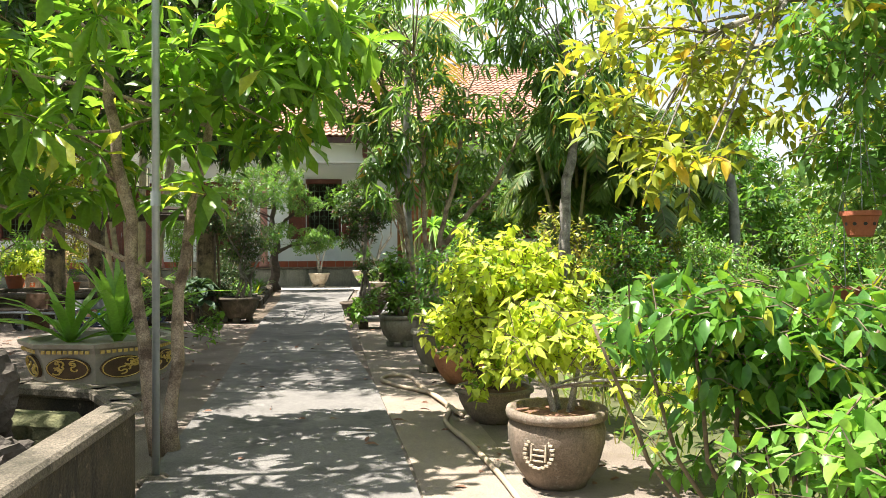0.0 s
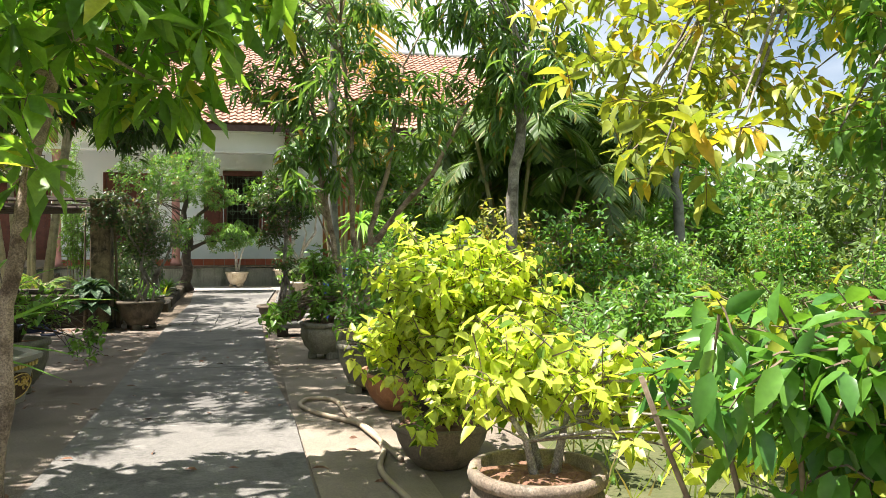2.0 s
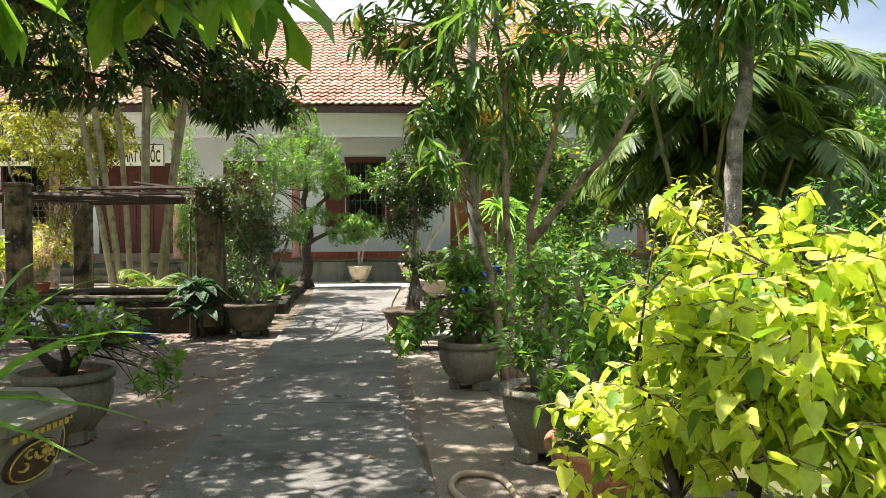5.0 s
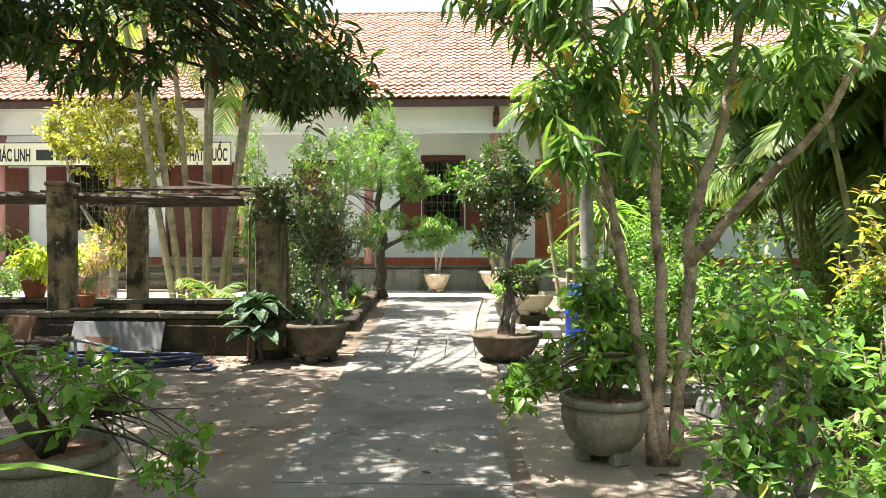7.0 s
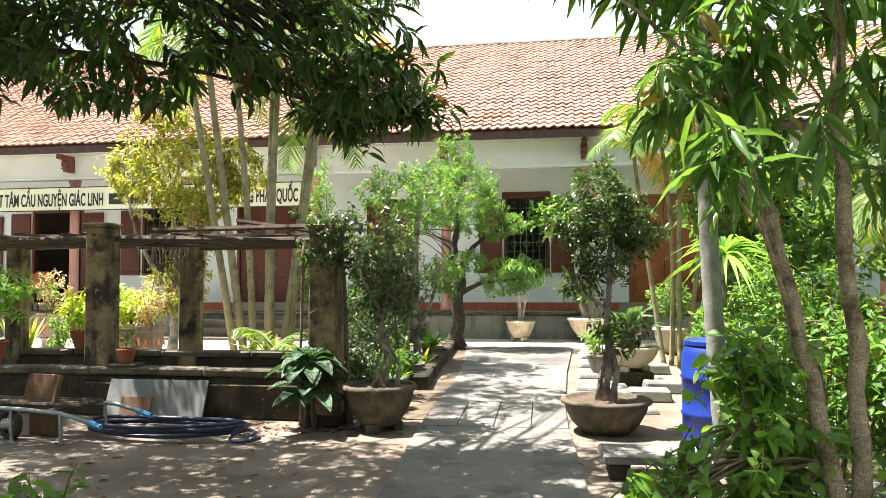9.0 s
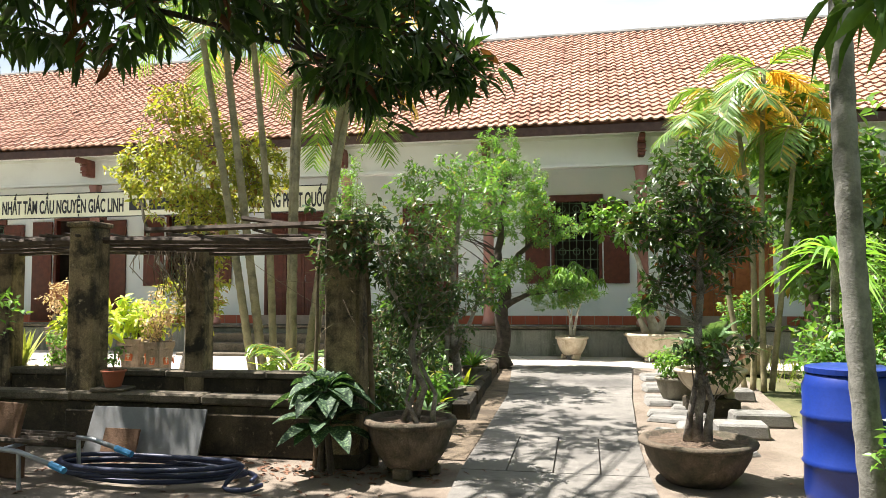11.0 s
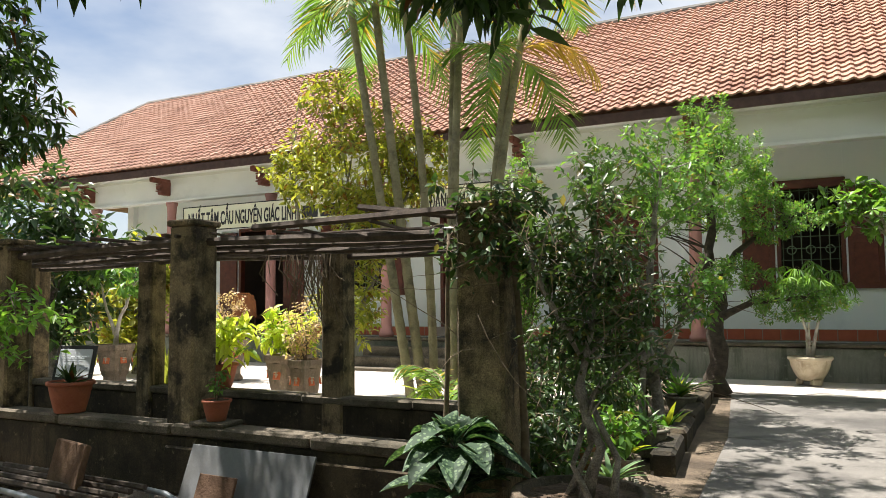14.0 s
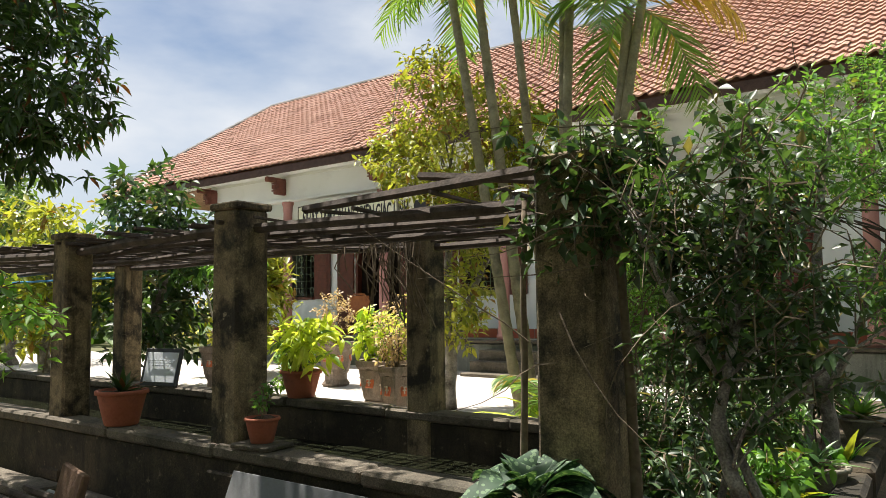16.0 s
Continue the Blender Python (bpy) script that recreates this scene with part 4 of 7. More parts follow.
G = "potted plants along the path"
p1 = pot("brown cement urn with a round carved mark beside the path", 1.23, 4.62, 0, 0.28, 0.42, "brownclay", "urn", soil="litter", group=G)
mk = Geo()
for s in np.linspace(0, 2 * math.pi, 22):
    mk.box((0.078 * math.cos(s), 0, 0.078 * math.sin(s)), (0.024, 0.016, 0.014), bevel=0.002)
for k in range(4):
    mk.box((0, 0, -0.042 + 0.028 * k), (0.085 if k % 2 else 0.06, 0.016, 0.010), bevel=0.002)
for k in (-1, 1):
    mk.box((0.04 * k, 0, 0), (0.010, 0.016, 0.09), bevel=0.002)
mark = part("carved_mark", mk, "cream", p1, "pale round character carved in relief")
mark.matrix_basis = p1.matrix_basis.inverted() @ pose(1.23 - 0.155, 4.62 - 0.214, 0.225, -8, 0, -37)
pot("wide grey-brown cement bowl with a lime shrub beside the path", 1.165, 6.15, 0, 0.30, 0.26, "brownclay", "bowl", soil="litter", group=G)
pot("orange terracotta bowl leaning beside the path", 1.15, 7.76, 0, 0.30, 0.30, "clay", "bowl", soil="moss", group=G, tilt=4)
pot("grey cement pot with heavy rim beside the path", 0.97, 8.5, 0, 0.26, 0.45, "greyclay", "bowl", 3, group=G)
pot("large olive-grey cement pot on feet beside the path", 0.74, 10.66, 0, 0.295, 0.43, "greyclay", "urn", 3, soil="litter", group=G)
pot("wide low dark cement bonsai pot beside the path", 0.28, 14.66, gz(14.66), 0.44, 0.33, "darkclay", "bowl", group=G)
pot("wide cement bonsai bowl on feet by the pond corner", -1.96, 14.5, 0, 0.375, 0.46, "darkclay", "bowl", 3, group=G)
pot("round grey bonsai pot in the yard", -2.14, 9.15, 0, 0.315, 0.48, "greyclay", "urn", 3, soil="litter", group=G)
pot("cream cement pot with a weeping shrub before the porch", -0.92, 23.0, 0.212, 0.31, 0.42, "cream", "bowl", 3, group="cream pots before the porch")
pot("broad cream cement bonsai bowl before the porch", 0.60, 22.9, 0.212, 0.56, 0.50, "cream", "bowl", 3, group="cream pots before the porch")


# ---- plants: helpers ----
def unit(a):
    return a / np.maximum(np.linalg.norm(a, axis=-1, keepdims=True), 1e-9)


# leaf blades along +y, width along x, sagging in z
LEAF = {
    "kite": ([(0, 0, 0), (-0.5, 0.42, 0.10), (0.5, 0.42, 0.10), (0, 1, -0.10)], [(0, 2, 3), (0, 3, 1)]),
    "blade": ([(0, 0, 0), (-0.42, 0.25, 0.06), (0, 0.3, -0.02), (0.42, 0.25, 0.06), (-0.42, 0.6, 0.0), (0, 0.65, -0.08), (0.42, 0.6, 0.0), (0, 1, -0.24)],
              [(0, 2, 1), (0, 3, 2), (1, 2, 5, 4), (2, 3, 6, 5), (4, 5, 7), (5, 6, 7)]),
    "obov": ([(0, 0, 0), (-0.22, 0.3, 0.04), (0, 0.32, -0.02), (0.22, 0.3, 0.04), (-0.5, 0.68, 0.02), (0, 0.72, -0.08), (0.5, 0.68, 0.02), (0, 1, -0.2)],
             [(0, 2, 1), (0, 3, 2), (1, 2, 5, 4), (2, 3, 6, 5), (4, 5, 7), (5, 6, 7)]),
    "heart": ([(0, 0.05, 0), (-0.42, 0.0, 0.06), (-0.5, 0.3, 0.05), (0, 0.4, -0.04), (0.42, 0.0, 0.06), (0.5, 0.3, 0.05), (0, 1, -0.16), (-0.28, 0.68, 0.0), (0.28, 0.68, 0.0)],
              [(0, 3, 2, 1), (0, 4, 5, 3), (2, 3, 6, 7), (3, 5, 8, 6)]),
    "strip": ([(-0.5, 0, 0), (0.5, 0, 0), (-0.42, 0.5, 0.0), (0.42, 0.5, 0.0), (0, 1, -0.12)], [(0, 1, 3, 2), (2, 3, 4)]),
}


def blades(kind, P, D, N, length, width):
    """Vertices and faces of many leaves: roots P, directions D, upward hints N."""
    tv, tf = LEAF[kind]
    tv = np.array(tv)
    n = len(P)
    D = unit(D)
    X = unit(np.cross(D, N))
    Z = np.cross(X, D)
    L = np.broadcast_to(length, (n,))[:, None, None]
    W = np.broadcast_to(width, (n,))[:, None, None]
    V = P[:, None, :] + X[:, None, :] * tv[None, :, 0:1] * W + D[:, None, :] * tv[None, :, 1:2] * L + Z[:, None, :] * tv[None, :, 2:3] * L
    base = np.arange(n) * len(tv)
    tri = [f for f in tf if len(f) == 3]
    quad = [f for f in tf if len(f) == 4]
    out = []
    for f in (tri, quad):
        if f:
            out.append((np.array(f)[None] + base[:, None, None]).reshape(-1, len(f[0])))
    return V.reshape(-1, 3), out


class Leaves:
    """Collects blades and makes one mesh of them."""

    def __init__(self):
        self.V, self.F, self.n = [], [], 0

    def add(self, kind, P, D, N, length, width):
        if len(P) == 0:
            return self
        V, F = blades(kind, P, D, N, length, width)
        self.V.append(V)
        self.F += [f + self.n for f in F]
        self.n += len(V)
        return self

    def mesh(self, name, mat):
        V = np.concatenate(self.V)
        me = bpy.data.meshes.new(name)
        me.vertices.add(len(V))
        me.vertices.foreach_set("co", V.astype(np.float32).ravel())
        loops = np.concatenate([f.ravel() for f in self.F]).astype(np.int32)
        sizes = np.concatenate([np.full(len(f), f.shape[1]) for f in self.F])
        me.loops.add(len(loops))
        me.loops.foreach_set("vertex_index", loops)
        me.polygons.add(len(sizes))
        starts = np.concatenate([[0], np.cumsum(sizes)[:-1]]).astype(np.int32)
        me.polygons.foreach_set("loop_start", starts)
        me.polygons.foreach_set("loop_total", sizes.astype(np.int32))
        me.update(calc_edges=True)
        me.materials.append(mat)
        return me


def leaf_part(name, lv, mat, parent, label=""):
    ob = new(name, lv.mesh(name, M[mat]))
    ob.parent = parent
    if label:
        ob["label"] = label
    return ob


def in_blob(n, c, r, shell=0.55, r_=None):
    """Random points in an ellipsoid, thicker towards its skin, with bites taken out of it."""
    d = unit(rng.normal(size=(n, 3)))
    q = shell + (1 - shell) * rng.random((n, 1)) ** 0.7
    lump = 1 + 0.16 * np.sin(d[:, :1] * 5 + c[0] * 3) + 0.14 * np.sin(d[:, 1:2] * 6 + c[1] * 2) + 0.12 * np.sin(d[:, 2:3] * 7 + c[2])
    return np.array(c) + d * q * lump * np.array(r), d


def moved(stems, blobs, d):
    """Stems and blobs carried over by the offset d."""
    q = lambda p: (p[0] + d[0], p[1] + d[1], p[2] + d[2])
    return [([q(p) for p in pts], a, b) for pts, a, b in stems], [(q(c), r, n) for c, r, n in blobs]


def tree(name, label, category, stems, blobs, leaf, mat, size, width, k=7, twig=0.22, bark="bark", droop=0.3, whorl=False, spread=1.0, limbs=10, shell=0.5, group="", keep=None, stem_sides=8, flat=0.4, shift=None):
    """A tree or shrub: stems are (points, radius at foot, radius at tip); blobs are (centre, radii, sprigs)."""
    if shift:
        stems, blobs = moved(stems, blobs, shift)
    foot = stems[0][0][0]
    t = holder(name, label, category, foot, 0, group)
    o = np.array(foot)
    nodes = []
    tr = Geo()
    for pts, r0, r1 in stems:
        pts = [Vector(p) for p in pts]
        fine = []
        for a, b in zip(pts, pts[1:]):
            m = max(2, int((b - a).length / 0.18))
            for i in range(m):
                q = a.lerp(b, i / m)
                fine.append(q + Vector(rng.normal(0, 0.25 * r0, 3)) * (1 if i else 0.3))
        fine.append(pts[-1])
        n = len(fine)
        rad = [r0 + (r1 - r0) * i / (n - 1) for i in range(n)]
        rad[0] *= 1.35
        rad = [r * (1 + 0.08 * math.sin(i * 2.3)) for i, r in enumerate(rad)]
        tr.tube([q - Vector(foot) for q in fine], rad, stem_sides)
        nodes += [(q, rad[i]) for i, q in enumerate(fine) if i > n * 0.3]
    npos = np.array([tuple(q) for q, _ in nodes])
    lv, tw = Leaves(), Geo()
    for c, r, n in blobs:
        P, d = in_blob(n, c, r, shell)
        if keep:
            P, d = P[keep(P)], d[keep(P)]
        n = len(P)
        if n == 0:
            continue
        # limbs from the trunk to some of the points
        for i in range(min(limbs, n)):
            q = P[i * n // max(limbs, 1) % n]
            w = np.linalg.norm(npos - q, axis=1) * rng.uniform(0.75, 1.6, len(npos)) + 0.6 * np.maximum(0, npos[:, 2] - q[2] + 0.1)
            j = int(np.argmin(w))
            a, b = Vector(npos[j]), Vector(q)
            mid = a.lerp(b, 0.5) + Vector((0, 0, 0.12 * (b - a).length)) + Vector(rng.normal(0, 0.05, 3)) * (b - a).length
            r0 = min(nodes[j][1] * 0.6, 0.004 + 0.009 * (b - a).length)
            tr.tube([(1 - s) ** 2 * a + 2 * s * (1 - s) * mid + s * s * b - Vector(foot) for s in np.linspace(0, 1, 7)], [r0 * (1 - 0.75 * s) for s in np.linspace(0, 1, 7)], 5)
        away = unit(P - (np.array(c) * [1, 1, 1] - [0, 0, 0.4 * r[2]]))
        T = unit(away + rng.normal(0, 0.55, (n, 3)) + [0, 0, 0.25 - droop * 0.6])
        for i in range(n):
            a = P[i] - T[i] * twig - o
            tw.tube([a, P[i] - T[i] * twig * 0.4 - o + [0, 0, 0.02], P[i] - o], [0.004, 0.003, 0.0015], 3, False)
        side = unit(np.cross(T, rng.normal(size=(n, 3))))
        up = np.cross(T, side)
        ph0 = rng.random(n) * 6.28
        for j in range(k):
            s = (j + 0.5) / k if not whorl else 0.85 + 0.15 * j / k
            ph = ph0 + j * 2.4 + rng.normal(0, 0.25, n)
            rad = side * np.cos(ph)[:, None] + up * np.sin(ph)[:, None]
            D = unit(T * (0.55 if not whorl else 0.35) + rad * spread + rng.normal(0, 0.2, (n, 3)))
            D = unit(D + [0, 0, -droop] + rng.normal(0, 0.12, (n, 3)))
            Q = P - T * twig * (1 - s) + rad * 0.004 - o
            N = unit(np.array([0, 0, 1.0]) + rng.normal(0, flat, (n, 3)))
            sz = size * rng.uniform(0.65, 1.2, n)
            lv.add(leaf, Q, D, N, sz, sz * width)
    tagged(leaf_part("foliage", lv, mat, t), kind="stuff")
    part("trunk", tr, bark, t).data.shade_smooth()
    tagged(part("twig_mass", tw, "twig", t), kind="stuff")
    return t


def palm(name, label, foot, top, r, fronds, length, mat="lf_palm", dry=0, bark="cane", leaflets=34, lw=0.03, arch=1.0, group="", stems=None, rise=0.9):
    """Palm: one or more ringed canes, each with a crown of feathered fronds."""
    t = holder(name, label, "palm tree", foot, 0, group)
    o = Vector(foot)
    stems = stems or [(foot, top, r)]
    lv, dv, rc = Leaves(), Leaves(), Geo()
    for a, b, rr in stems:
        a, b = Vector(a), Vector(b)
        st = Geo()
        n = max(6, int((b - a).length / 0.11))
        bow = Vector((rng.normal(0, 0.06), rng.normal(0, 0.06), 0))
        pts, rad = [], []
        for i in range(n + 1):
            s = i / n
            pts.append(a.lerp(b, s) + bow * math.sin(math.pi * s) - o)
            rad.append(rr * (1.15 - 0.3 * s) * (1.0 if i % 2 else 1.09))
        st.tube(pts, rad, 10)
        part("stem", st, bark, t).data.shade_smooth()
        for f in range(fronds):
            az = 6.283 * f / fronds + rng.uniform(-0.4, 0.4)
            el = rng.uniform(0.1, rise)
            L = length * rng.uniform(0.8, 1.15)
            h = Vector((math.cos(az), math.sin(az), 0))
            P = []
            for s in np.linspace(0, 1, 12):
                P.append(pts[-1] + h * (L * s * (0.9 - 0.15 * s)) + Vector((0, 0, L * (el * s - arch * 0.75 * s * s))))
            rc.tube(P, [0.014 * (1 - 0.8 * s) for s in np.linspace(0, 1, 12)], 4)
            A = np.array([tuple(p) for p in P])
            ss = np.linspace(0.12, 0.99, leaflets)
            pos = np.stack([np.interp(ss * 11, np.arange(12), A[:, k]) for k in range(3)], 1)
            tan = unit(np.stack([np.interp(np.minimum(ss * 11, 10.5), np.arange(11) + 0.5, np.diff(A[:, k])) for k in range(3)], 1))
            lat = unit(np.cross(tan, [0, 0, 1.0]))
            ll = L * 0.42 * np.sin(np.pi * (0.12 + 0.83 * ss)) ** 0.7
            for sgn in (-1, 1):
                D = unit(lat * sgn * 0.8 + tan * 0.65 + np.array([0, 0, -0.25]) + rng.normal(0, 0.08, (leaflets, 3)))
                (dv if f < dry else lv).add("strip", pos, D, np.cross(lat, tan) * 1.0 + rng.normal(0, 0.2, (leaflets, 3)), ll, lw)
    leaf_part("fronds", lv, mat, t)
    if dv.V:
        leaf_part("dry_fronds", dv, "lf_drypalm", t, "yellowed drooping fronds")
    tagged(part("midrib_set", rc, bark, t), kind="stuff")
    return t


def rosette(name, label, category, at, n, length, width, mat, kind="strip", lift=(0.5, 1.4), sag=0.4, segs=5, group="", pieces=False):
    """Strap or sword leaves that rise from one crown and arch over."""
    t = holder(name, label, category, at, 0, group)
    g = Geo()
    for i in range(n):
        az = i * 2.4 + rng.uniform(-0.3, 0.3)
        el = rng.uniform(*lift)
        L = length * rng.uniform(0.65, 1.15)
        h = Vector((math.cos(az), math.sin(az), 0))
        lat = Vector((-h.y, h.x, 0))
        q = Geo() if pieces else g
        vs, fs = [], []
        for k in range(segs + 1):
            s = k / segs
            c = h * (L * s * math.cos(el) * (1 + 0.2 * s)) + Vector((0, 0, L * (math.sin(el) * s - sag * s * s)))
            if kind == "strip":
                w = width * (0.55 + 0.45 * math.sin(math.pi * min(1, s * 0.9 + 0.2))) * (1 - s ** 4 * 0.95)
            else:
                w = width * max(0.03, math.sin(math.pi * max(0, (s - 0.22) / 0.78)) ** 0.8 if s > 0.22 else 0.04)
            up_ = Vector((0, 0, 1)) * w * 0.22
            vs += [c - lat * w / 2 + up_, c, c + lat * w / 2 + up_]
        for k in range(segs):
            fs += [(3 * k, 3 * k + 1, 3 * k + 4, 3 * k + 3), (3 * k + 1, 3 * k + 2, 3 * k + 5, 3 * k + 4)]
        q.add(vs, fs)
        if pieces:
            part("leaf", q, mat, t).data.shade_smooth()
    if not pieces:
        part("leaves", g, mat, t).data.shade_smooth()
    return t


def off_path(P):
    """Keeps foliage clear of the walking line."""
    cx = np.interp(P[:, 1], [0, 4, 6, 8, 10, 12], [0.0, 0.0, -0.33, -0.58, -0.85, -1.2])
    near = (np.abs(P[:, 0] - cx) < 0.55) & (P[:, 1] < 12.6) & (P[:, 2] < 2.05)
    return ~near


# ---- plants: trees over the yard ----
tree("broad_leaved_tree", "young tree with two slim brown trunks and whorls of large leaves", "tree",
     [([(-1.14, 5.12, 0), (-1.10, 5.1, 0.8), (-1.02, 5.1, 1.5), (-0.85, 5.2, 2.3), (-0.6, 5.4, 3.0)], 0.045, 0.02),
      ([(-1.22, 5.15, 0), (-1.34, 5.15, 0.9), (-1.42, 5.1, 1.7), (-1.5, 5.0, 2.6), (-1.45, 4.9, 3.6)], 0.048, 0.022)],
     [((-1.55, 5.0, 2.75), (1.45, 1.2, 0.9), 125), ((-0.75, 5.5, 2.35), (0.62, 0.8, 0.5), 64), ((-2.1, 5.6, 2.0), (0.9, 0.7, 0.45), 50), ((-0.9, 5.0, 1.78), (0.35, 0.5, 0.2), 10), ((-0.32, 5.5, 2.75), (0.5, 0.6, 0.38), 40), ((-2.2, 4.8, 3.5), (1.3, 1.3, 0.5), 12), ((-2.9, 5.2, 2.5), (0.8, 0.8, 0.7), 56)],
     "obov", "lf_whorl", 0.26, 0.30, k=9, twig=0.16, bark="bark", droop=0.28, whorl=True, shift=(0.1, 0.36, 0), limbs=4, keep=off_path)
# the last crown, over the path, is added out of view for its shadow
tree("mango_tree", "multi-stemmed young mango tree with long drooping leaves", "tree",
     [([(0.92, 9.95, 0), (0.86, 9.95, 0.5), (0.70, 10.0, 1.4), (0.55, 10.1, 2.2), (0.45, 10.3, 3.4)], 0.045, 0.02),
      ([(0.96, 9.95, 0), (0.95, 9.95, 0.6), (0.93, 10.0, 1.6), (0.92, 10.0, 2.6), (0.8, 10.1, 4.0)], 0.042, 0.02),
      ([(1.02, 9.95, 0), (1.10, 9.95, 0.7), (1.14, 10.0, 1.5), (1.35, 9.95, 2.2), (1.5, 9.8, 3.4)], 0.047, 0.02),
      ([(1.12, 9.98, 1.3), (1.45, 9.8, 1.72), (1.85, 9.6, 2.2), (2.2, 9.5, 2.9)], 0.04, 0.015)],
     [((0.85, 10.0, 3.2), (1.0, 0.9, 1.1), 110), ((1.6, 9.9, 2.9), (0.8, 0.9, 0.8), 55), ((0.35, 10.0, 2.45), (0.45, 0.5, 0.35), 20), ((1.0, 9.9, 4.5), (1.3, 1.2, 0.9), 90), ((0.35, 9.4, 2.0), (0.25, 0.3, 0.25), 6), ((0.15, 10.2, 3.4), (0.5, 0.5, 0.8), 45), ((0.9, 10.4, 2.1), (0.7, 0.6, 0.35), 12), ((-0.4, 10.5, 4.75), (0.95, 1.2, 0.4), 40)],
     "blade", "lf_mango", 0.23, 0.20, k=9, twig=0.2, bark="bark", droop=0.75, shift=(0.13, 0.62, 0), limbs=14, keep=off_path)
# crowns above z 4.6 are added out of view to shade yard and path
tree("mango_tree", "dark old mango tree whose branches hang over the yard", "tree",
     [([(-5.2, 10.1, 0), (-5.1, 10.2, 1.4), (-4.8, 10.6, 2.6), (-3.9, 11.2, 3.5), (-2.6, 11.8, 3.9)], 0.17, 0.05), ([(-5.1, 10.2, 1.6), (-5.4, 11.0, 2.8), (-5.0, 12.2, 3.7)], 0.1, 0.04), ([(-4.8, 10.6, 2.6), (-3.6, 9.6, 3.5), (-2.2, 8.9, 4.0)], 0.08, 0.03)],
     [((-2.9, 11.9, 3.25), (1.6, 1.1, 0.55), 190), ((-4.8, 11.9, 3.4), (1.3, 1.3, 0.6), 130), ((-2.4, 9.3, 3.5), (1.5, 1.4, 0.6), 170), ((-1.7, 12.4, 2.95), (0.7, 0.5, 0.28), 45), ((-4.0, 9.5, 4.2), (2.0, 1.6, 0.9), 160), ((-3.3, 7.6, 3.4), (1.2, 1.2, 0.6), 90), ((-3.0, 9.0, 4.9), (1.9, 1.9, 0.6), 400), ((-3.0, 12.0, 4.7), (1.9, 2.0, 0.55), 380), ((-1.95, 13.35, 2.95), (0.55, 0.4, 0.26), 42), ((-1.4, 13.4, 3.0), (0.4, 0.35, 0.22), 24), ((-2.3, 10.4, 5.0), (1.5, 1.8, 0.45), 420), ((-4.9, 8.4, 5.0), (1.5, 2.2, 0.45), 380), ((-1.5, 11.4, 3.75), (0.7, 0.7, 0.3), 60), ((-5.2, 11.0, 5.2), (1.6, 1.8, 0.4), 380), ((-3.1, 16.4, 5.3), (1.0, 1.3, 0.3), 120), ((-3.6, 7.2, 4.9), (1.0, 1.0, 0.35), 170), ((-1.2, 8.3, 4.95), (0.9, 1.4, 0.3), 170), ((-1.0, 11.5, 5.05), (0.9, 1.4, 0.3), 130), ((-5.0, 13.2, 5.3), (1.6, 1.1, 0.35), 300), ((-2.8, 13.5, 5.3), (1.1, 0.9, 0.3), 130)],
     "blade", "lf_dark", 0.18, 0.27, k=10, twig=0.2, bark="darkbark", droop=0.6, limbs=12, keep=off_path)
# the widest crown, at z 5.1, is added out of view to shade the pond
tree("mango_tree", "dark leafy tree beside the pond", "tree",
     [([(-8.6, 12.7, 0), (-8.5, 12.8, 1.6), (-8.3, 13.2, 3.0), (-8.0, 13.8, 4.2)], 0.13, 0.04)],
     [((-7.6, 14.5, 3.35), (0.85, 0.8, 0.95), 300), ((-8.0, 14.3, 4.5), (0.9, 0.9, 0.6), 120), ((-8.9, 13.6, 4.6), (1.4, 1.2, 1.0), 160), ((-6.6, 13.9, 5.1), (1.7, 1.5, 0.5), 520)],
     "blade", "lf_dark", 0.15, 0.30, k=9, twig=0.18, bark="darkbark", droop=0.55, limbs=12)
tree("yellow_leaved_tree", "spreading tree with yellowing leaves over the garden", "tree",
     [([(5.4, 4.2, 0), (5.2, 4.3, 1.4), (4.6, 4.5, 2.6), (3.6, 4.8, 3.1), (2.4, 5.2, 2.7)], 0.12, 0.02), ([(5.2, 4.3, 1.6), (4.6, 5.6, 2.9), (3.6, 7.0, 3.1)], 0.07, 0.02), ([(4.6, 4.5, 2.6), (3.4, 3.6, 3.2), (2.2, 3.4, 3.1)], 0.05, 0.015)],
     [((2.25, 5.3, 2.45), (0.85, 0.8, 0.7), 95), ((3.4, 5.6, 2.5), (1.0, 1.0, 0.6), 80), ((2.5, 4.0, 3.0), (1.3, 1.0, 0.4), 90), ((3.8, 4.2, 2.7), (0.9, 0.8, 0.6), 70), ((3.2, 6.8, 3.1), (1.1, 1.0, 0.6), 60), ((2.0, 4.8, 1.85), (0.42, 0.4, 0.3), 26)],
     "blade", "lf_yellow", 0.135, 0.42, k=7, twig=0.2, bark="greybark", droop=0.4, limbs=5)
tree("weeping_tree", "tall grey trunk topped with drooping dark leaves", "tree",
     [([(2.75, 9.9, 0), (2.78, 9.9, 1.4), (2.92, 9.95, 2.6), (3.0, 10.0, 3.6)], 0.085, 0.05)],
     [((2.95, 10.0, 3.35), (0.8, 0.8, 0.7), 130), ((2.6, 10.1, 4.3), (1.1, 1.0, 0.8), 95)],
     "blade", "lf_mango", 0.26, 0.17, k=10, twig=0.2, bark="greybark", droop=0.95, limbs=10)
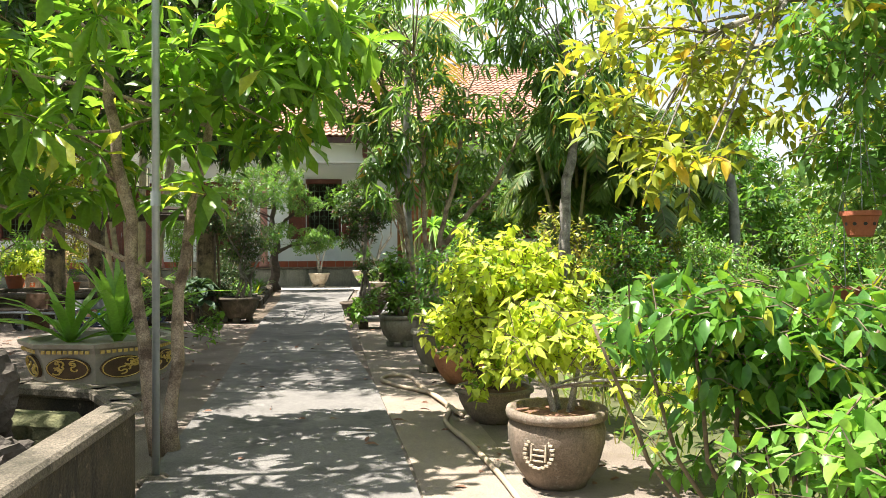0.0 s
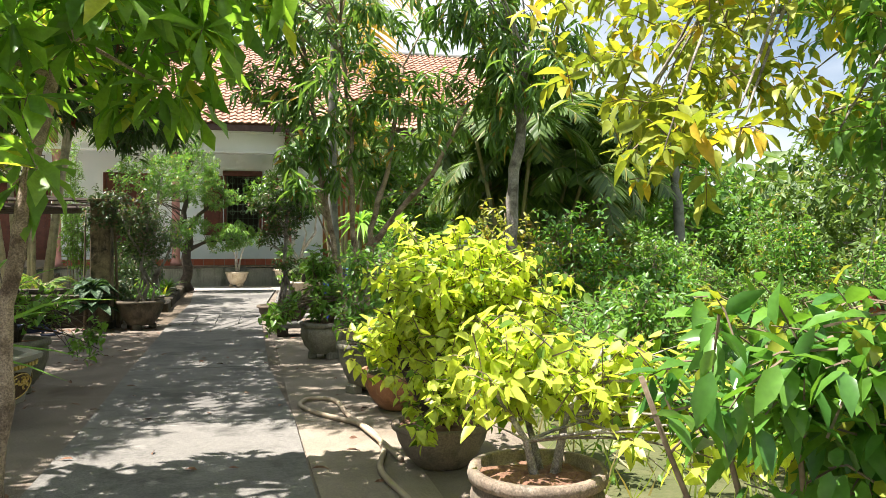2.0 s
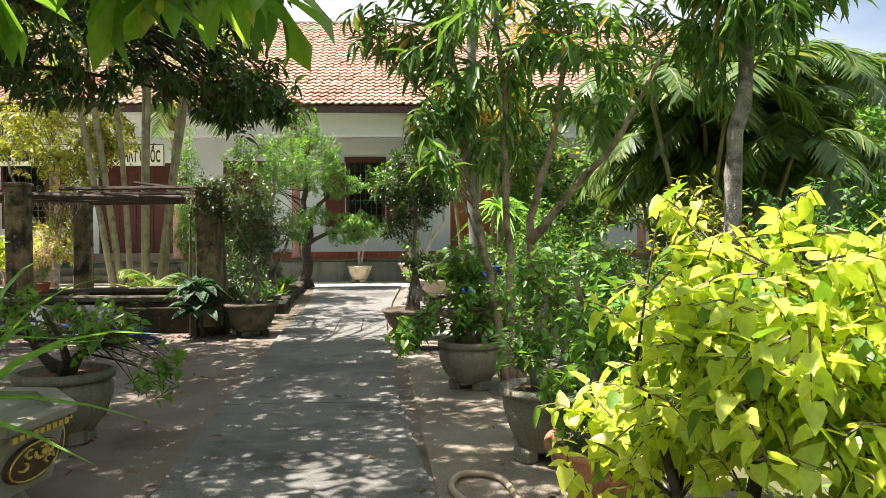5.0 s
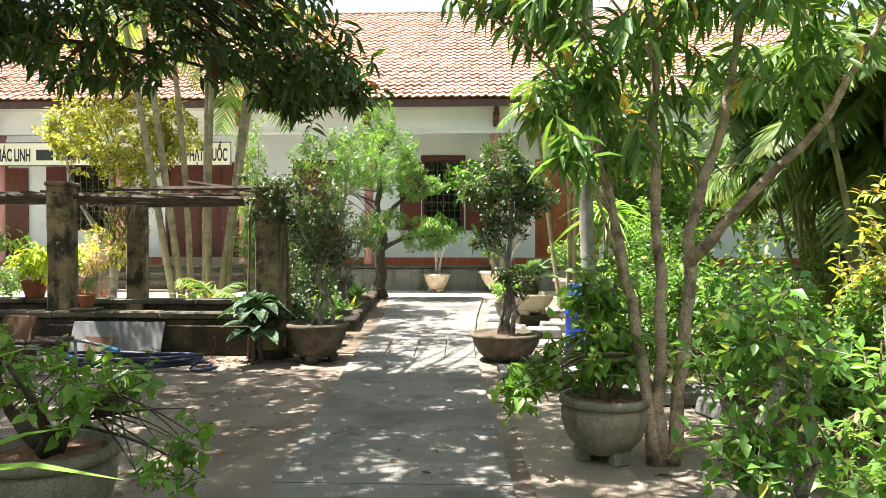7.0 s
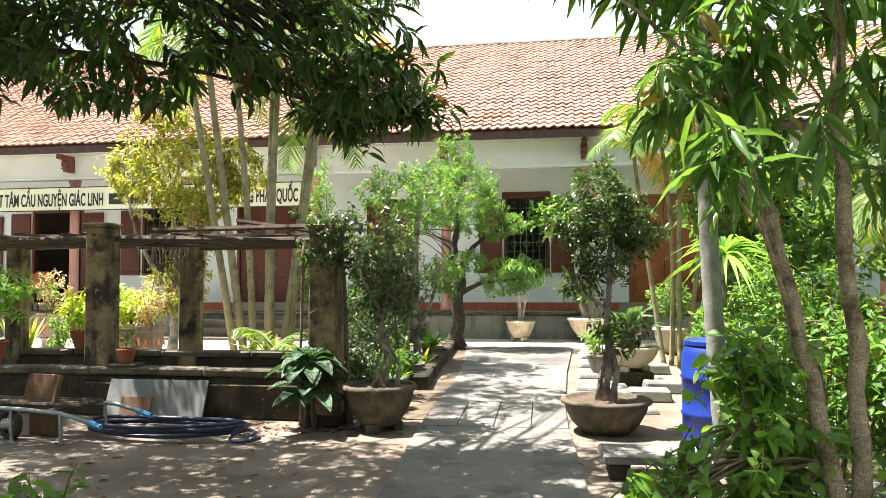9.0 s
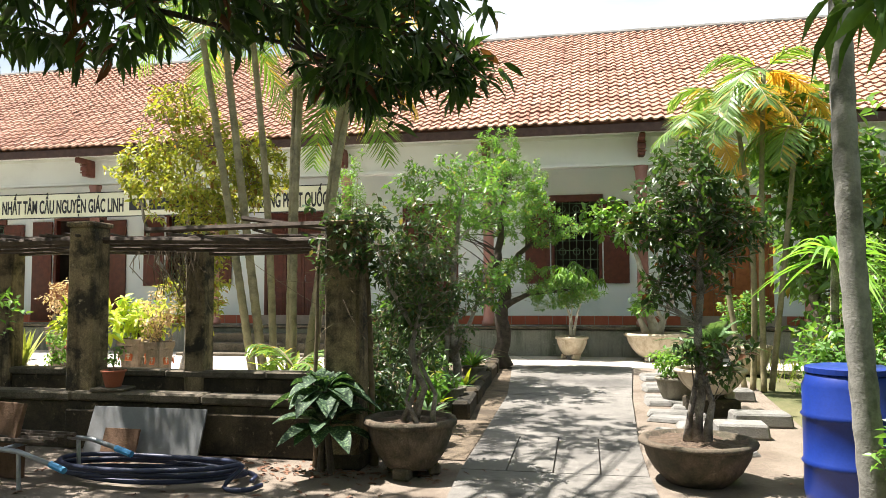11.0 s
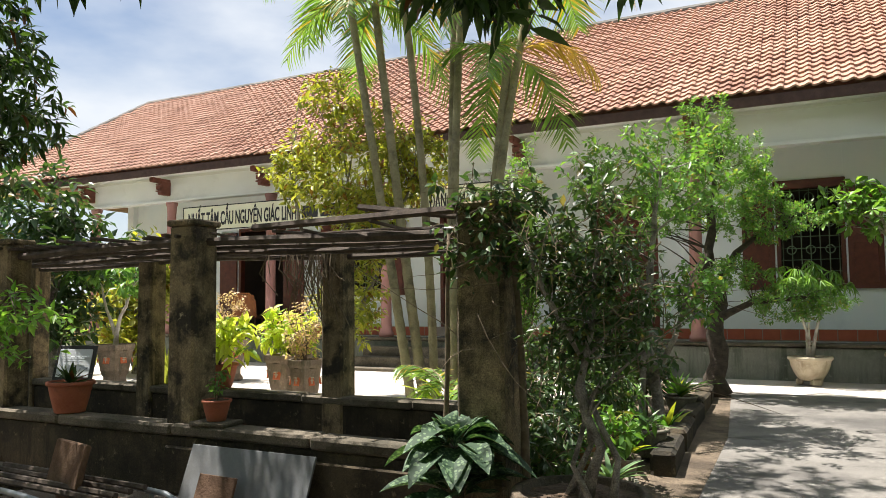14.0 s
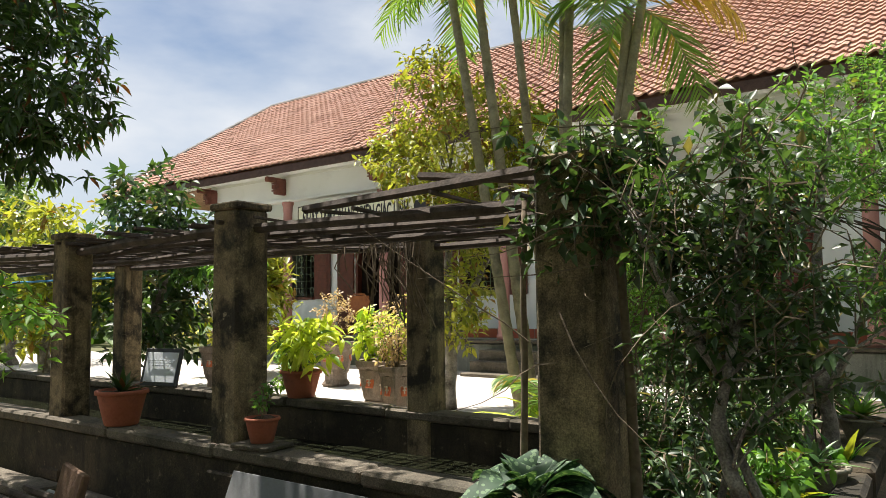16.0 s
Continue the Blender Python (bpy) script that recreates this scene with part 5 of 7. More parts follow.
for x, y, s in ((4.1, 13.4, 1.0), (5.3, 14.6, 1.1), (4.6, 16.2, 1.15), (6.3, 15.8, 1.1)):
    palm("areca_clump", "dense dark clump of slender areca palms", (x, y, 0), None, 0, 7, 1.25 * s, stems=[((x + rng.uniform(-0.5, 0.5), y + rng.uniform(-0.4, 0.4), 0), (x + rng.uniform(-1.0, 1.0), y + rng.uniform(-0.8, 0.8), rng.uniform(2.2, 3.6) * s), 0.03) for _ in range(13)], leaflets=26, lw=0.05, mat="lf_back")
palm("betel_palm", "single slender betel palm behind the shrubs", (7.7, 15.0, 0.0), (7.6, 15.0, 3.4), 0.10, 9, 1.3, bark="palmtrunk", rise=1.3, arch=0.7)
palm("betel_palm", "grey ringed palm trunk rising beside the blue drum", (1.14, 13.45, 0), (1.10, 13.45, 5.2), 0.068, 9, 1.9, bark="palmtrunk", dry=2)
palm("areca_palm", "clump of tall leaning areca canes by the court", (-4.9, 19.0, 0.1), None, 0, 5, 1.55, dry=1, rise=0.75, arch=1.15,
     stems=[((-5.42, 18.9, 0.1), (-6.45, 18.9, 6.0), 0.055), ((-5.3, 19.0, 0.1), (-6.1, 19.1, 5.6), 0.06), ((-5.2, 19.1, 0.1), (-5.7, 19.0, 6.4), 0.05), ((-4.92, 19.0, 0.1), (-4.78, 19.0, 6.6), 0.05), ((-4.82, 18.9, 0.1), (-4.62, 18.9, 6.2), 0.05), ((-4.68, 19.0, 0.1), (-4.1, 19.0, 4.5), 0.06), ((-4.6, 19.1, 0.1), (-3.8, 19.1, 5.5), 0.05)])
palm("areca_palm", "areca palm with yellow stems and arching fronds by the path", (1.6, 19.4, 0.12), None, 0, 6, 1.15, dry=2, rise=0.9, stems=[((1.5 + 0.12 * i, 19.4 + 0.1 * (i % 2), 0.12), (1.05 + 0.4 * i, 19.4, 3.7 + 0.4 * (i % 3)), 0.035) for i in range(4)])
drac = rosette("dracaena", "dracaena with long drooping striped leaves", "plant", (1.75, 16.2, 1.75), 44, 0.75, 0.06, "lf_strap", lift=(0.1, 1.4), sag=0.75, segs=7)
part("stem", Geo().tube([(-0.05, 0, -1.75), (-0.03, 0, -0.85), (0, 0, 0.03)], [0.05, 0.04, 0.035], 8), "greybark", drac, "bare grey stem")
tree("guava_tree", "airy shrub tree with olive-yellow leaves behind the pergola", "tree",
     [([(-6.88, 19.50, 0.13), (-6.83, 19.50, 0.80), (-6.94, 19.60, 1.86), (-6.88, 19.60, 3.26)], 0.09, 0.02), ([(-6.83, 19.50, 0.80), (-6.42, 19.60, 1.86), (-5.83, 19.70, 3.26)], 0.05, 0.015), ([(-6.88, 19.50, 1.15), (-7.59, 19.50, 2.32), (-7.94, 19.60, 3.49)], 0.05, 0.015)],
     [((-6.71, 19.60, 3.44), (1.15, 0.9, 0.9), 400), ((-6.59, 19.30, 1.51), (0.6, 0.5, 0.6), 110), ((-5.71, 19.70, 3.49), (0.6, 0.6, 0.6), 110), ((-7.12, 19.60, 4.55), (0.6, 0.6, 0.4), 80), ((-7.65, 19.5, 3.5), (0.7, 0.6, 0.6), 120), ((-6.3, 19.3, 2.4), (0.55, 0.5, 0.55), 90)],
     "blade", "lf_olive", 0.12, 0.42, k=8, twig=0.2, bark="greybark", droop=0.25, limbs=10)
tree("bonsai_tree", "clipped tree with a dark trunk and bright fine leaves in tiers", "tree",
     [([(-2.3, 21.3, 0.2), (-2.28, 21.3, 1.2), (-2.32, 21.3, 2.0), (-2.25, 21.3, 3.2)], 0.15, 0.03), ([(-2.3, 21.3, 1.6), (-2.0, 21.3, 2.1), (-1.4, 21.3, 2.6)], 0.06, 0.02), ([(-2.3, 21.3, 1.2), (-1.8, 21.2, 1.45), (-1.2, 21.2, 1.5)], 0.06, 0.02)],
     [((-2.25, 21.3, 3.05), (1.0, 0.85, 0.7), 470), ((-2.3, 21.3, 3.85), (0.45, 0.45, 0.5), 120), ((-1.5, 21.2, 2.55), (0.6, 0.5, 0.3), 130), ((-1.35, 21.2, 1.45), (0.65, 0.5, 0.24), 160), ((-2.95, 21.3, 2.6), (0.4, 0.4, 0.25), 60), ((-2.0, 21.1, 1.85), (0.5, 0.4, 0.2), 80)],
     "kite", "lf_mid", 0.06, 0.5, k=14, twig=0.14, bark="darkbark", droop=0.0, shift=(0.25, 0, 0), limbs=18, shell=0.6)
tree("slender_tree", "slender grey-trunked tree with sparse leaves in the bed", "tree",
     [([(-2.3, 18.6, 0.1), (-2.42, 18.6, 1.0), (-2.35, 18.6, 2.0), (-2.2, 18.5, 2.8)], 0.07, 0.02), ([(-2.4, 18.6, 0.6), (-2.1, 18.4, 1.1), (-1.9, 18.3, 1.7)], 0.04, 0.015), ([(-2.5, 18.6, 0.1), (-2.46, 18.55, 0.7), (-2.4, 18.6, 1.3)], 0.04, 0.03)],
     [((-2.3, 18.6, 2.85), (0.9, 1.0, 0.5), 190), ((-2.8, 18.5, 1.9), (0.5, 0.4, 0.35), 60), ((-1.9, 18.4, 1.6), (0.4, 0.4, 0.3), 60), ((-3.0, 18.3, 1.3), (0.5, 0.4, 0.4), 60)],
     "kite", "lf_mid", 0.09, 0.5, k=9, twig=0.2, bark="greybark", droop=0.2, limbs=14)
tree("creeper", "thick dark creeper covering the pergola post", "climber",
     [([(-2.5, 14.75, 0), (-2.52, 14.7, 0.9), (-2.55, 14.65, 1.9)], 0.03, 0.015), ([(-2.98, 14.62, 0), (-2.97, 14.6, 1.0), (-2.95, 14.6, 1.9)], 0.02, 0.012)],
     [((-2.72, 14.65, 1.92), (0.34, 0.32, 0.32), 80), ((-2.2, 14.65, 1.78), (0.46, 0.36, 0.42), 95), ((-2.6, 14.75, 2.12), (0.3, 0.26, 0.14), 34), ((-2.0, 14.6, 1.3), (0.35, 0.3, 0.3), 34)],
     "kite", "lf_bonsai", 0.085, 0.5, k=7, twig=0.2, bark="twig", droop=0.45, shift=(0.16, 0.0, 0), limbs=0)
tree("ficus_bonsai", "old twisted bonsai with fine leaves in a cement bowl", "bonsai",
     [([(-2.05, 14.6, 0.42), (-1.95, 14.55, 0.7), (-2.08, 14.6, 1.0), (-2.0, 14.6, 1.35), (-1.95, 14.6, 1.8)], 0.034, 0.012), ([(-1.9, 14.58, 0.42), (-1.86, 14.55, 0.65), (-2.02, 14.6, 0.95)], 0.022, 0.015), ([(-2.15, 14.62, 0.42), (-2.02, 14.6, 0.7), (-2.06, 14.6, 1.05)], 0.02, 0.014), ([(-2.0, 14.5, 0.42), (-2.1, 14.53, 0.6), (-2.04, 14.58, 0.85)], 0.018, 0.012), ([(-2.05, 14.6, 1.2), (-2.25, 14.6, 1.5), (-2.35, 14.55, 1.8)], 0.025, 0.01)],
     [((-1.98, 14.6, 1.7), (0.5, 0.4, 0.42), 85), ((-1.7, 14.6, 1.4), (0.32, 0.3, 0.3), 34), ((-2.0, 14.6, 1.2), (0.4, 0.3, 0.3), 24)],
     "kite", "lf_bonsai", 0.06, 0.42, k=10, twig=0.16, bark="greybark", droop=0.25, shift=(0.12, -0.1, 0), limbs=10, shell=0.3)
tree("bonsai_tree", "gnarled bonsai with glossy leaves in a wide bowl", "bonsai",
     [([(0.30, 14.8, 0.32), (0.36, 14.8, 0.7), (0.33, 14.82, 1.2), (0.38, 14.8, 1.9), (0.36, 14.8, 2.5)], 0.042, 0.016), ([(0.38, 14.78, 0.32), (0.42, 14.78, 0.6), (0.36, 14.8, 0.9)], 0.032, 0.02), ([(0.24, 14.8, 0.32), (0.26, 14.8, 0.55), (0.33, 14.8, 0.85)], 0.028, 0.018)],
     [((0.3, 14.8, 2.35), (0.42, 0.4, 0.36), 90), ((0.62, 14.85, 2.0), (0.36, 0.36, 0.26), 62), ((-0.02, 14.8, 2.0), (0.3, 0.3, 0.2), 40), ((0.4, 14.8, 1.75), (0.42, 0.35, 0.22), 44), ((0.1, 14.75, 1.5), (0.3, 0.28, 0.2), 26), ((0.45, 14.7, 1.0), (0.4, 0.3, 0.2), 22)],
     "kite", "lf_dark", 0.085, 0.45, k=10, twig=0.16, bark="greybark", droop=0.25, shift=(-0.03, -0.14, 0), limbs=18)
tree("frangipani_bonsai", "pale multi-stemmed bonsai in a broad cream bowl", "bonsai",
     [([(0.55, 22.9, 0.66), (0.5, 22.9, 1.3), (0.35, 22.9, 1.9), (0.1, 22.9, 2.6)], 0.10, 0.02), ([(0.6, 22.9, 0.66), (0.85, 22.9, 1.2), (1.2, 22.9, 1.7), (1.25, 22.9, 2.3)], 0.06, 0.018), ([(0.52, 22.9, 1.2), (0.7, 22.9, 1.8), (0.6, 22.9, 2.6)], 0.04, 0.015), ([(0.45, 22.85, 0.66), (0.3, 22.8, 1.0), (0.52, 22.85, 1.4)], 0.07, 0.03), ([(0.85, 22.9, 1.2), (0.95, 22.9, 1.7), (0.8, 22.9, 2.2)], 0.035, 0.012), ([(0.68, 22.95, 0.66), (0.75, 22.9, 0.9), (0.6, 22.9, 1.2)], 0.06, 0.03)],
     [((0.15, 22.9, 2.75), (0.65, 0.5, 0.35), 70), ((0.75, 22.9, 2.75), (0.55, 0.5, 0.35), 60), ((1.25, 22.9, 2.5), (0.4, 0.4, 0.3), 36), ((0.35, 22.7, 1.2), (0.3, 0.25, 0.15), 14), ((-0.4, 22.9, 2.9), (0.4, 0.4, 0.25), 30)],
     "obov", "lf_small", 0.17, 0.42, k=7, twig=0.12, bark="pale", droop=0.2, whorl=True, limbs=12)
tree("weeping_shrub", "small pale-stemmed shrub with hanging narrow leaves in a cream pot", "shrub",
     [([(-0.92, 23.0, 0.58), (-0.95, 23.0, 1.0), (-1.15, 23.0, 1.6)], 0.035, 0.012), ([(-0.9, 23.0, 0.58), (-0.8, 23.0, 1.1), (-0.6, 23.0, 1.65)], 0.03, 0.012), ([(-0.92, 23.0, 0.8), (-0.92, 23.0, 1.7)], 0.02, 0.01)],
     [((-0.9, 23.0, 1.78), (0.62, 0.5, 0.26), 60)],
     "blade", "lf_small", 0.24, 0.13, k=8, twig=0.1, bark="pale", droop=1.1, whorl=True, limbs=10)

tree("sapling", "thin sapling with small bright paired leaves by the handcart", "tree",
     [([(-5.75, 13.2, 0), (-5.7, 13.25, 0.7), (-5.5, 13.35, 1.3), (-5.2, 13.4, 1.55)], 0.02, 0.008)],
     [((-5.2, 13.4, 1.42), (0.42, 0.35, 0.26), 26), ((-5.6, 13.3, 1.15), (0.35, 0.3, 0.25), 16)],
     "kite", "lf_strap", 0.085, 0.5, k=12, twig=0.34, bark="twig", droop=0.3, limbs=8, flat=0.2)

# ---- plants: shrubs in the pots along the path ----
tree("lime_shrub", "dense shrub of bright lime-yellow leaves in a cement bowl", "shrub",
     [([(1.16, 5.95, 0.26), (1.12, 5.9, 0.6), (1.2, 5.9, 1.1)], 0.035, 0.012), ([(1.2, 5.95, 0.26), (1.35, 5.85, 0.6), (1.5, 5.8, 1.1)], 0.025, 0.01), ([(1.12, 5.98, 0.26), (0.95, 6.0, 0.6), (0.85, 6.1, 1.0)], 0.025, 0.01)],
     [((1.25, 5.85, 1.12), (0.6, 0.48, 0.36), 300), ((1.0, 6.2, 0.8), (0.42, 0.35, 0.3), 110), ((1.62, 5.65, 0.88), (0.36, 0.36, 0.3), 70), ((1.15, 5.55, 0.62), (0.45, 0.3, 0.25), 80)],
     "heart", "lf_lime", 0.072, 0.68, k=8, twig=0.18, bark="darkbark", droop=0.6, shift=(0.005, 0.2, -0.05), limbs=12, shell=0.25)
tree("lime_shrub", "sprawling lime-leaved shrub in a brown urn", "shrub",
     [([(1.22, 4.32, 0.46), (1.15, 4.3, 0.7), (0.98, 4.35, 0.98)], 0.022, 0.008), ([(1.26, 4.32, 0.46), (1.32, 4.3, 0.8), (1.5, 4.35, 1.05)], 0.022, 0.008), ([(1.24, 4.34, 0.46), (1.2, 4.5, 0.8), (1.1, 4.7, 1.1)], 0.018, 0.007)],
     [((1.15, 4.45, 0.98), (0.38, 0.36, 0.22), 80), ((1.6, 4.3, 0.92), (0.36, 0.32, 0.22), 70), ((1.85, 4.0, 0.8), (0.35, 0.4, 0.2), 60)],
     "heart", "lf_lime", 0.08, 0.62, k=7, twig=0.2, bark="greybark", droop=0.6, shift=(0.03, 0.3, -0.17), limbs=10, shell=0.25)
tree("bougainvillea", "leafy bougainvillea with pale green leaves in a terracotta bowl", "shrub",
     [([(1.1, 7.65, 0.27), (1.05, 7.6, 0.55), (1.0, 7.7, 0.9), (0.95, 7.7, 1.3)], 0.05, 0.012), ([(1.16, 7.6, 0.27), (1.2, 7.6, 0.55), (1.3, 7.6, 1.0)], 0.045, 0.012)],
     [((1.1, 7.6, 0.95), (0.36, 0.34, 0.34), 56), ((1.42, 7.6, 0.95), (0.42, 0.4, 0.34), 46), ((0.9, 7.6, 0.55), (0.18, 0.25, 0.15), 30)],
     "heart", "lf_small", 0.07, 0.62, k=9, twig=0.16, bark="greybark", droop=0.3, shift=(0.06, 0.11, -0.02), limbs=10, shell=0.3)
tree("potted_shrub", "dark twiggy bonsai shrub in a grey cement pot", "shrub",
     [([(0.98, 8.72, 0.42), (0.9, 8.7, 0.6), (1.0, 8.7, 0.9), (1.0, 8.75, 1.2)], 0.05, 0.012), ([(1.02, 8.7, 0.42), (1.12, 8.7, 0.62), (1.1, 8.7, 0.95)], 0.035, 0.012)],
     [((1.0, 8.75, 1.05), (0.4, 0.38, 0.34), 48), ((0.85, 8.6, 0.72), (0.25, 0.25, 0.16), 30)],
     "kite", "lf_mid", 0.075, 0.55, k=9, twig=0.18, bark="greybark", droop=0.3, shift=(-0.01, -0.22, 0), limbs=10, shell=0.3)
tree("potted_shrub", "bushy green shrub trailing from a grey cement pot", "shrub",
     [([(0.72, 11.0, 0.4), (0.66, 11.0, 0.7), (0.6, 11.0, 1.0)], 0.03, 0.01), ([(0.76, 11.0, 0.4), (0.9, 10.95, 0.7), (0.95, 11.0, 1.0)], 0.03, 0.01)],
     [((0.75, 11.0, 0.72), (0.45, 0.42, 0.26), 72), ((0.68, 11.05, 1.08), (0.36, 0.34, 0.24), 46), ((0.26, 10.85, 0.62), (0.26, 0.26, 0.16), 26), ((0.1, 10.75, 0.5), (0.14, 0.2, 0.12), 9)],
     "heart", "lf_small", 0.085, 0.66, k=7, twig=0.22, bark="twig", droop=0.5, shift=(0.02, -0.34, 0), limbs=10, shell=0.3)
tree("garden_shrub", "low green shrub beside the stone slab", "shrub",
     [([(1.35, 13.0, 0.0), (1.3, 13.0, 0.4), (1.25, 13.0, 0.7)], 0.025, 0.01), ([(1.4, 13.0, 0.0), (1.5, 13.0, 0.4), (1.55, 13.0, 0.7)], 0.025, 0.01)],
     [((1.4, 13.0, 0.5), (0.42, 0.4, 0.3), 120)],
     "kite", "lf_mid", 0.085, 0.5, k=9, twig=0.2, bark="twig", droop=0.35, limbs=16)
tree("bonsai_shrub", "bonsai with trailing leafy shoots in a round grey pot", "shrub",
     [([(-2.38, 9.15, 0.48), (-2.25, 9.1, 0.62), (-2.0, 9.05, 0.78)], 0.05, 0.012), ([(-2.4, 9.2, 0.48), (-2.6, 9.2, 0.66), (-2.7, 9.2, 0.95)], 0.045, 0.012), ([(-2.36, 9.1, 0.48), (-2.3, 8.95, 0.7), (-2.35, 8.8, 0.95)], 0.035, 0.01)],
     [((-2.1, 9.05, 0.82), (0.45, 0.4, 0.2), 40), ((-2.6, 9.15, 0.92), (0.4, 0.4, 0.22), 26), ((-1.72, 9.0, 0.58), (0.18, 0.25, 0.26), 14)],
     "heart", "lf_small", 0.07, 0.66, k=8, twig=0.18, bark="darkbark", droop=0.4, shift=(0.24, 0, -0.03), limbs=10, shell=0.3)
tree("glossy_shrub", "tall shrub with glossy dark green leaves and many thin stems", "shrub",
     [([(1.55 + 0.06 * i, 2.95 + 0.07 * (i % 3), 0), (1.5 + 0.12 * (i - 3), 2.95, 0.5), (1.4 + 0.2 * (i - 2.5), 2.9 + 0.05 * (i % 2), 1.05)], 0.012, 0.006) for i in range(7)],
     [((1.5, 2.9, 1.02), (0.55, 0.42, 0.26), 150), ((2.1, 3.2, 0.85), (0.6, 0.5, 0.4), 150), ((1.75, 2.9, 0.6), (0.5, 0.35, 0.3), 90), ((2.7, 3.6, 0.9), (0.6, 0.6, 0.4), 110)],
     "blade", "lf_gloss", 0.105, 0.44, k=8, twig=0.2, bark="twig", droop=0.5, shift=(0.12, 0.42, -0.04), limbs=10, shell=0.3, stem_sides=6)
tree("glossy_shrub", "shrub with paired light green leaves at the path edge", "shrub",
     [([(1.55 + 0.07 * i, 2.2, 0), (1.6 + 0.07 * i, 2.15, 0.4), (1.5 + 0.14 * i, 2.1, 0.75)], 0.010, 0.005) for i in range(4)],
     [((1.55, 2.15, 0.72), (0.42, 0.3, 0.24), 80), ((1.9, 2.3, 0.5), (0.4, 0.3, 0.25), 60)],
     "heart", "lf_strap", 0.075, 0.62, k=9, twig=0.24, bark="twig", droop=0.3, shift=(0.15, 0.5, -0.04), limbs=10, shell=0.3, stem_sides=6)
for x, y, h, mt, sz in ((3.4, 8.0, 0.9, "lf_mid", 0.09), (2.4, 7.2, 0.8, "lf_small", 0.07), (4.4, 9.6, 1.1, "lf_gloss", 0.1), (2.2, 12.2, 1.3, "lf_mid", 0.09), (5.6, 11.8, 1.4, "lf_small", 0.08), (3.4, 5.6, 0.6, "lf_small", 0.07), (1.9, 8.9, 0.7, "lf_mid", 0.08), (2.1, 10.7, 0.75, "lf_mid", 0.08), (1.7, 12.6, 1.2, "lf_mid", 0.09), (2.3, 14.6, 1.5, "lf_gloss", 0.1), (1.9, 16.2, 1.2, "lf_mid", 0.09), (2.7, 18.0, 1.8, "lf_small", 0.09), (7.0, 9.0, 1.2, "lf_mid", 0.09), (8.5, 12.5, 1.6, "lf_gloss", 0.1), (6.4, 6.6, 0.8, "lf_small", 0.08)):
    tree("garden_shrub", "leafy green garden shrub growing in the soil", "shrub",
         [([(x, y, 0), (x + rng.uniform(-0.1, 0.1), y, h * 0.5), (x + rng.uniform(-0.2, 0.2), y, h)], 0.02, 0.008), ([(x + 0.06, y, 0), (x + 0.25, y, h * 0.5), (x + 0.35, y, h * 0.9)], 0.016, 0.007)],
         [((x, y, h * 0.72), (0.55, 0.5, h * 0.42), int(75 + 45 * h)), ((x + 0.4, y + 0.2, h * 0.5), (0.45, 0.4, h * 0.35), 40)],
         "kite", mt, sz, 0.5, k=9, twig=0.2, bark="twig", droop=0.25, limbs=14, group="garden shrubs")

for i in range(34):
    x, y = rng.uniform(3.0, 13.0), rng.uniform(7.5, 20.0)
    h = rng.uniform(0.7, 1.9)
    mt, sz = (("lf_mid", 0.1), ("lf_back", 0.12), ("lf_gloss", 0.11), ("lf_small", 0.09), ("lf_olive", 0.1))[i % 5]
    tree("garden_shrub", "wild leafy shrub growing among the garden weeds", "shrub",
         [([(x, y, gz(y)), (x + rng.uniform(-0.2, 0.2), y, h * 0.5), (x + rng.uniform(-0.3, 0.3), y, h)], 0.02, 0.008)],
         [((x, y, h * 0.62), (0.65, 0.6, h * 0.45), int(70 + 50 * h)), ((x + 0.5, y - 0.2, h * 0.4), (0.5, 0.4, h * 0.3), 40)],
         ("kite", "blade")[i % 2], mt, sz, 0.42, k=8, twig=0.22, bark="twig", droop=0.3, limbs=8, group="garden shrubs", stem_sides=5)
tree("green_tree", "leafy green tree whose branches hang over the garden", "tree",
     [([(6.4, 5.6, 0), (6.2, 5.6, 1.5), (5.4, 5.6, 2.8), (4.2, 5.4, 3.4)], 0.12, 0.03)],
     [((4.6, 5.6, 2.9), (1.2, 1.0, 0.6), 130), ((3.4, 4.4, 3.4), (1.2, 1.0, 0.5), 110), ((5.2, 6.6, 2.4), (1.0, 1.0, 0.6), 90), ((3.6, 6.3, 3.9), (1.5, 1.1, 0.6), 230), ((2.95, 4.4, 2.5), (0.6, 0.5, 0.4), 70), ((3.3, 4.9, 1.9), (0.5, 0.5, 0.3), 40)],
     "blade", "lf_mid", 0.13, 0.4, k=8, twig=0.2, bark="greybark", droop=0.5, limbs=10)

# ---- plants: trees that close the view ----
def far_tree(x, y, h, r, n, mat="lf_back"):
    tree("background_tree", "leafy tree behind the garden", "tree",
         [([(x, y, 0), (x + rng.uniform(-0.3, 0.3), y, h * 0.4), (x + rng.uniform(-0.5, 0.5), y, h * 0.85)], 0.10 + 0.012 * h, 0.04)],
         [((x + rng.uniform(-0.6, 0.6) * r * 0.5, y + rng.uniform(-0.4, 0.4), h * q), (r * w, r * w, h * 0.24), int(n * w)) for q, w in ((0.42, 0.9), (0.68, 1.0), (0.9, 0.7))],
         "kite", mat, 0.24, 0.42, k=8, twig=0.35, bark="greybark", droop=0.35, limbs=8, group="background trees", stem_sides=6)


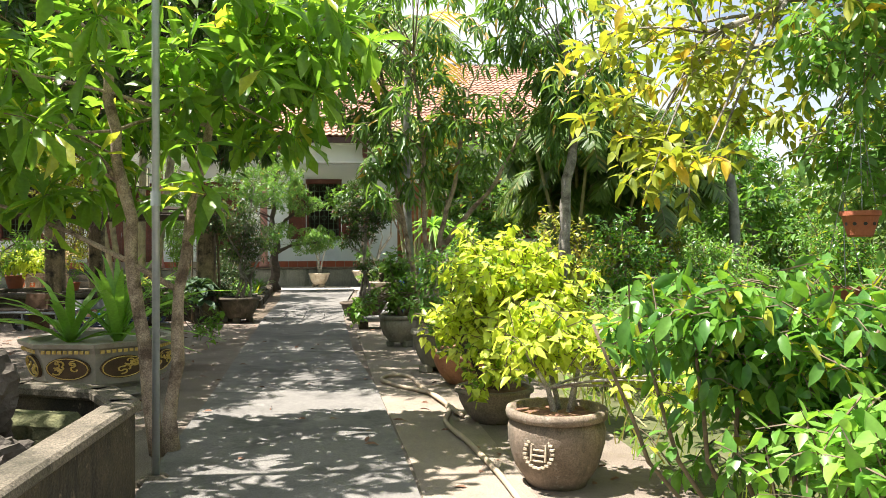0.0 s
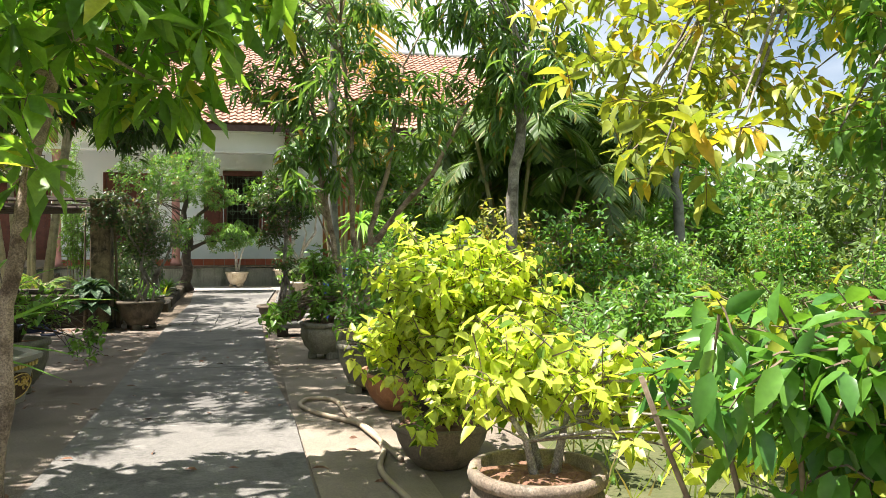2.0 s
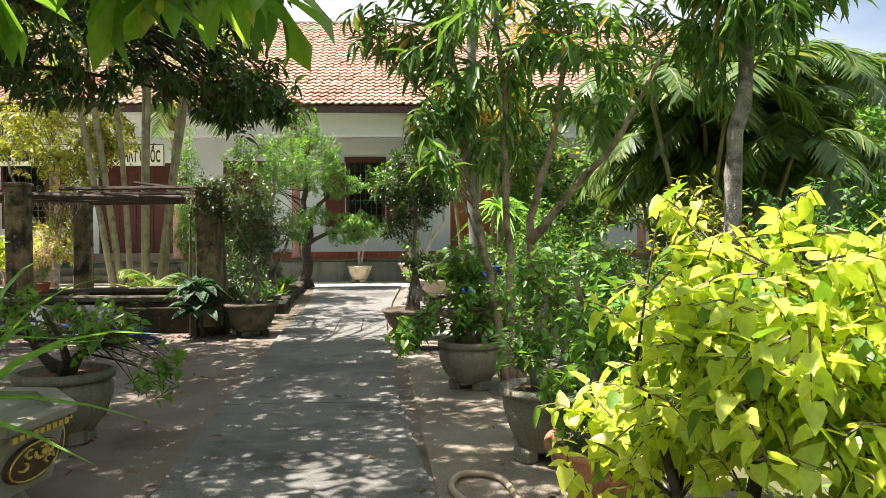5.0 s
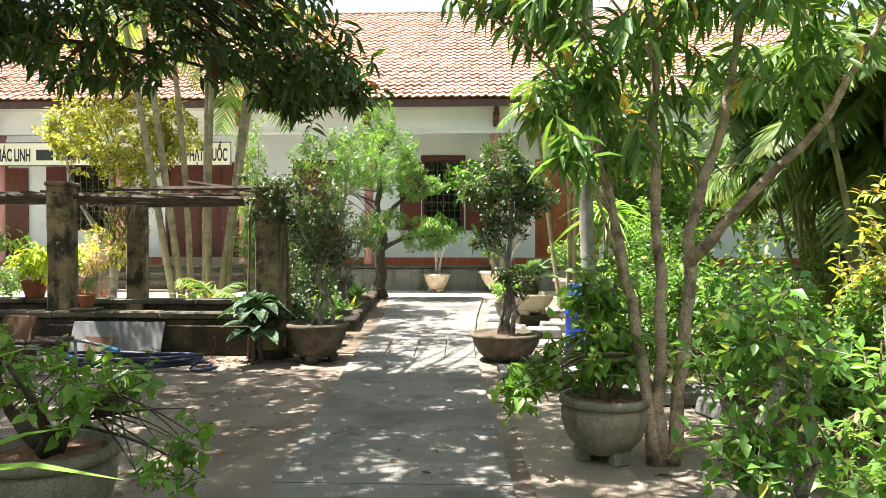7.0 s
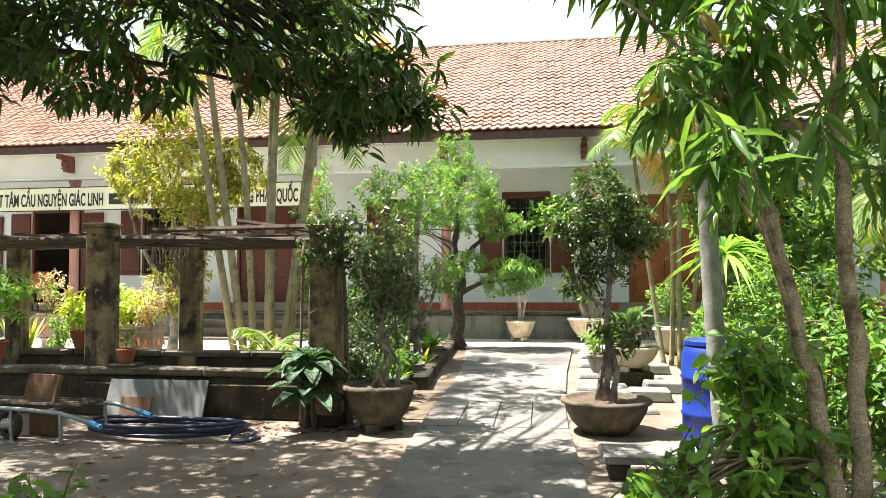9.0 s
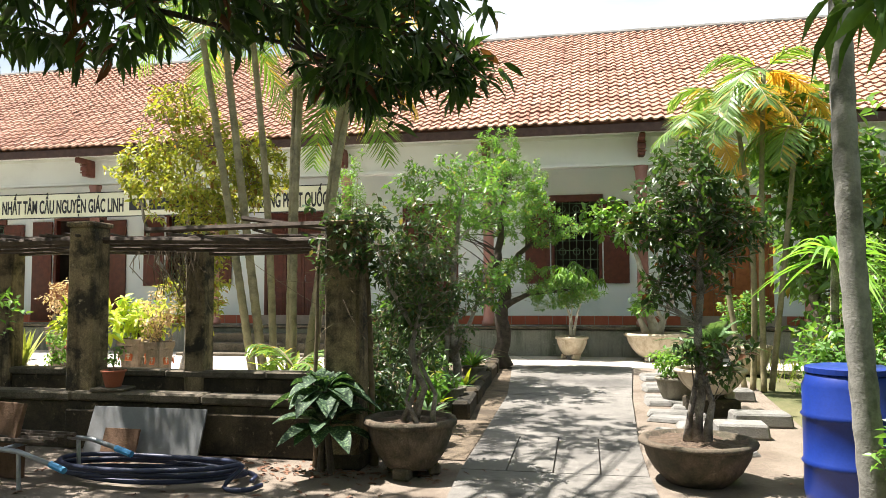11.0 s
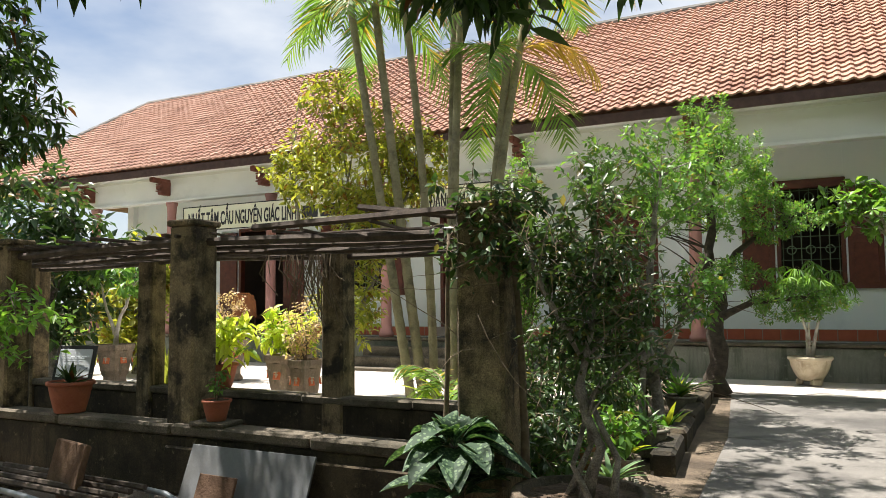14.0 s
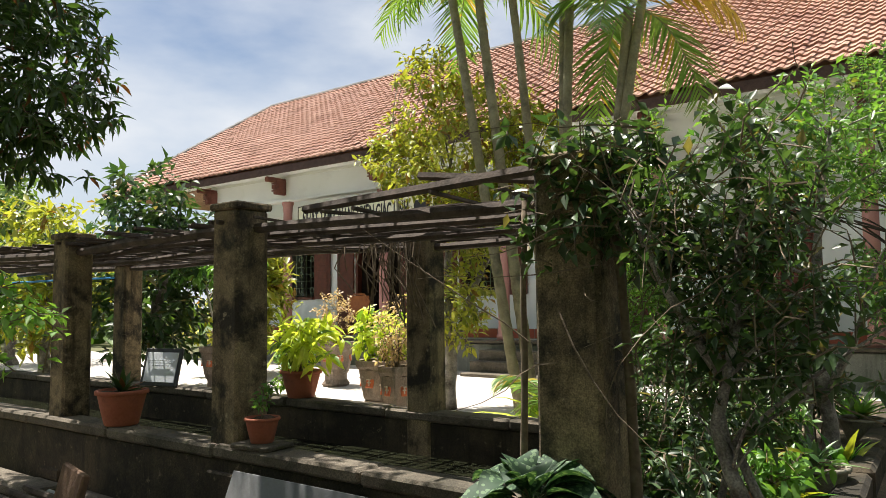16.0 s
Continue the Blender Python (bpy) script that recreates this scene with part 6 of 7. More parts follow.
# the last nine are added out of view, beside and behind the walk
for x, y, h, r, n, mt in ((6.5, 19.5, 4.8, 2.4, 190, "lf_back"), (9.5, 17.5, 3.6, 2.0, 170, "lf_mid"), (12.5, 15.0, 3.8, 2.2, 170, "lf_back"), (14.5, 11.0, 4.6, 2.4, 160, "lf_mid"), (11.0, 21.5, 4.4, 2.4, 190, "lf_back"), (3.0, 20.5, 4.0, 1.6, 190, "lf_mango"), (16.5, 19.0, 4.6, 2.6, 160, "lf_back"), (18.0, 13.5, 5.5, 3.0, 150, "lf_back"), (13.0, 7.0, 4.2, 2.2, 140, "lf_mid"), (19.0, 6.0, 6.0, 3.0, 120, "lf_back"), (13.0, 30.0, 5.5, 3.0, 170, "lf_back"), (22.0, 24.0, 6.0, 3.4, 150, "lf_back"),
                          (-12.6, 20.9, 2.6, 0.9, 90, "lf_olive"), (-12.5, 19.0, 3.4, 1.3, 120, "lf_bonsai"), (-15.5, 18.5, 3.2, 1.4, 120, "lf_olive"), (-16.5, 15.5, 3.4, 1.6, 130, "lf_back"), (-20.5, 20.0, 4.6, 2.0, 130, "lf_back"), (-22.0, 16.0, 5.0, 2.4, 120, "lf_back"), (-14.0, 12.0, 5.0, 2.4, 110, "lf_back"), (-11.0, 9.0, 5.0, 2.2, 110, "lf_back"), (-7.0, 6.5, 4.5, 1.8, 120, "lf_back"), (-6.6, 3.2, 4.2, 1.5, 120, "lf_mid"), (-5.2, 7.0, 4.0, 1.2, 130, "lf_mango"),
                          (7.5, 1.5, 5.0, 2.0, 90, "lf_back"), (3.5, -4.0, 5.0, 2.4, 90, "lf_back"), (-4.0, -4.5, 5.5, 2.6, 90, "lf_back"), (0.0, -8.0, 6.0, 3.0, 90, "lf_back")):
    far_tree(x, y, h, r, n, mt)

# grass and weeds in the garden
lv = Leaves()
n = 15000
P = np.stack([rng.uniform(1.6, 16, n), rng.uniform(1.0, 22, n), np.zeros(n)], 1)
P = P[P[:, 0] > 1.7 + 0.02 * P[:, 1]]
P[:, 2] = np.where(P[:, 1] < 14.5, 0.0, np.minimum(0.2, (P[:, 1] - 14.5) * 0.025)) - 0.02
clump = 0.5 + 0.5 * np.sin(P[:, 0] * 2.1) * np.sin(P[:, 1] * 1.7)
lv.add("strip", P, unit(rng.normal(0, 0.45, P.shape) + [0, 0, 1]), rng.normal(size=P.shape), (0.12 + 0.3 * rng.random(len(P))) * (0.5 + clump), 0.012)
gr = new("grass", lv.mesh("grass", M["lf_grass"]))
tagged(gr, "long yellow-green grass growing in the garden", "grass", "", "stuff")
lv = Leaves()
n = 9000
P = np.stack([rng.uniform(1.7, 12, n), rng.uniform(2, 20, n), rng.random(n) ** 1.5 * 0.4], 1)
P = P[(np.sin(P[:, 0] * 3.1) * np.sin(P[:, 1] * 2.3) > -0.35) & (P[:, 0] > 1.75 + 0.02 * P[:, 1])]
lv.add("kite", P, unit(rng.normal(0, 1, P.shape) + [0, 0, 0.4]), unit(rng.normal(0, 0.4, P.shape) + [0, 0, 1]), 0.07 * rng.uniform(0.6, 1.3, len(P)), 0.035)
tagged(new("weeds", lv.mesh("weeds", M["lf_small"])), "low leafy weeds covering the garden soil", "weeds", "", "stuff")

# far woods that close the horizon
lv = Leaves()
n = 16000
az = rng.uniform(0, 2 * math.pi, n)
rr = rng.uniform(30, 46, n)
top = 4.6 + 2.0 * np.sin(az * 7) + 1.5 * np.sin(az * 17 + 1) + 0.8 * np.sin(az * 41)
P = np.stack([rr * np.cos(az) - 2, rr * np.sin(az) + 8, rng.random(n) ** 0.8 * top], 1)
P = P[~((P[:, 0] > -24) & (P[:, 0] < 12) & (P[:, 1] > 20) & (P[:, 1] < 36))]
lv.add("kite", P, unit(rng.normal(size=P.shape)), unit(rng.normal(0, 0.6, P.shape) + [0, 0, 1]), rng.uniform(0.7, 1.5, len(P)), 0.7)
tagged(new("woods", lv.mesh("woods", M["lf_back"])), "distant green trees behind the garden", "woods", "", "stuff")


# ---- things by the path ----


planter = holder("octagonal_planter", "grey ceramic octagonal planter with gold relief panels on a stand", "planter", (-2.18, 7.72, 0), 13)
planter.scale = (1.03, 1.03, 0.76)
part("stand", Geo().lathe([(0.42, 0), (0.46, 0.05), (0.41, 0.09), (0.41, 0.13), (0.47, 0.18)], 8), "ceramic", planter)
part("body", Geo().lathe([(0.46, 0.18), (0.54, 0.22), (0.60, 0.58), (0.62, 0.64), (0.54, 0.64), (0.52, 0.5)], 8), "ceramic", planter)
part("rim", Geo().lathe([(0.61, 0.635), (0.655, 0.64), (0.665, 0.69), (0.61, 0.70), (0.56, 0.69), (0.55, 0.62)], 8), "ceramic", planter, "ceramic rim edged in gold")
part("soil", Geo().lathe([(0.50, 0.55), (0.55, 0.60), (0.3, 0.615), (0.02, 0.62)], 16), "soil", planter)
for i in range(8):
    a = math.radians(45 * i + 22.5)
    m = pose(0.525 * math.cos(a), 0.525 * math.sin(a), 0.41, 0, 0, math.degrees(a) - 90)
    sub = part("relief_panel", Geo().add([m @ Vector((0.185 * math.cos(s), -0.012 * 0 + 0.006 + 0.075 * math.sin(s) * 0.27, 0.13 * math.sin(s))) for s in np.linspace(0, 2 * math.pi, 20, endpoint=False)] + [m @ Vector((0.185 * math.cos(s), 0.03 + 0.075 * math.sin(s) * 0.27, 0.13 * math.sin(s))) for s in np.linspace(0, 2 * math.pi, 20, endpoint=False)],
               [tuple(range(20, 40))] + [(k, (k + 1) % 20, 20 + (k + 1) % 20, 20 + k) for k in range(20)]), "reliefdark", planter, "dark oval panel with gold scrolls")
    sc = Geo()
    for q in range(9):
        cx, cz = rng.uniform(-0.115, 0.115), rng.uniform(-0.07, 0.07)
        pts = [m @ Vector((cx + (0.012 + 0.012 * s) * math.cos(s * 1.6 + q), 0.036 + 0.16 * cz, cz + (0.010 + 0.010 * s) * math.sin(s * 1.6 + q))) for s in np.linspace(0, 2.6, 9)]
        sc.tube(pts, 0.008, 5)
    sc.tube([m @ Vector((0.172 * math.cos(s), 0.033 + 0.16 * 0.118 * math.sin(s), 0.118 * math.sin(s))) for s in np.linspace(0, 2 * math.pi, 21)], 0.006, 4)
    part("gold_scroll", sc, "gold", sub)
    fr = Geo()
    m2 = pose(0.585 * math.cos(a), 0.585 * math.sin(a), 0.60, 0, 0, math.degrees(a) - 90)
    for q in range(9):
        fr.add([m2 @ Vector(p) for p in ((-0.20 + 0.046 * q, 0.012, -0.018), (-0.17 + 0.046 * q, 0.012, -0.018), (-0.17 + 0.046 * q, 0.012, 0.018), (-0.20 + 0.046 * q, 0.012, 0.018), (-0.20 + 0.046 * q, 0.0, -0.018), (-0.17 + 0.046 * q, 0.0, -0.018), (-0.17 + 0.046 * q, 0.0, 0.018), (-0.20 + 0.046 * q, 0.0, 0.018))], [(0, 1, 2, 3), (0, 4, 5, 1), (1, 5, 6, 2), (2, 6, 7, 3), (3, 7, 4, 0)])
    part("gold_fret", fr, "gold", planter, "gold key-pattern band")
rosette("spider_lily", "spider lily with long arching strap leaves in the octagonal planter", "plant", (-2.0, 7.6, 0.46), 26, 1.3, 0.08, "lf_strap", lift=(0.8, 1.5), sag=0.42, pieces=True)
rosette("spider_lily", "spider lily with broad arching leaves in the octagonal planter", "plant", (-2.43, 7.65, 0.46), 20, 1.15, 0.08, "lf_strap", lift=(0.4, 1.3), sag=0.45, pieces=True)

# rockery basin
basin = holder("rockery_basin", "weathered cement rockery basin with stained walls", "basin", (0.15, 0.1, 0))
loop = [(-1.12, 4.15), (-1.32, 4.5), (-1.8, 4.72), (-2.5, 4.72), (-3.2, 4.0), (-3.2, 1.2), (-2.5, 0.7), (-1.4, 0.8), (-1.15, 1.3)]
for (xa, ya), (xb, yb) in zip(loop, loop[1:] + loop[:1]):
    d = Vector((xb - xa, yb - ya, 0))
    rz = math.degrees(math.atan2(d.y, d.x))
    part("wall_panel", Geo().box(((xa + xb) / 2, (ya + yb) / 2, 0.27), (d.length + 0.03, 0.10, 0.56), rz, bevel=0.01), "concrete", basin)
    part("coping", Geo().box(((xa + xb) / 2, (ya + yb) / 2, 0.565), (d.length + 0.06, 0.15, 0.06), rz, bevel=0.015), "cap", basin, "pale worn coping")
part("bed", Geo().box((-2.2, 2.6, 0.1), (1.9, 3.3, 0.2)), "soil", basin)
part("moss_mat", Geo().box((-1.68, 4.46, 0.34), (0.62, 0.18, 0.30), -18, bevel=0.05), "moss", basin, "mossy gravel strip")


def rock(name, label, c, r, seed, mat="rock", cat="rock"):
    bm = bmesh.new()
    bmesh.ops.create_icosphere(bm, subdivisions=5, radius=1.0)
    for v in bm.verts:
        n = noise.fractal(v.co * 1.6 + Vector((seed * 7.3, seed, 0)), 1.0, 2.0, 4)
        crag = abs(noise.fractal(v.co * 3.1 + Vector((seed * 3.1, 0, seed)), 0.8, 2.2, 5))
        v.co *= 1.1 + 0.55 * n - 0.42 * crag
        v.co = Vector((v.co.x * r[0], v.co.y * r[1], v.co.z * r[2]))
    me = bpy.data.meshes.new(name)
    bm.to_mesh(me)
    bm.free()
    me.materials.append(M[mat])
    ob = new(name, me)
    ob.location = c
    return tagged(ob, label, cat)


rock("rockery_stone", "jagged dark rockery stone standing in the basin", (-1.70, 4.2, 0.5), (0.2, 0.2, 0.46), 1)
rock("rockery_stone", "low dark rockery stone in the basin", (-1.50, 3.85, 0.32), (0.3, 0.3, 0.2), 2)
rock("rockery_stone", "rounded dark rockery stone in the basin", (-2.25, 3.1, 0.5), (0.4, 0.4, 0.45), 3)
for i in range(3):
    dw = Geo()
    x, y = -1.45 - 0.2 * i, 3.4 + 0.1 * i
    dw.tube([(x - 0.5, y - 0.5, 0.72 + 0.05 * i), (x - 0.25, y - 0.1, 0.66), (x, y + 0.05, 0.55), (x + 0.25, y + 0.1, 0.44)], [0.03, 0.04, 0.035, 0.015], 7)
    tagged(part("driftwood", dw, "darkbark"), "bare twisted piece of driftwood on the rockery", "driftwood")

pipe = holder("pipe_post", "galvanised steel pipe standing upright by the tree", "pole", (-0.99, 4.9, 0))
part("pipe", Geo().tube([(0, 0, 0), (0.01, 0, 2.6), (0.02, 0, 5.6)], 0.021, 12), "pipe", pipe).data.shade_smooth()
part("collar", Geo().tube([(0.006, 0, 1.55), (0.006, 0, 1.63)], 0.027, 12), "pipe", pipe)
part("base", Geo().lathe([(0.10, 0), (0.10, 0.02), (0.05, 0.05)], 14), "cap", pipe)


def hose(label, pts, r, mat, smooth_n=8):
    """A hose through the points, laid in a smooth curve."""
    P = [Vector(p) for p in pts]
    out = []
    for i in range(len(P) - 1):
        a, b, c, d = P[max(i - 1, 0)], P[i], P[i + 1], P[min(i + 2, len(P) - 1)]
        for k in range(smooth_n):
            s = k / smooth_n
            out.append(0.5 * ((2 * b) + (c - a) * s + (2 * a - 5 * b + 4 * c - d) * s * s + (3 * b - a - 3 * c + d) * s ** 3))
    out.append(P[-1])
    ob = part("garden_hose", Geo().tube(out, r, 8), mat)
    ob.data.shade_smooth()
    return tagged(ob, label, "hose")


hose("dusty tan garden hose looped on the concrete strip", [(0.95, 3.6, 0.03), (0.93, 4.6, 0.03), (0.86, 5.4, 0.03), (0.78, 6.0, 0.03), (0.86, 6.5, 0.03), (0.80, 7.1, 0.03), (0.52, 7.55, 0.03), (0.38, 7.9, 0.03), (0.46, 8.15, 0.03), (0.66, 8.05, 0.03), (0.72, 7.5, 0.03), (0.84, 6.7, 0.045), (0.93, 6.2, 0.03)], 0.018, "tanhose")
coil = []
for i in range(60):
    a = i * 0.42
    r = 0.62 + 0.10 * math.sin(i * 0.37)
    coil.append((-3.85 + r * 1.25 * math.cos(a), 13.95 + r * 0.45 * math.sin(a), 0.03 + 0.0022 * i + 0.01 * math.sin(i)))
coil += [(-3.2, 13.75, 0.03), (-3.0, 13.7, 0.03), (-2.95, 13.85, 0.03)]
hose("dark blue garden hose lying in a loose coil", coil, 0.019, "hose", 4)

slab = holder("stone_bench", "low flat stone slab on two blocks beside the path", "bench", (0.52, 13.05, 0))
part("seat_slab", Geo().box((0, 0, 0.16), (0.78, 0.42, 0.07), 2, bevel=0.012), "stone", slab)
for s in (-1, 1):
    part("block", Geo().box((0.26 * s, 0, 0.06), (0.16, 0.34, 0.13), bevel=0.015), "concrete", slab)

drum = holder("plastic_drum", "blue plastic storage drum standing by the palm", "drum", (1.22, 14.15, 0))
part("body", Geo().lathe([(0.25, 0), (0.29, 0.02), (0.30, 0.1), (0.30, 0.28), (0.315, 0.30), (0.30, 0.32), (0.30, 0.60), (0.315, 0.62), (0.30, 0.64), (0.30, 0.82), (0.27, 0.9), (0.26, 0.91)], 32), "blueplastic", drum).data.shade_smooth()
part("lid", Geo().lathe([(0.27, 0.905), (0.28, 0.91), (0.28, 0.945), (0.25, 0.955), (0.05, 0.95)], 32), "blueplastic", drum)

# hanging pots under the yellow-leaved tree
for x, y, z, r, h, lab in ((3.06, 4.62, 1.36, 0.105, 0.15, "terracotta hanging pot on thin wires"), (3.12, 4.86, 0.97, 0.13, 0.085, "shallow terracotta hanging bowl on thin wires")):
    hp = holder("hanging_pot", lab, "hanging pot", (x, y, z))
    part("bowl", Geo().lathe([(r * 0.6, 0), (r * 0.66, 0.01), (r * 0.95, h * 0.8), (r * 1.06, h * 0.82), (r * 1.06, h), (r * 0.95, h), (r * 0.9, h * 0.85)], 26), "redclay", hp)
    part("soil", Geo().lathe([(r * 0.9, h * 0.8), (r * 0.5, h * 0.92), (0.01, h * 0.94)], 16), "soil", hp)
    for k in range(10):
        a = 0.628 * k
        part("drain_hole", Geo().tube([(r * 0.83 * math.cos(a), r * 0.83 * math.sin(a), h * 0.5), (r * 0.87 * math.cos(a), r * 0.87 * math.sin(a), h * 0.5)], r * 0.1, 8), "rubber", hp)
    for k in range(3):
        a = 2.09 * k
        part("wire", Geo().tube([(r * math.cos(a), r * math.sin(a), h), (0, 0, h + 0.6), (0.0, 0, 2.75 - z)], 0.003, 4), "steel", hp)
    rosette("orchid", "small strap-leaved orchid in a hanging pot", "plant", (x, y, z + h * 0.9), 12, 0.2, 0.026, "lf_mid", lift=(0.4, 1.4), sag=0.3)

# ---- things by the pond ----
board = holder("grey_board", "grey sheet of board leaning on the pond wall", "board", (-4.48, 14.70, 0.0), -0.9)
part("sheet", Geo().box((0, 0.0, 0.21), (1.15, 0.02, 0.46), tilt=-22, bevel=0.003), "sheet", board)
plate = part("rusty_plate", Geo().box((-4.64, 14.57, 0.13), (0.36, 0.02, 0.28), -3, tilt=-20, bevel=0.004), "rust")
tagged(plate, "small rusty plate leaning on the grey board", "plate")
pan = part("rust_panel", Geo().box((-5.15, 13.80, 0.46), (0.44, 0.04, 0.28), -14, tilt=-14, bevel=0.01).box((-5.15, 13.84, 0.16), (0.34, 0.09, 0.32), -14, bevel=0.01), "rust")
tagged(pan, "rusty red-brown iron panel standing on edge", "panel")
cart = holder("handcart", "steel tube handcart lying with blue grips and a black wheel", "handcart", (0, 0, 0))
part("rail", Geo().tube([(-6.0, 13.65, 0.30), (-5.2, 13.55, 0.30), (-4.75, 13.5, 0.28), (-4.35, 13.42, 0.2)], 0.02, 8), "steel", cart).data.shade_smooth()
part("rail", Geo().tube([(-6.0, 14.1, 0.30), (-5.0, 14.02, 0.31), (-4.5, 14.0, 0.29), (-4.15, 13.93, 0.22)], 0.02, 8), "steel", cart).data.shade_smooth()
part("grip", Geo().tube([(-4.42, 13.435, 0.215), (-4.28, 13.405, 0.18)], 0.026, 8), "bluegrip", cart)
part("grip", Geo().tube([(-4.24, 13.95, 0.235), (-4.08, 13.915, 0.20)], 0.026, 8), "bluegrip", cart)
for x, y in ((-4.75, 13.5), (-4.62, 14.0), (-5.3, 13.56)):
    part("leg", Geo().tube([(x, y, 0.28), (x + 0.02, y - 0.01, 0.0)], 0.017, 8), "steel", cart)
part("cross_tube", Geo().tube([(-4.9, 13.52, 0.29), (-4.85, 13.75, 0.31), (-4.8, 14.01, 0.3)], 0.018, 8), "steel", cart)
wh = part("wheel", Geo().tube([(-5.35, 13.62 + 0.13 * math.cos(a), 0.15 + 0.13 * math.sin(a)) for a in np.linspace(0, 2 * math.pi, 19)], 0.035, 8, False), "rubber", cart, "black rubber wheel")
wh.matrix_basis = pose(-5.35, 13.62, 0, 0, 0, 70) @ pose(5.35, -13.62, 0)
part("hub", Geo().tube([(-5.42, 13.60, 0.15), (-5.28, 13.64, 0.15)], 0.05, 10), "steel", cart)
for i in range(4):
    part("stick", Geo().tube([(-6.1, 13.7 + 0.1 * i, 0.335), (-4.6, 13.6 + 0.11 * i, 0.335)], 0.02, 6), "stick", cart)
tagged(part("blue_tarpaulin", Geo().box((-13.2, 17.6, 1.92), (2.0, 1.5, 0.03), 3, bevel=0.01, tilt=4), "bluegrip"), "faded blue tarpaulin roof beyond the pergola", "tarpaulin")

pot("red-brown clay pot with a dark succulent on the pond wall", -6.72, 14.99, 0.545, 0.20, 0.27, "redclay", "plain")
rosette("succulent", "dark spiky succulent in a clay pot", "plant", (-6.72, 14.99, 0.78), 22, 0.22, 0.05, "lf_dark", lift=(0.3, 1.4), sag=0.1)
tagged(part("saucer_slab", Geo().box((-4.98, 14.95, 0.565), (0.34, 0.24, 0.035), 5, bevel=0.01), "cap"), "flat stone under a small pot", "stone")
pot("small red clay pot on the pond wall", -4.98, 14.95, 0.583, 0.115, 0.16, "redclay", "plain")
tree("seedling", "small leafy seedling in a clay pot", "plant", [([(-4.98, 14.95, 0.72), (-4.97, 14.95, 0.95)], 0.006, 0.003)], [((-4.98, 14.95, 0.86), (0.11, 0.11, 0.1), 12)], "kite", "lf_mid", 0.05, 0.5, k=6, twig=0.06, limbs=4)
pot("red-brown clay pot with a bright leafy plant on the rear wall", -6.85, 16.98, 0.545, 0.21, 0.27, "redclay", "plain")
tree("bright_potted_plant", "bright yellow-green broad-leaved plant in a clay pot", "plant", [([(-6.85, 16.98, 0.78), (-6.85, 16.98, 1.1)], 0.015, 0.008)], [((-6.8, 17.0, 1.12), (0.36, 0.32, 0.22), 44)], "blade", "lf_lime", 0.2, 0.34, k=6, twig=0.1, droop=0.25, limbs=6)
pot("pale bowl pot on the court behind the pond", -7.55, 17.5, 0.1, 0.25, 0.36, "cream", "bowl")
tree("fine_leaved_plant", "upright fine-leaved plant in a pale bowl", "plant", [([(-7.55, 17.5, 0.42), (-7.55, 17.5, 0.9)], 0.012, 0.006)], [((-7.55, 17.5, 0.85), (0.25, 0.25, 0.32), 60)], "kite", "lf_small", 0.07, 0.45, k=9, twig=0.1, limbs=8)
card = holder("framed_card", "white card in a black frame propped on the rear wall", "frame", (-9.1, 16.85, 0.545), 12)
part("frame_rim", Geo().box((0, 0, 0.22), (0.58, 0.025, 0.44), tilt=-14, bevel=0.006), "blackframe", card)
part("card_face", Geo().box((0, -0.016, 0.22), (0.48, 0.012, 0.35), tilt=-14, bevel=0.002), "paper", card)
for k in range(3):
    part("printed_line", Geo().box((0, -0.025, 0.30 - 0.03 * k), (0.42 - 0.07 * k, 0.004, 0.008), tilt=-14, bevel=0.001).box((0.2 - 0.035 * k, -0.023, 0.2), (0.008, 0.004, 0.2 - 0.04 * k), tilt=-14, bevel=0.001), "pipe", card)


def square_planter(x, y, z, s, label):
    p = holder("ceramic_planter", label, "planter", (x, y, z), rng.uniform(-20, 20), "ceramic planters in the court")
    part("stand", Geo().lathe([(s * 0.62, 0), (s * 0.7, 0.05), (s * 0.55, 0.12), (s * 0.55, 0.2), (s * 0.68, 0.26)], 6), "brownclay", p)
    part("body", Geo().lathe([(s * 0.62, 0.26), (s * 0.7, 0.3), (s * 0.86, 0.62), (s * 0.95, 0.66), (s * 0.97, 0.72), (s * 0.8, 0.72), (s * 0.78, 0.6)], 6), "brownclay", p)
    part("soil", Geo().lathe([(s * 0.8, 0.62), (s * 0.4, 0.68), (0.02, 0.69)], 12), "soil", p)
    for i in range(6):
        a = math.radians(60 * i + 30)
        m = pose(s * 0.70 * math.cos(a), s * 0.70 * math.sin(a), 0.48, 0, 0, math.degrees(a) + 90)
        g = Geo()
        g.box((0, 0, 0), (s * 0.3, 0.02, 0.13), bevel=0.006, tilt=-16)
        for v in range(len(g.v)):
            g.v[v] = tuple(m @ Vector(g.v[v]))
        mk_ = part("mark", g, "redmark", p, "orange square mark")
        g = Geo()
        g.box((0, -0.018, 0), (s * 0.16, 0.012, 0.014), bevel=0.002).box((0, -0.03, 0.035), (s * 0.16, 0.012, 0.014), bevel=0.002).box((0, -0.006, -0.035), (s * 0.16, 0.012, 0.014), bevel=0.002).box((0, -0.018, 0), (0.014, 0.012, 0.08), bevel=0.002)
        for v in range(len(g.v)):
            g.v[v] = tuple(m @ Vector(g.v[v]))
        part("character", g, "cream", mk_)
    return p


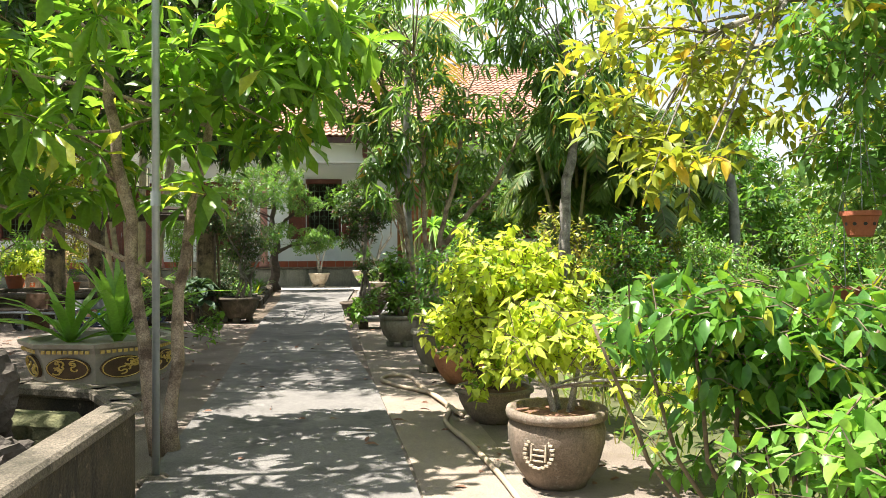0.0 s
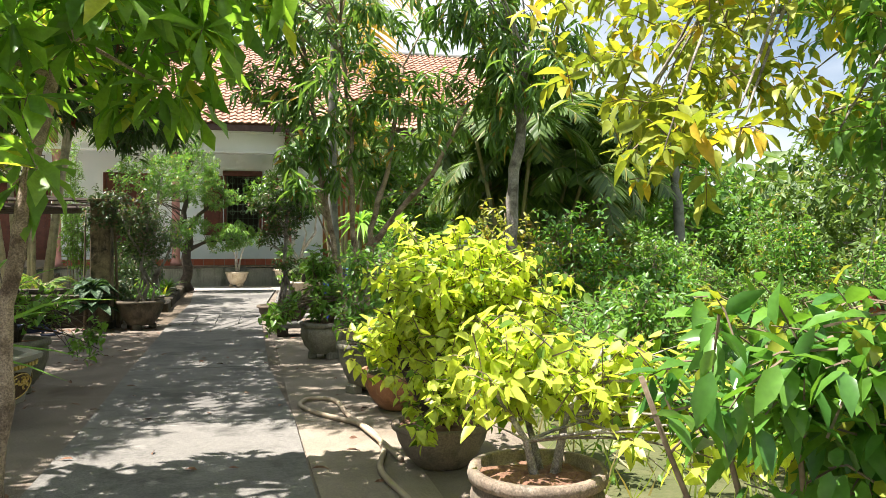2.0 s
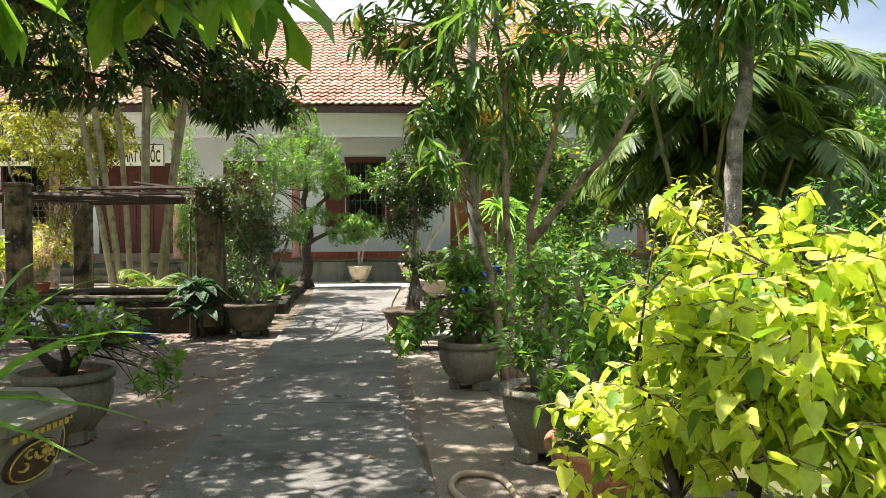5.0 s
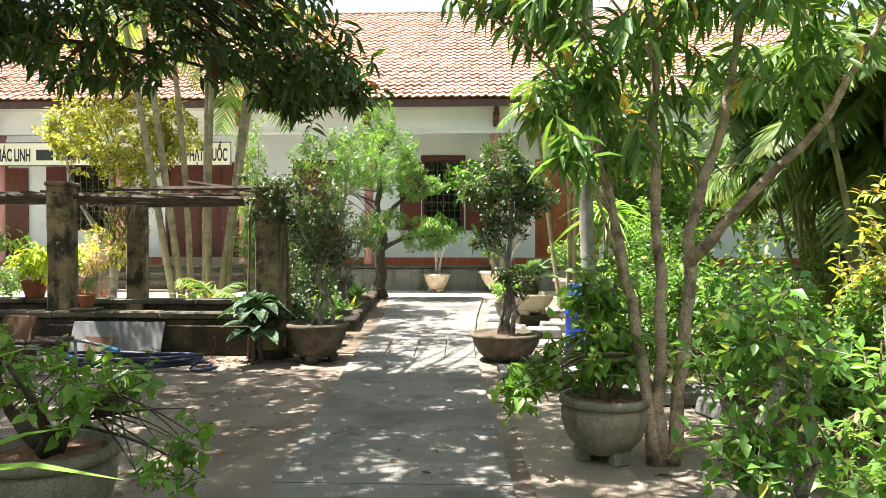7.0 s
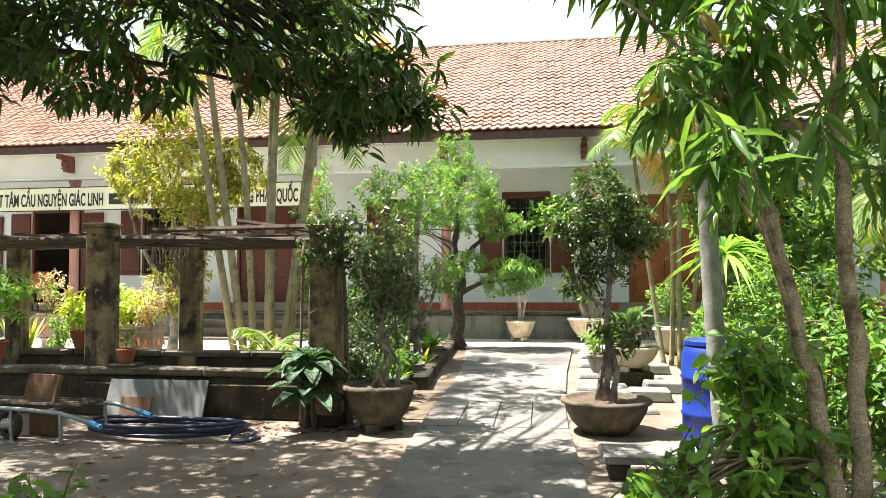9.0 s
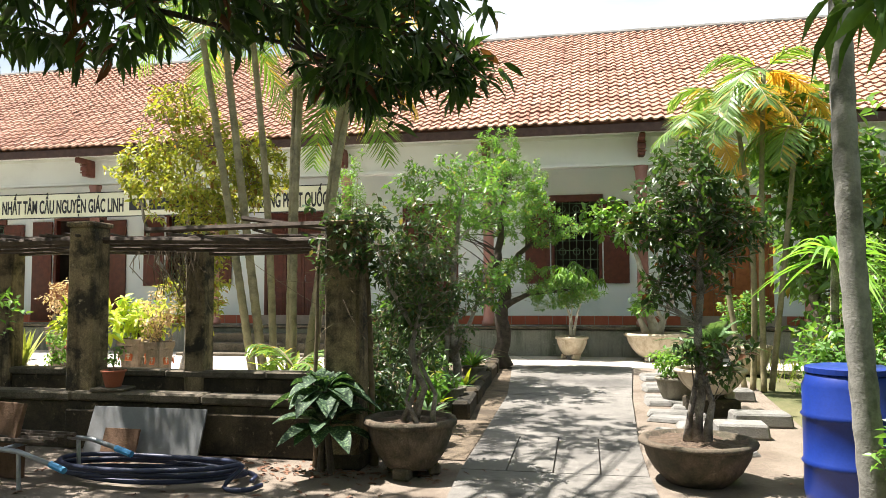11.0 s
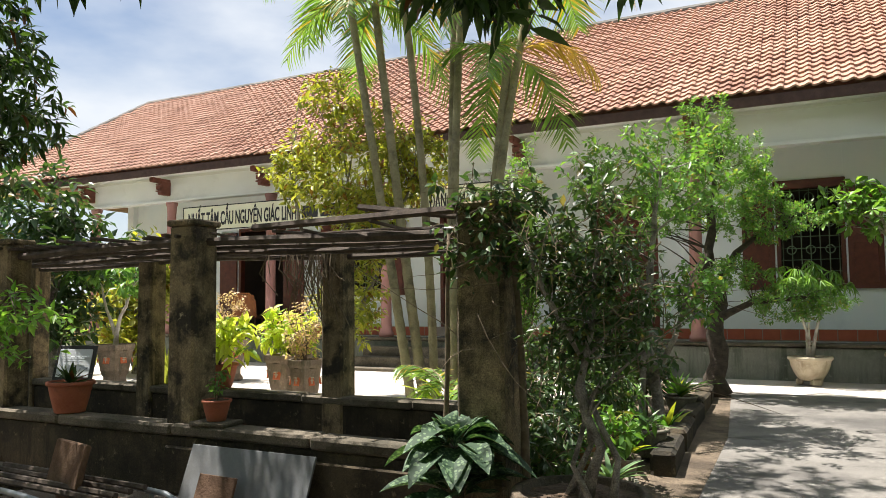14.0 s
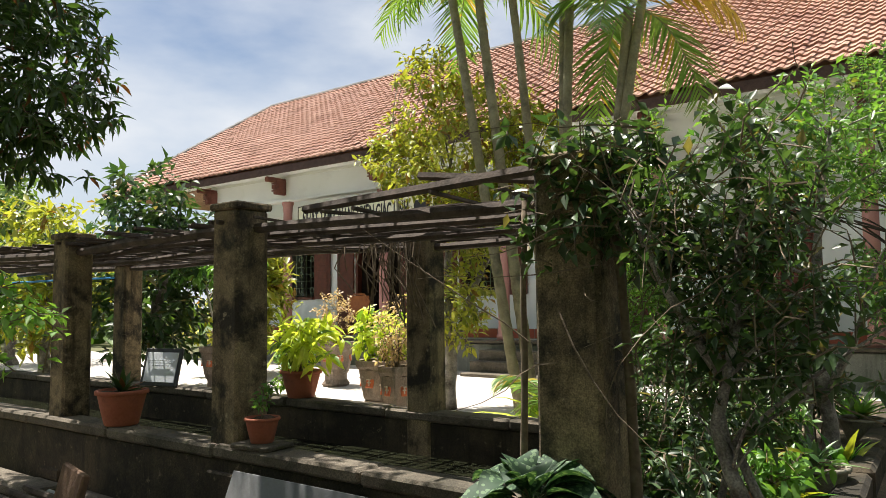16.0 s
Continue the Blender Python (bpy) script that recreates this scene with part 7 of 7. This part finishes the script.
square_planter(-7.0, 18.4, 0.1, 0.36, "sandy brown ceramic planter with orange square marks in the court")
square_planter(-11.2, 19.2, 0.12, 0.36, "sandy brown ceramic planter with orange square marks under a bush")
square_planter(-10.0, 20.6, 0.15, 0.34, "ceramic planter with a dry plant in the court")
square_planter(-6.35, 17.9, 0.09, 0.24, "small ceramic planter with a dry pinkish plant")
tree("croton", "dry pinkish-leaved shrub in a small ceramic planter", "shrub", [([(-6.35, 17.9, 0.72), (-6.35, 17.9, 1.2)], 0.015, 0.006), ([(-6.35, 17.9, 0.72), (-6.5, 17.9, 1.3)], 0.012, 0.005)], [((-6.35, 17.9, 1.2), (0.32, 0.28, 0.42), 100)], "kite", "lf_croton", 0.055, 0.55, k=6, twig=0.12, bark="twig", limbs=16)
tree("croton", "dry pinkish-leaved shrub in the court", "shrub", [([(-10.0, 20.6, 0.8), (-10.0, 20.6, 1.4)], 0.015, 0.006)], [((-10.0, 20.6, 1.35), (0.4, 0.35, 0.4), 90)], "kite", "lf_croton", 0.06, 0.55, k=6, twig=0.12, bark="twig", limbs=12)
tree("court_shrub", "bright leafy shrub in a ceramic planter", "shrub", [([(-7.0, 18.4, 0.75), (-7.0, 18.4, 1.2)], 0.02, 0.008)], [((-7.0, 18.4, 1.15), (0.4, 0.35, 0.3), 90)], "blade", "lf_lime", 0.13, 0.45, k=7, twig=0.12, bark="twig", limbs=10)
tree("court_shrub", "slim frangipani in a ceramic planter", "shrub", [([(-11.2, 19.2, 0.78), (-11.1, 19.2, 1.3), (-10.8, 19.2, 1.8)], 0.04, 0.015), ([(-11.2, 19.2, 1.0), (-11.5, 19.2, 1.6), (-11.6, 19.2, 2.0)], 0.03, 0.012)], [((-10.9, 19.2, 1.95), (0.6, 0.5, 0.3), 50), ((-11.6, 19.2, 2.05), (0.5, 0.4, 0.3), 40)], "obov", "lf_mid", 0.17, 0.38, k=7, twig=0.12, bark="pale", whorl=True, limbs=8)
for x, y, n in ((-8.25, 17.3, 24), (-10.5, 17.2, 20), (-7.95, 17.25, 14)):
    pot("white plastic pot with sword leaves behind the pond", x, y, 0.08 if y < 17.25 else 0.1, 0.19, 0.42, "cream", "plain")
    rosette("snake_plant", "snake plant with upright yellow-edged sword leaves", "plant", (x, y, 0.45), n, 0.62, 0.065, "lf_snake", lift=(1.05, 1.5), sag=0.08)

# plants at the foot of the post and in the bed by the kerb
dief = rosette("dieffenbachia", "dieffenbachia with broad spotted leaves at the post foot", "plant", (-2.66, 14.40, 0.64), 38, 0.42, 0.175, "lf_dieff", kind="leaf", lift=(0.3, 1.45), sag=0.66, segs=9, pieces=True)
low_dief = rosette("dieffenbachia", "low spotted dieffenbachia shoots at the post foot", "plant", (-2.62, 14.34, 0.38), 30, 0.42, 0.165, "lf_dieff", kind="leaf", lift=(0.1, 1.2), sag=0.5, segs=9, pieces=True)
part("stem", Geo().tube([(-0.05, 0.07, -0.64), (0, 0, 0.02)], 0.03, 7).tube([(0.07, 0.02, -0.64), (0, 0, 0.0)], 0.02, 7), "darkbark", dief, "thick rooted stem")
part("stem", Geo().tube([(0.03, 0.02, -0.38), (0, 0, 0.02)], 0.022, 7), "darkbark", low_dief, "rooted stem")
bed = Geo().add([(-3.1, 15.0, gz(15) + 0.02), (-1.6, 15.0, gz(15) + 0.008), (-1.62, 18.4, gz(18.4) + 0.008), (-1.9, 21.6, gz(21.6) + 0.02), (-2.12, 22.2, 0.24), (-3.4, 22.2, 0.24), (-3.3, 18, 0.16)], [(0, 1, 2, 3, 4, 5, 6)])
setting("plant_bed", bed, "beddirt", "dark soil bed crowded with plants beside the path", "plant bed")
BED = [(-2.45, 15.3, "pot", "greyclay", 0.17, 0.2), (-2.05, 15.5, "pot", "moss", 0.18, 0.22), (-2.2, 16.2, "pot", "brownclay", 0.2, 0.22), (-2.55, 16.6, "pot", "clay", 0.16, 0.2), (-2.2, 17.3, "pot", "greyclay", 0.22, 0.24), (-2.6, 17.9, "pot", "redclay", 0.15, 0.2), (-2.25, 19.6, "pot", "greyclay", 0.2, 0.2)]
for i, (x, y, _, mt, r, h) in enumerate(BED):
    z = gz(y) + 0.05
    pot(("small cement pot with leafy plant in the bed", "small green glazed pot with a bromeliad in the bed", "brown bowl with creeping leaves in the bed", "small terracotta pot in the bed")[i % 4], x, y, z, r, h, mt if mt != "moss" else "greyclay", "bowl" if i % 2 else "plain", group="small pots in the bed")
    if i % 3 == 0:
        rosette("strap_plant", "dark green strap-leaved plant in a small pot", "plant", (x, y, z + h * 0.9), 22, 0.45, 0.05, "lf_mid", lift=(0.6, 1.45), sag=0.3)
    elif i % 3 == 1:
        rosette("bromeliad", "pale green spiky bromeliad in a small pot", "plant", (x, y, z + h * 0.9), 26, 0.27, 0.04, "lf_cycad", lift=(0.3, 1.4), sag=0.25)
    else:
        tree("bed_plant", "broad-leaved green plant in a small pot", "plant", [([(x, y, z + h * 0.85), (x, y, z + h + 0.3)], 0.012, 0.006)], [((x, y, z + h + 0.22), (0.3, 0.28, 0.2), 46)], "blade", "lf_mid", 0.10, 0.42, k=6, twig=0.1, limbs=8)
# mostly the leaf colour darkened for shade, as the bed lies under trees
for x, y, h, mt in ((-2.65, 15.5, 1.0, "lf_bonsai"), (-2.75, 16.4, 1.2, "lf_bonsai"), (-2.5, 17.2, 1.0, "lf_bonsai"), (-2.9, 18.0, 0.9, "lf_mid"), (-2.6, 19.4, 1.0, "lf_bonsai"), (-3.0, 20.4, 1.2, "lf_bonsai"), (-2.4, 15.1, 0.75, "lf_bonsai"), (-3.4, 19.4, 1.6, "lf_bonsai"), (-3.9, 18.6, 2.0, "lf_small"), (-4.5, 20.5, 3.4, "lf_small")):
    tree("bed_shrub", "leafy green plant with thin stems in the bed", "plant",
         [([(x + 0.05 * k, y, gz(y)), (x + 0.08 * k, y, h * 0.5), (x + 0.12 * k, y + 0.05, h)], 0.010, 0.005) for k in (-1, 0, 1)],
         [((x, y, h * 0.72), (0.32, 0.35, h * 0.36), int(60 + 60 * h))], "blade", mt, 0.085, 0.34, k=8, twig=0.16, bark="twig", droop=0.3, limbs=6, group="plants in the bed")
for x, y in ((-2.15, 18.0), (-2.3, 17.0), (-2.45, 20.4)):
    rosette("zz_plant", "arching glossy stems of a dark green plant by the kerb", "plant", (x, y, gz(y) + 0.05), 18, 0.5, 0.08, "lf_gloss", lift=(0.7, 1.45), sag=0.25)
rosette("young_palm", "young palm with bright arching leaves under the canes", "plant", (-4.4, 18.0, 0.1), 34, 1.15, 0.07, "lf_lime", lift=(0.5, 1.45), sag=0.45)
palm("young_palm", "young feathery palm under the tall canes", (-4.3, 17.7, 0.1), (-4.3, 17.7, 0.5), 0.05, 11, 0.85, leaflets=22, lw=0.025, rise=1.2)

bare = Geo()
for i in range(54):
    at = Vector((-2.0 + rng.uniform(-0.6, 0.5), 14.55 + rng.uniform(-0.35, 0.25), 1.5 + rng.uniform(-0.4, 0.6)))
    step = Vector((rng.uniform(-1, 1), rng.uniform(-0.6, 0.6), rng.uniform(-0.8, 0.8))).normalized() * rng.uniform(0.05, 0.11)
    run = [at]
    for k in range(5):
        step = step + Vector((rng.uniform(-0.045, 0.045), rng.uniform(-0.03, 0.03), rng.uniform(-0.05, 0.035)))
        run.append(run[-1] + step)
    bare.tube(run, [0.004, 0.0036, 0.003, 0.0024, 0.002, 0.0012], 4)
tagged(part("dry_twigs", bare, "twig"), "tangle of bare grey twigs in the creeper", "twigs", "", "stuff")

# cycad and stone clutter by the flagstones
pot("cream bowl on a stand holding a cycad", 0.80, 17.6, 0.25, 0.40, 0.34, "cream", "bowl", 3)
tagged(part("pot_stand", Geo().box((0.80, 17.6, 0.16), (0.5, 0.5, 0.2), 12, bevel=0.02), "concrete"), "rough cement block under a bowl", "block")
cyc = holder("cycad", "cycad with stiff feathered leaves in a cream bowl", "cycad", (0.80, 17.6, 0.56))
part("trunk", Geo().lathe([(0.12, 0), (0.14, 0.06), (0.13, 0.16), (0.07, 0.22)], 14, wobble=0.06), "darkbark", cyc)
lv = Leaves()
ribs = Geo()
for f in range(26):
    az, el, L = f * 2.4, rng.uniform(0.25, 1.25), rng.uniform(0.55, 0.8)
    hv = Vector((math.cos(az), math.sin(az), 0))
    pts = [Vector((0, 0, 0.2)) + hv * (L * s * math.cos(el)) + Vector((0, 0, L * (math.sin(el) * s - 0.42 * s * s))) for s in np.linspace(0, 1, 9)]
    ribs.tube(pts, [0.008 * (1 - 0.7 * s) for s in np.linspace(0, 1, 9)], 4)
    A = np.array([tuple(p) for p in pts])
    ss = np.linspace(0.1, 0.99, 32)
    pos = np.stack([np.interp(ss * 8, np.arange(9), A[:, k]) for k in range(3)], 1)
    tan = unit(np.stack([np.interp(np.minimum(ss * 8, 7.5), np.arange(8) + 0.5, np.diff(A[:, k])) for k in range(3)], 1))
    lat = unit(np.cross(tan, [0, 0, 1.0]))
    for sg in (-1, 1):
        lv.add("strip", pos, unit(lat * sg + tan * 0.6 + [0, 0, 0.25]), np.cross(lat, tan), 0.13 * np.sin(np.pi * (0.15 + 0.8 * ss)), 0.012)
tagged(leaf_part("fronds", lv, "lf_cycad", cyc), kind="stuff")
tagged(part("midrib_set", ribs, "lf_cycad", cyc), kind="stuff")
pot("small grey cement pot beside the flagstones", 0.5, 18.3, gz(18.3), 0.26, 0.32, "greyclay", "bowl")
tree("potted_shrub", "low bushy shrub in a grey pot by the flagstones", "shrub", [([(0.5, 18.3, 0.38), (0.5, 18.3, 0.7)], 0.02, 0.008)], [((0.5, 18.3, 0.62), (0.32, 0.3, 0.22), 60)], "kite", "lf_small", 0.08, 0.5, k=8, twig=0.1, limbs=10)
for x, y, w in ((0.9, 16.4, 0.5), (1.2, 17.0, 0.6), (1.1, 18.6, 0.7), (1.6, 12.4, 0.8), (2.2, 12.0, 0.9)):
    tagged(part("stone_slab", Geo().box((x, y, gz(y) + 0.07), (w, 0.34, 0.14), rng.uniform(-20, 20), bevel=0.02, taper=0.95), "stone"), "rough grey stone slab lying on the soil", "stone", "loose stone slabs")
for x, y, r, h, mt in ((1.9, 11.0, 0.28, 0.32, "brownclay"), (1.55, 15.2, 0.26, 0.32, "clay"), (2.3, 9.3, 0.26, 0.3, "greyclay"), (2.9, 11.4, 0.28, 0.34, "brownclay"), (1.9, 21.2, 0.35, 0.45, "cream")):
    pot("round cement pot standing among the garden shrubs", x, y, gz(y), r, h, mt, "bowl", group="pots among the shrubs")
    tree("potted_shrub", "green shrub in a round pot among the garden plants", "shrub", [([(x, y, gz(y) + h * 0.85), (x - 0.05, y, gz(y) + h + 0.35), (x, y, gz(y) + h + 0.7)], 0.03, 0.01)], [((x, y, gz(y) + h + 0.5), (0.42, 0.4, 0.36), 100)], "heart", "lf_mid", 0.08, 0.62, k=8, twig=0.16, bark="greybark", limbs=14, droop=0.35)

# rattan chair on the porch
chair = holder("rattan_chair", "brown rattan armchair on the porch", "chair", (-13.0, 24.5, FL), 200)
part("seat", Geo().box((0, 0, 0.42), (0.55, 0.5, 0.06), bevel=0.02), "wood", chair)
part("backrest", Geo().tube([(-0.27, 0.24, 0.42), (-0.27, 0.3, 0.8), (-0.12, 0.32, 0.98), (0.12, 0.32, 0.98), (0.27, 0.3, 0.8), (0.27, 0.24, 0.42)], 0.025, 8).box((0, 0.29, 0.7), (0.5, 0.025, 0.5), tilt=-6, bevel=0.008), "orangewood", chair)
for sx in (-1, 1):
    for sy in (-1, 1):
        part("leg", Geo().tube([(0.25 * sx, 0.22 * sy, 0), (0.25 * sx, 0.22 * sy, 0.42)], 0.02, 7), "wood", chair)

# dry leaves and crumbs on the yard
lv = Leaves()
n = 1500
P = np.stack([rng.uniform(-6.5, 1.6, n), rng.uniform(1.5, 15.0, n), np.full(n, 0.006)], 1)
P[:300, 1] = 14.45 + rng.normal(0, 0.18, 300)
P[:300, 0] = rng.uniform(-5.2, -1.7, 300)
on = (P[:, 0] > -1.6) & (P[:, 0] < 0.7)
P = P[~on | (rng.random(n) < 0.25)]
on = (P[:, 0] > -1.6) & (P[:, 0] < 0.7)
P[:, 2] = np.where(on, 0.046, 0.008)
az = rng.random(len(P)) * 6.28
lv.add("blade", P, np.stack([np.cos(az), np.sin(az), 0.12 * rng.random(len(P))], 1), unit(rng.normal(0, 0.25, P.shape) + [0, 0, 1]), 0.08 * rng.uniform(0.4, 1.4, len(P)), 0.032)
tagged(new("dry_leaves", lv.mesh("dry_leaves", M["litter"])), "dry brown leaves scattered on the yard", "leaf litter", "", "stuff")

# ---- the nearest roof tiles and the skirting tiles, one by one ----
tile_me = Geo().add(tile_v, tile_f).mesh("roof_tile", M["tile"])
for x, s, j in near_tiles[:300]:
    ob = new("roof_tile", tile_me)
    ob.parent = roof
    ob.matrix_basis = pose(x, EY - 0.04, EZ, math.degrees(math.atan2(up.z, up.y)), 0, 0) @ pose(0, s, j)
sk_me = Geo().box((0, 0, 0), (0.285, 0.012, 0.185), bevel=0.004).mesh("skirting_tile", M["redtile"])
for i in range(int((X1 - X0) / 0.3)):
    x = X0 + 0.15 + 0.3 * i
    if any(abs(x - c) < w / 2 + 0.1 and kind == "door" for c, w, lo, hi, kind in OPEN):
        continue
    ob = new("skirting_tile", sk_me)
    ob.parent, ob.location = house, (x, YB - 0.018, FL + 0.105)
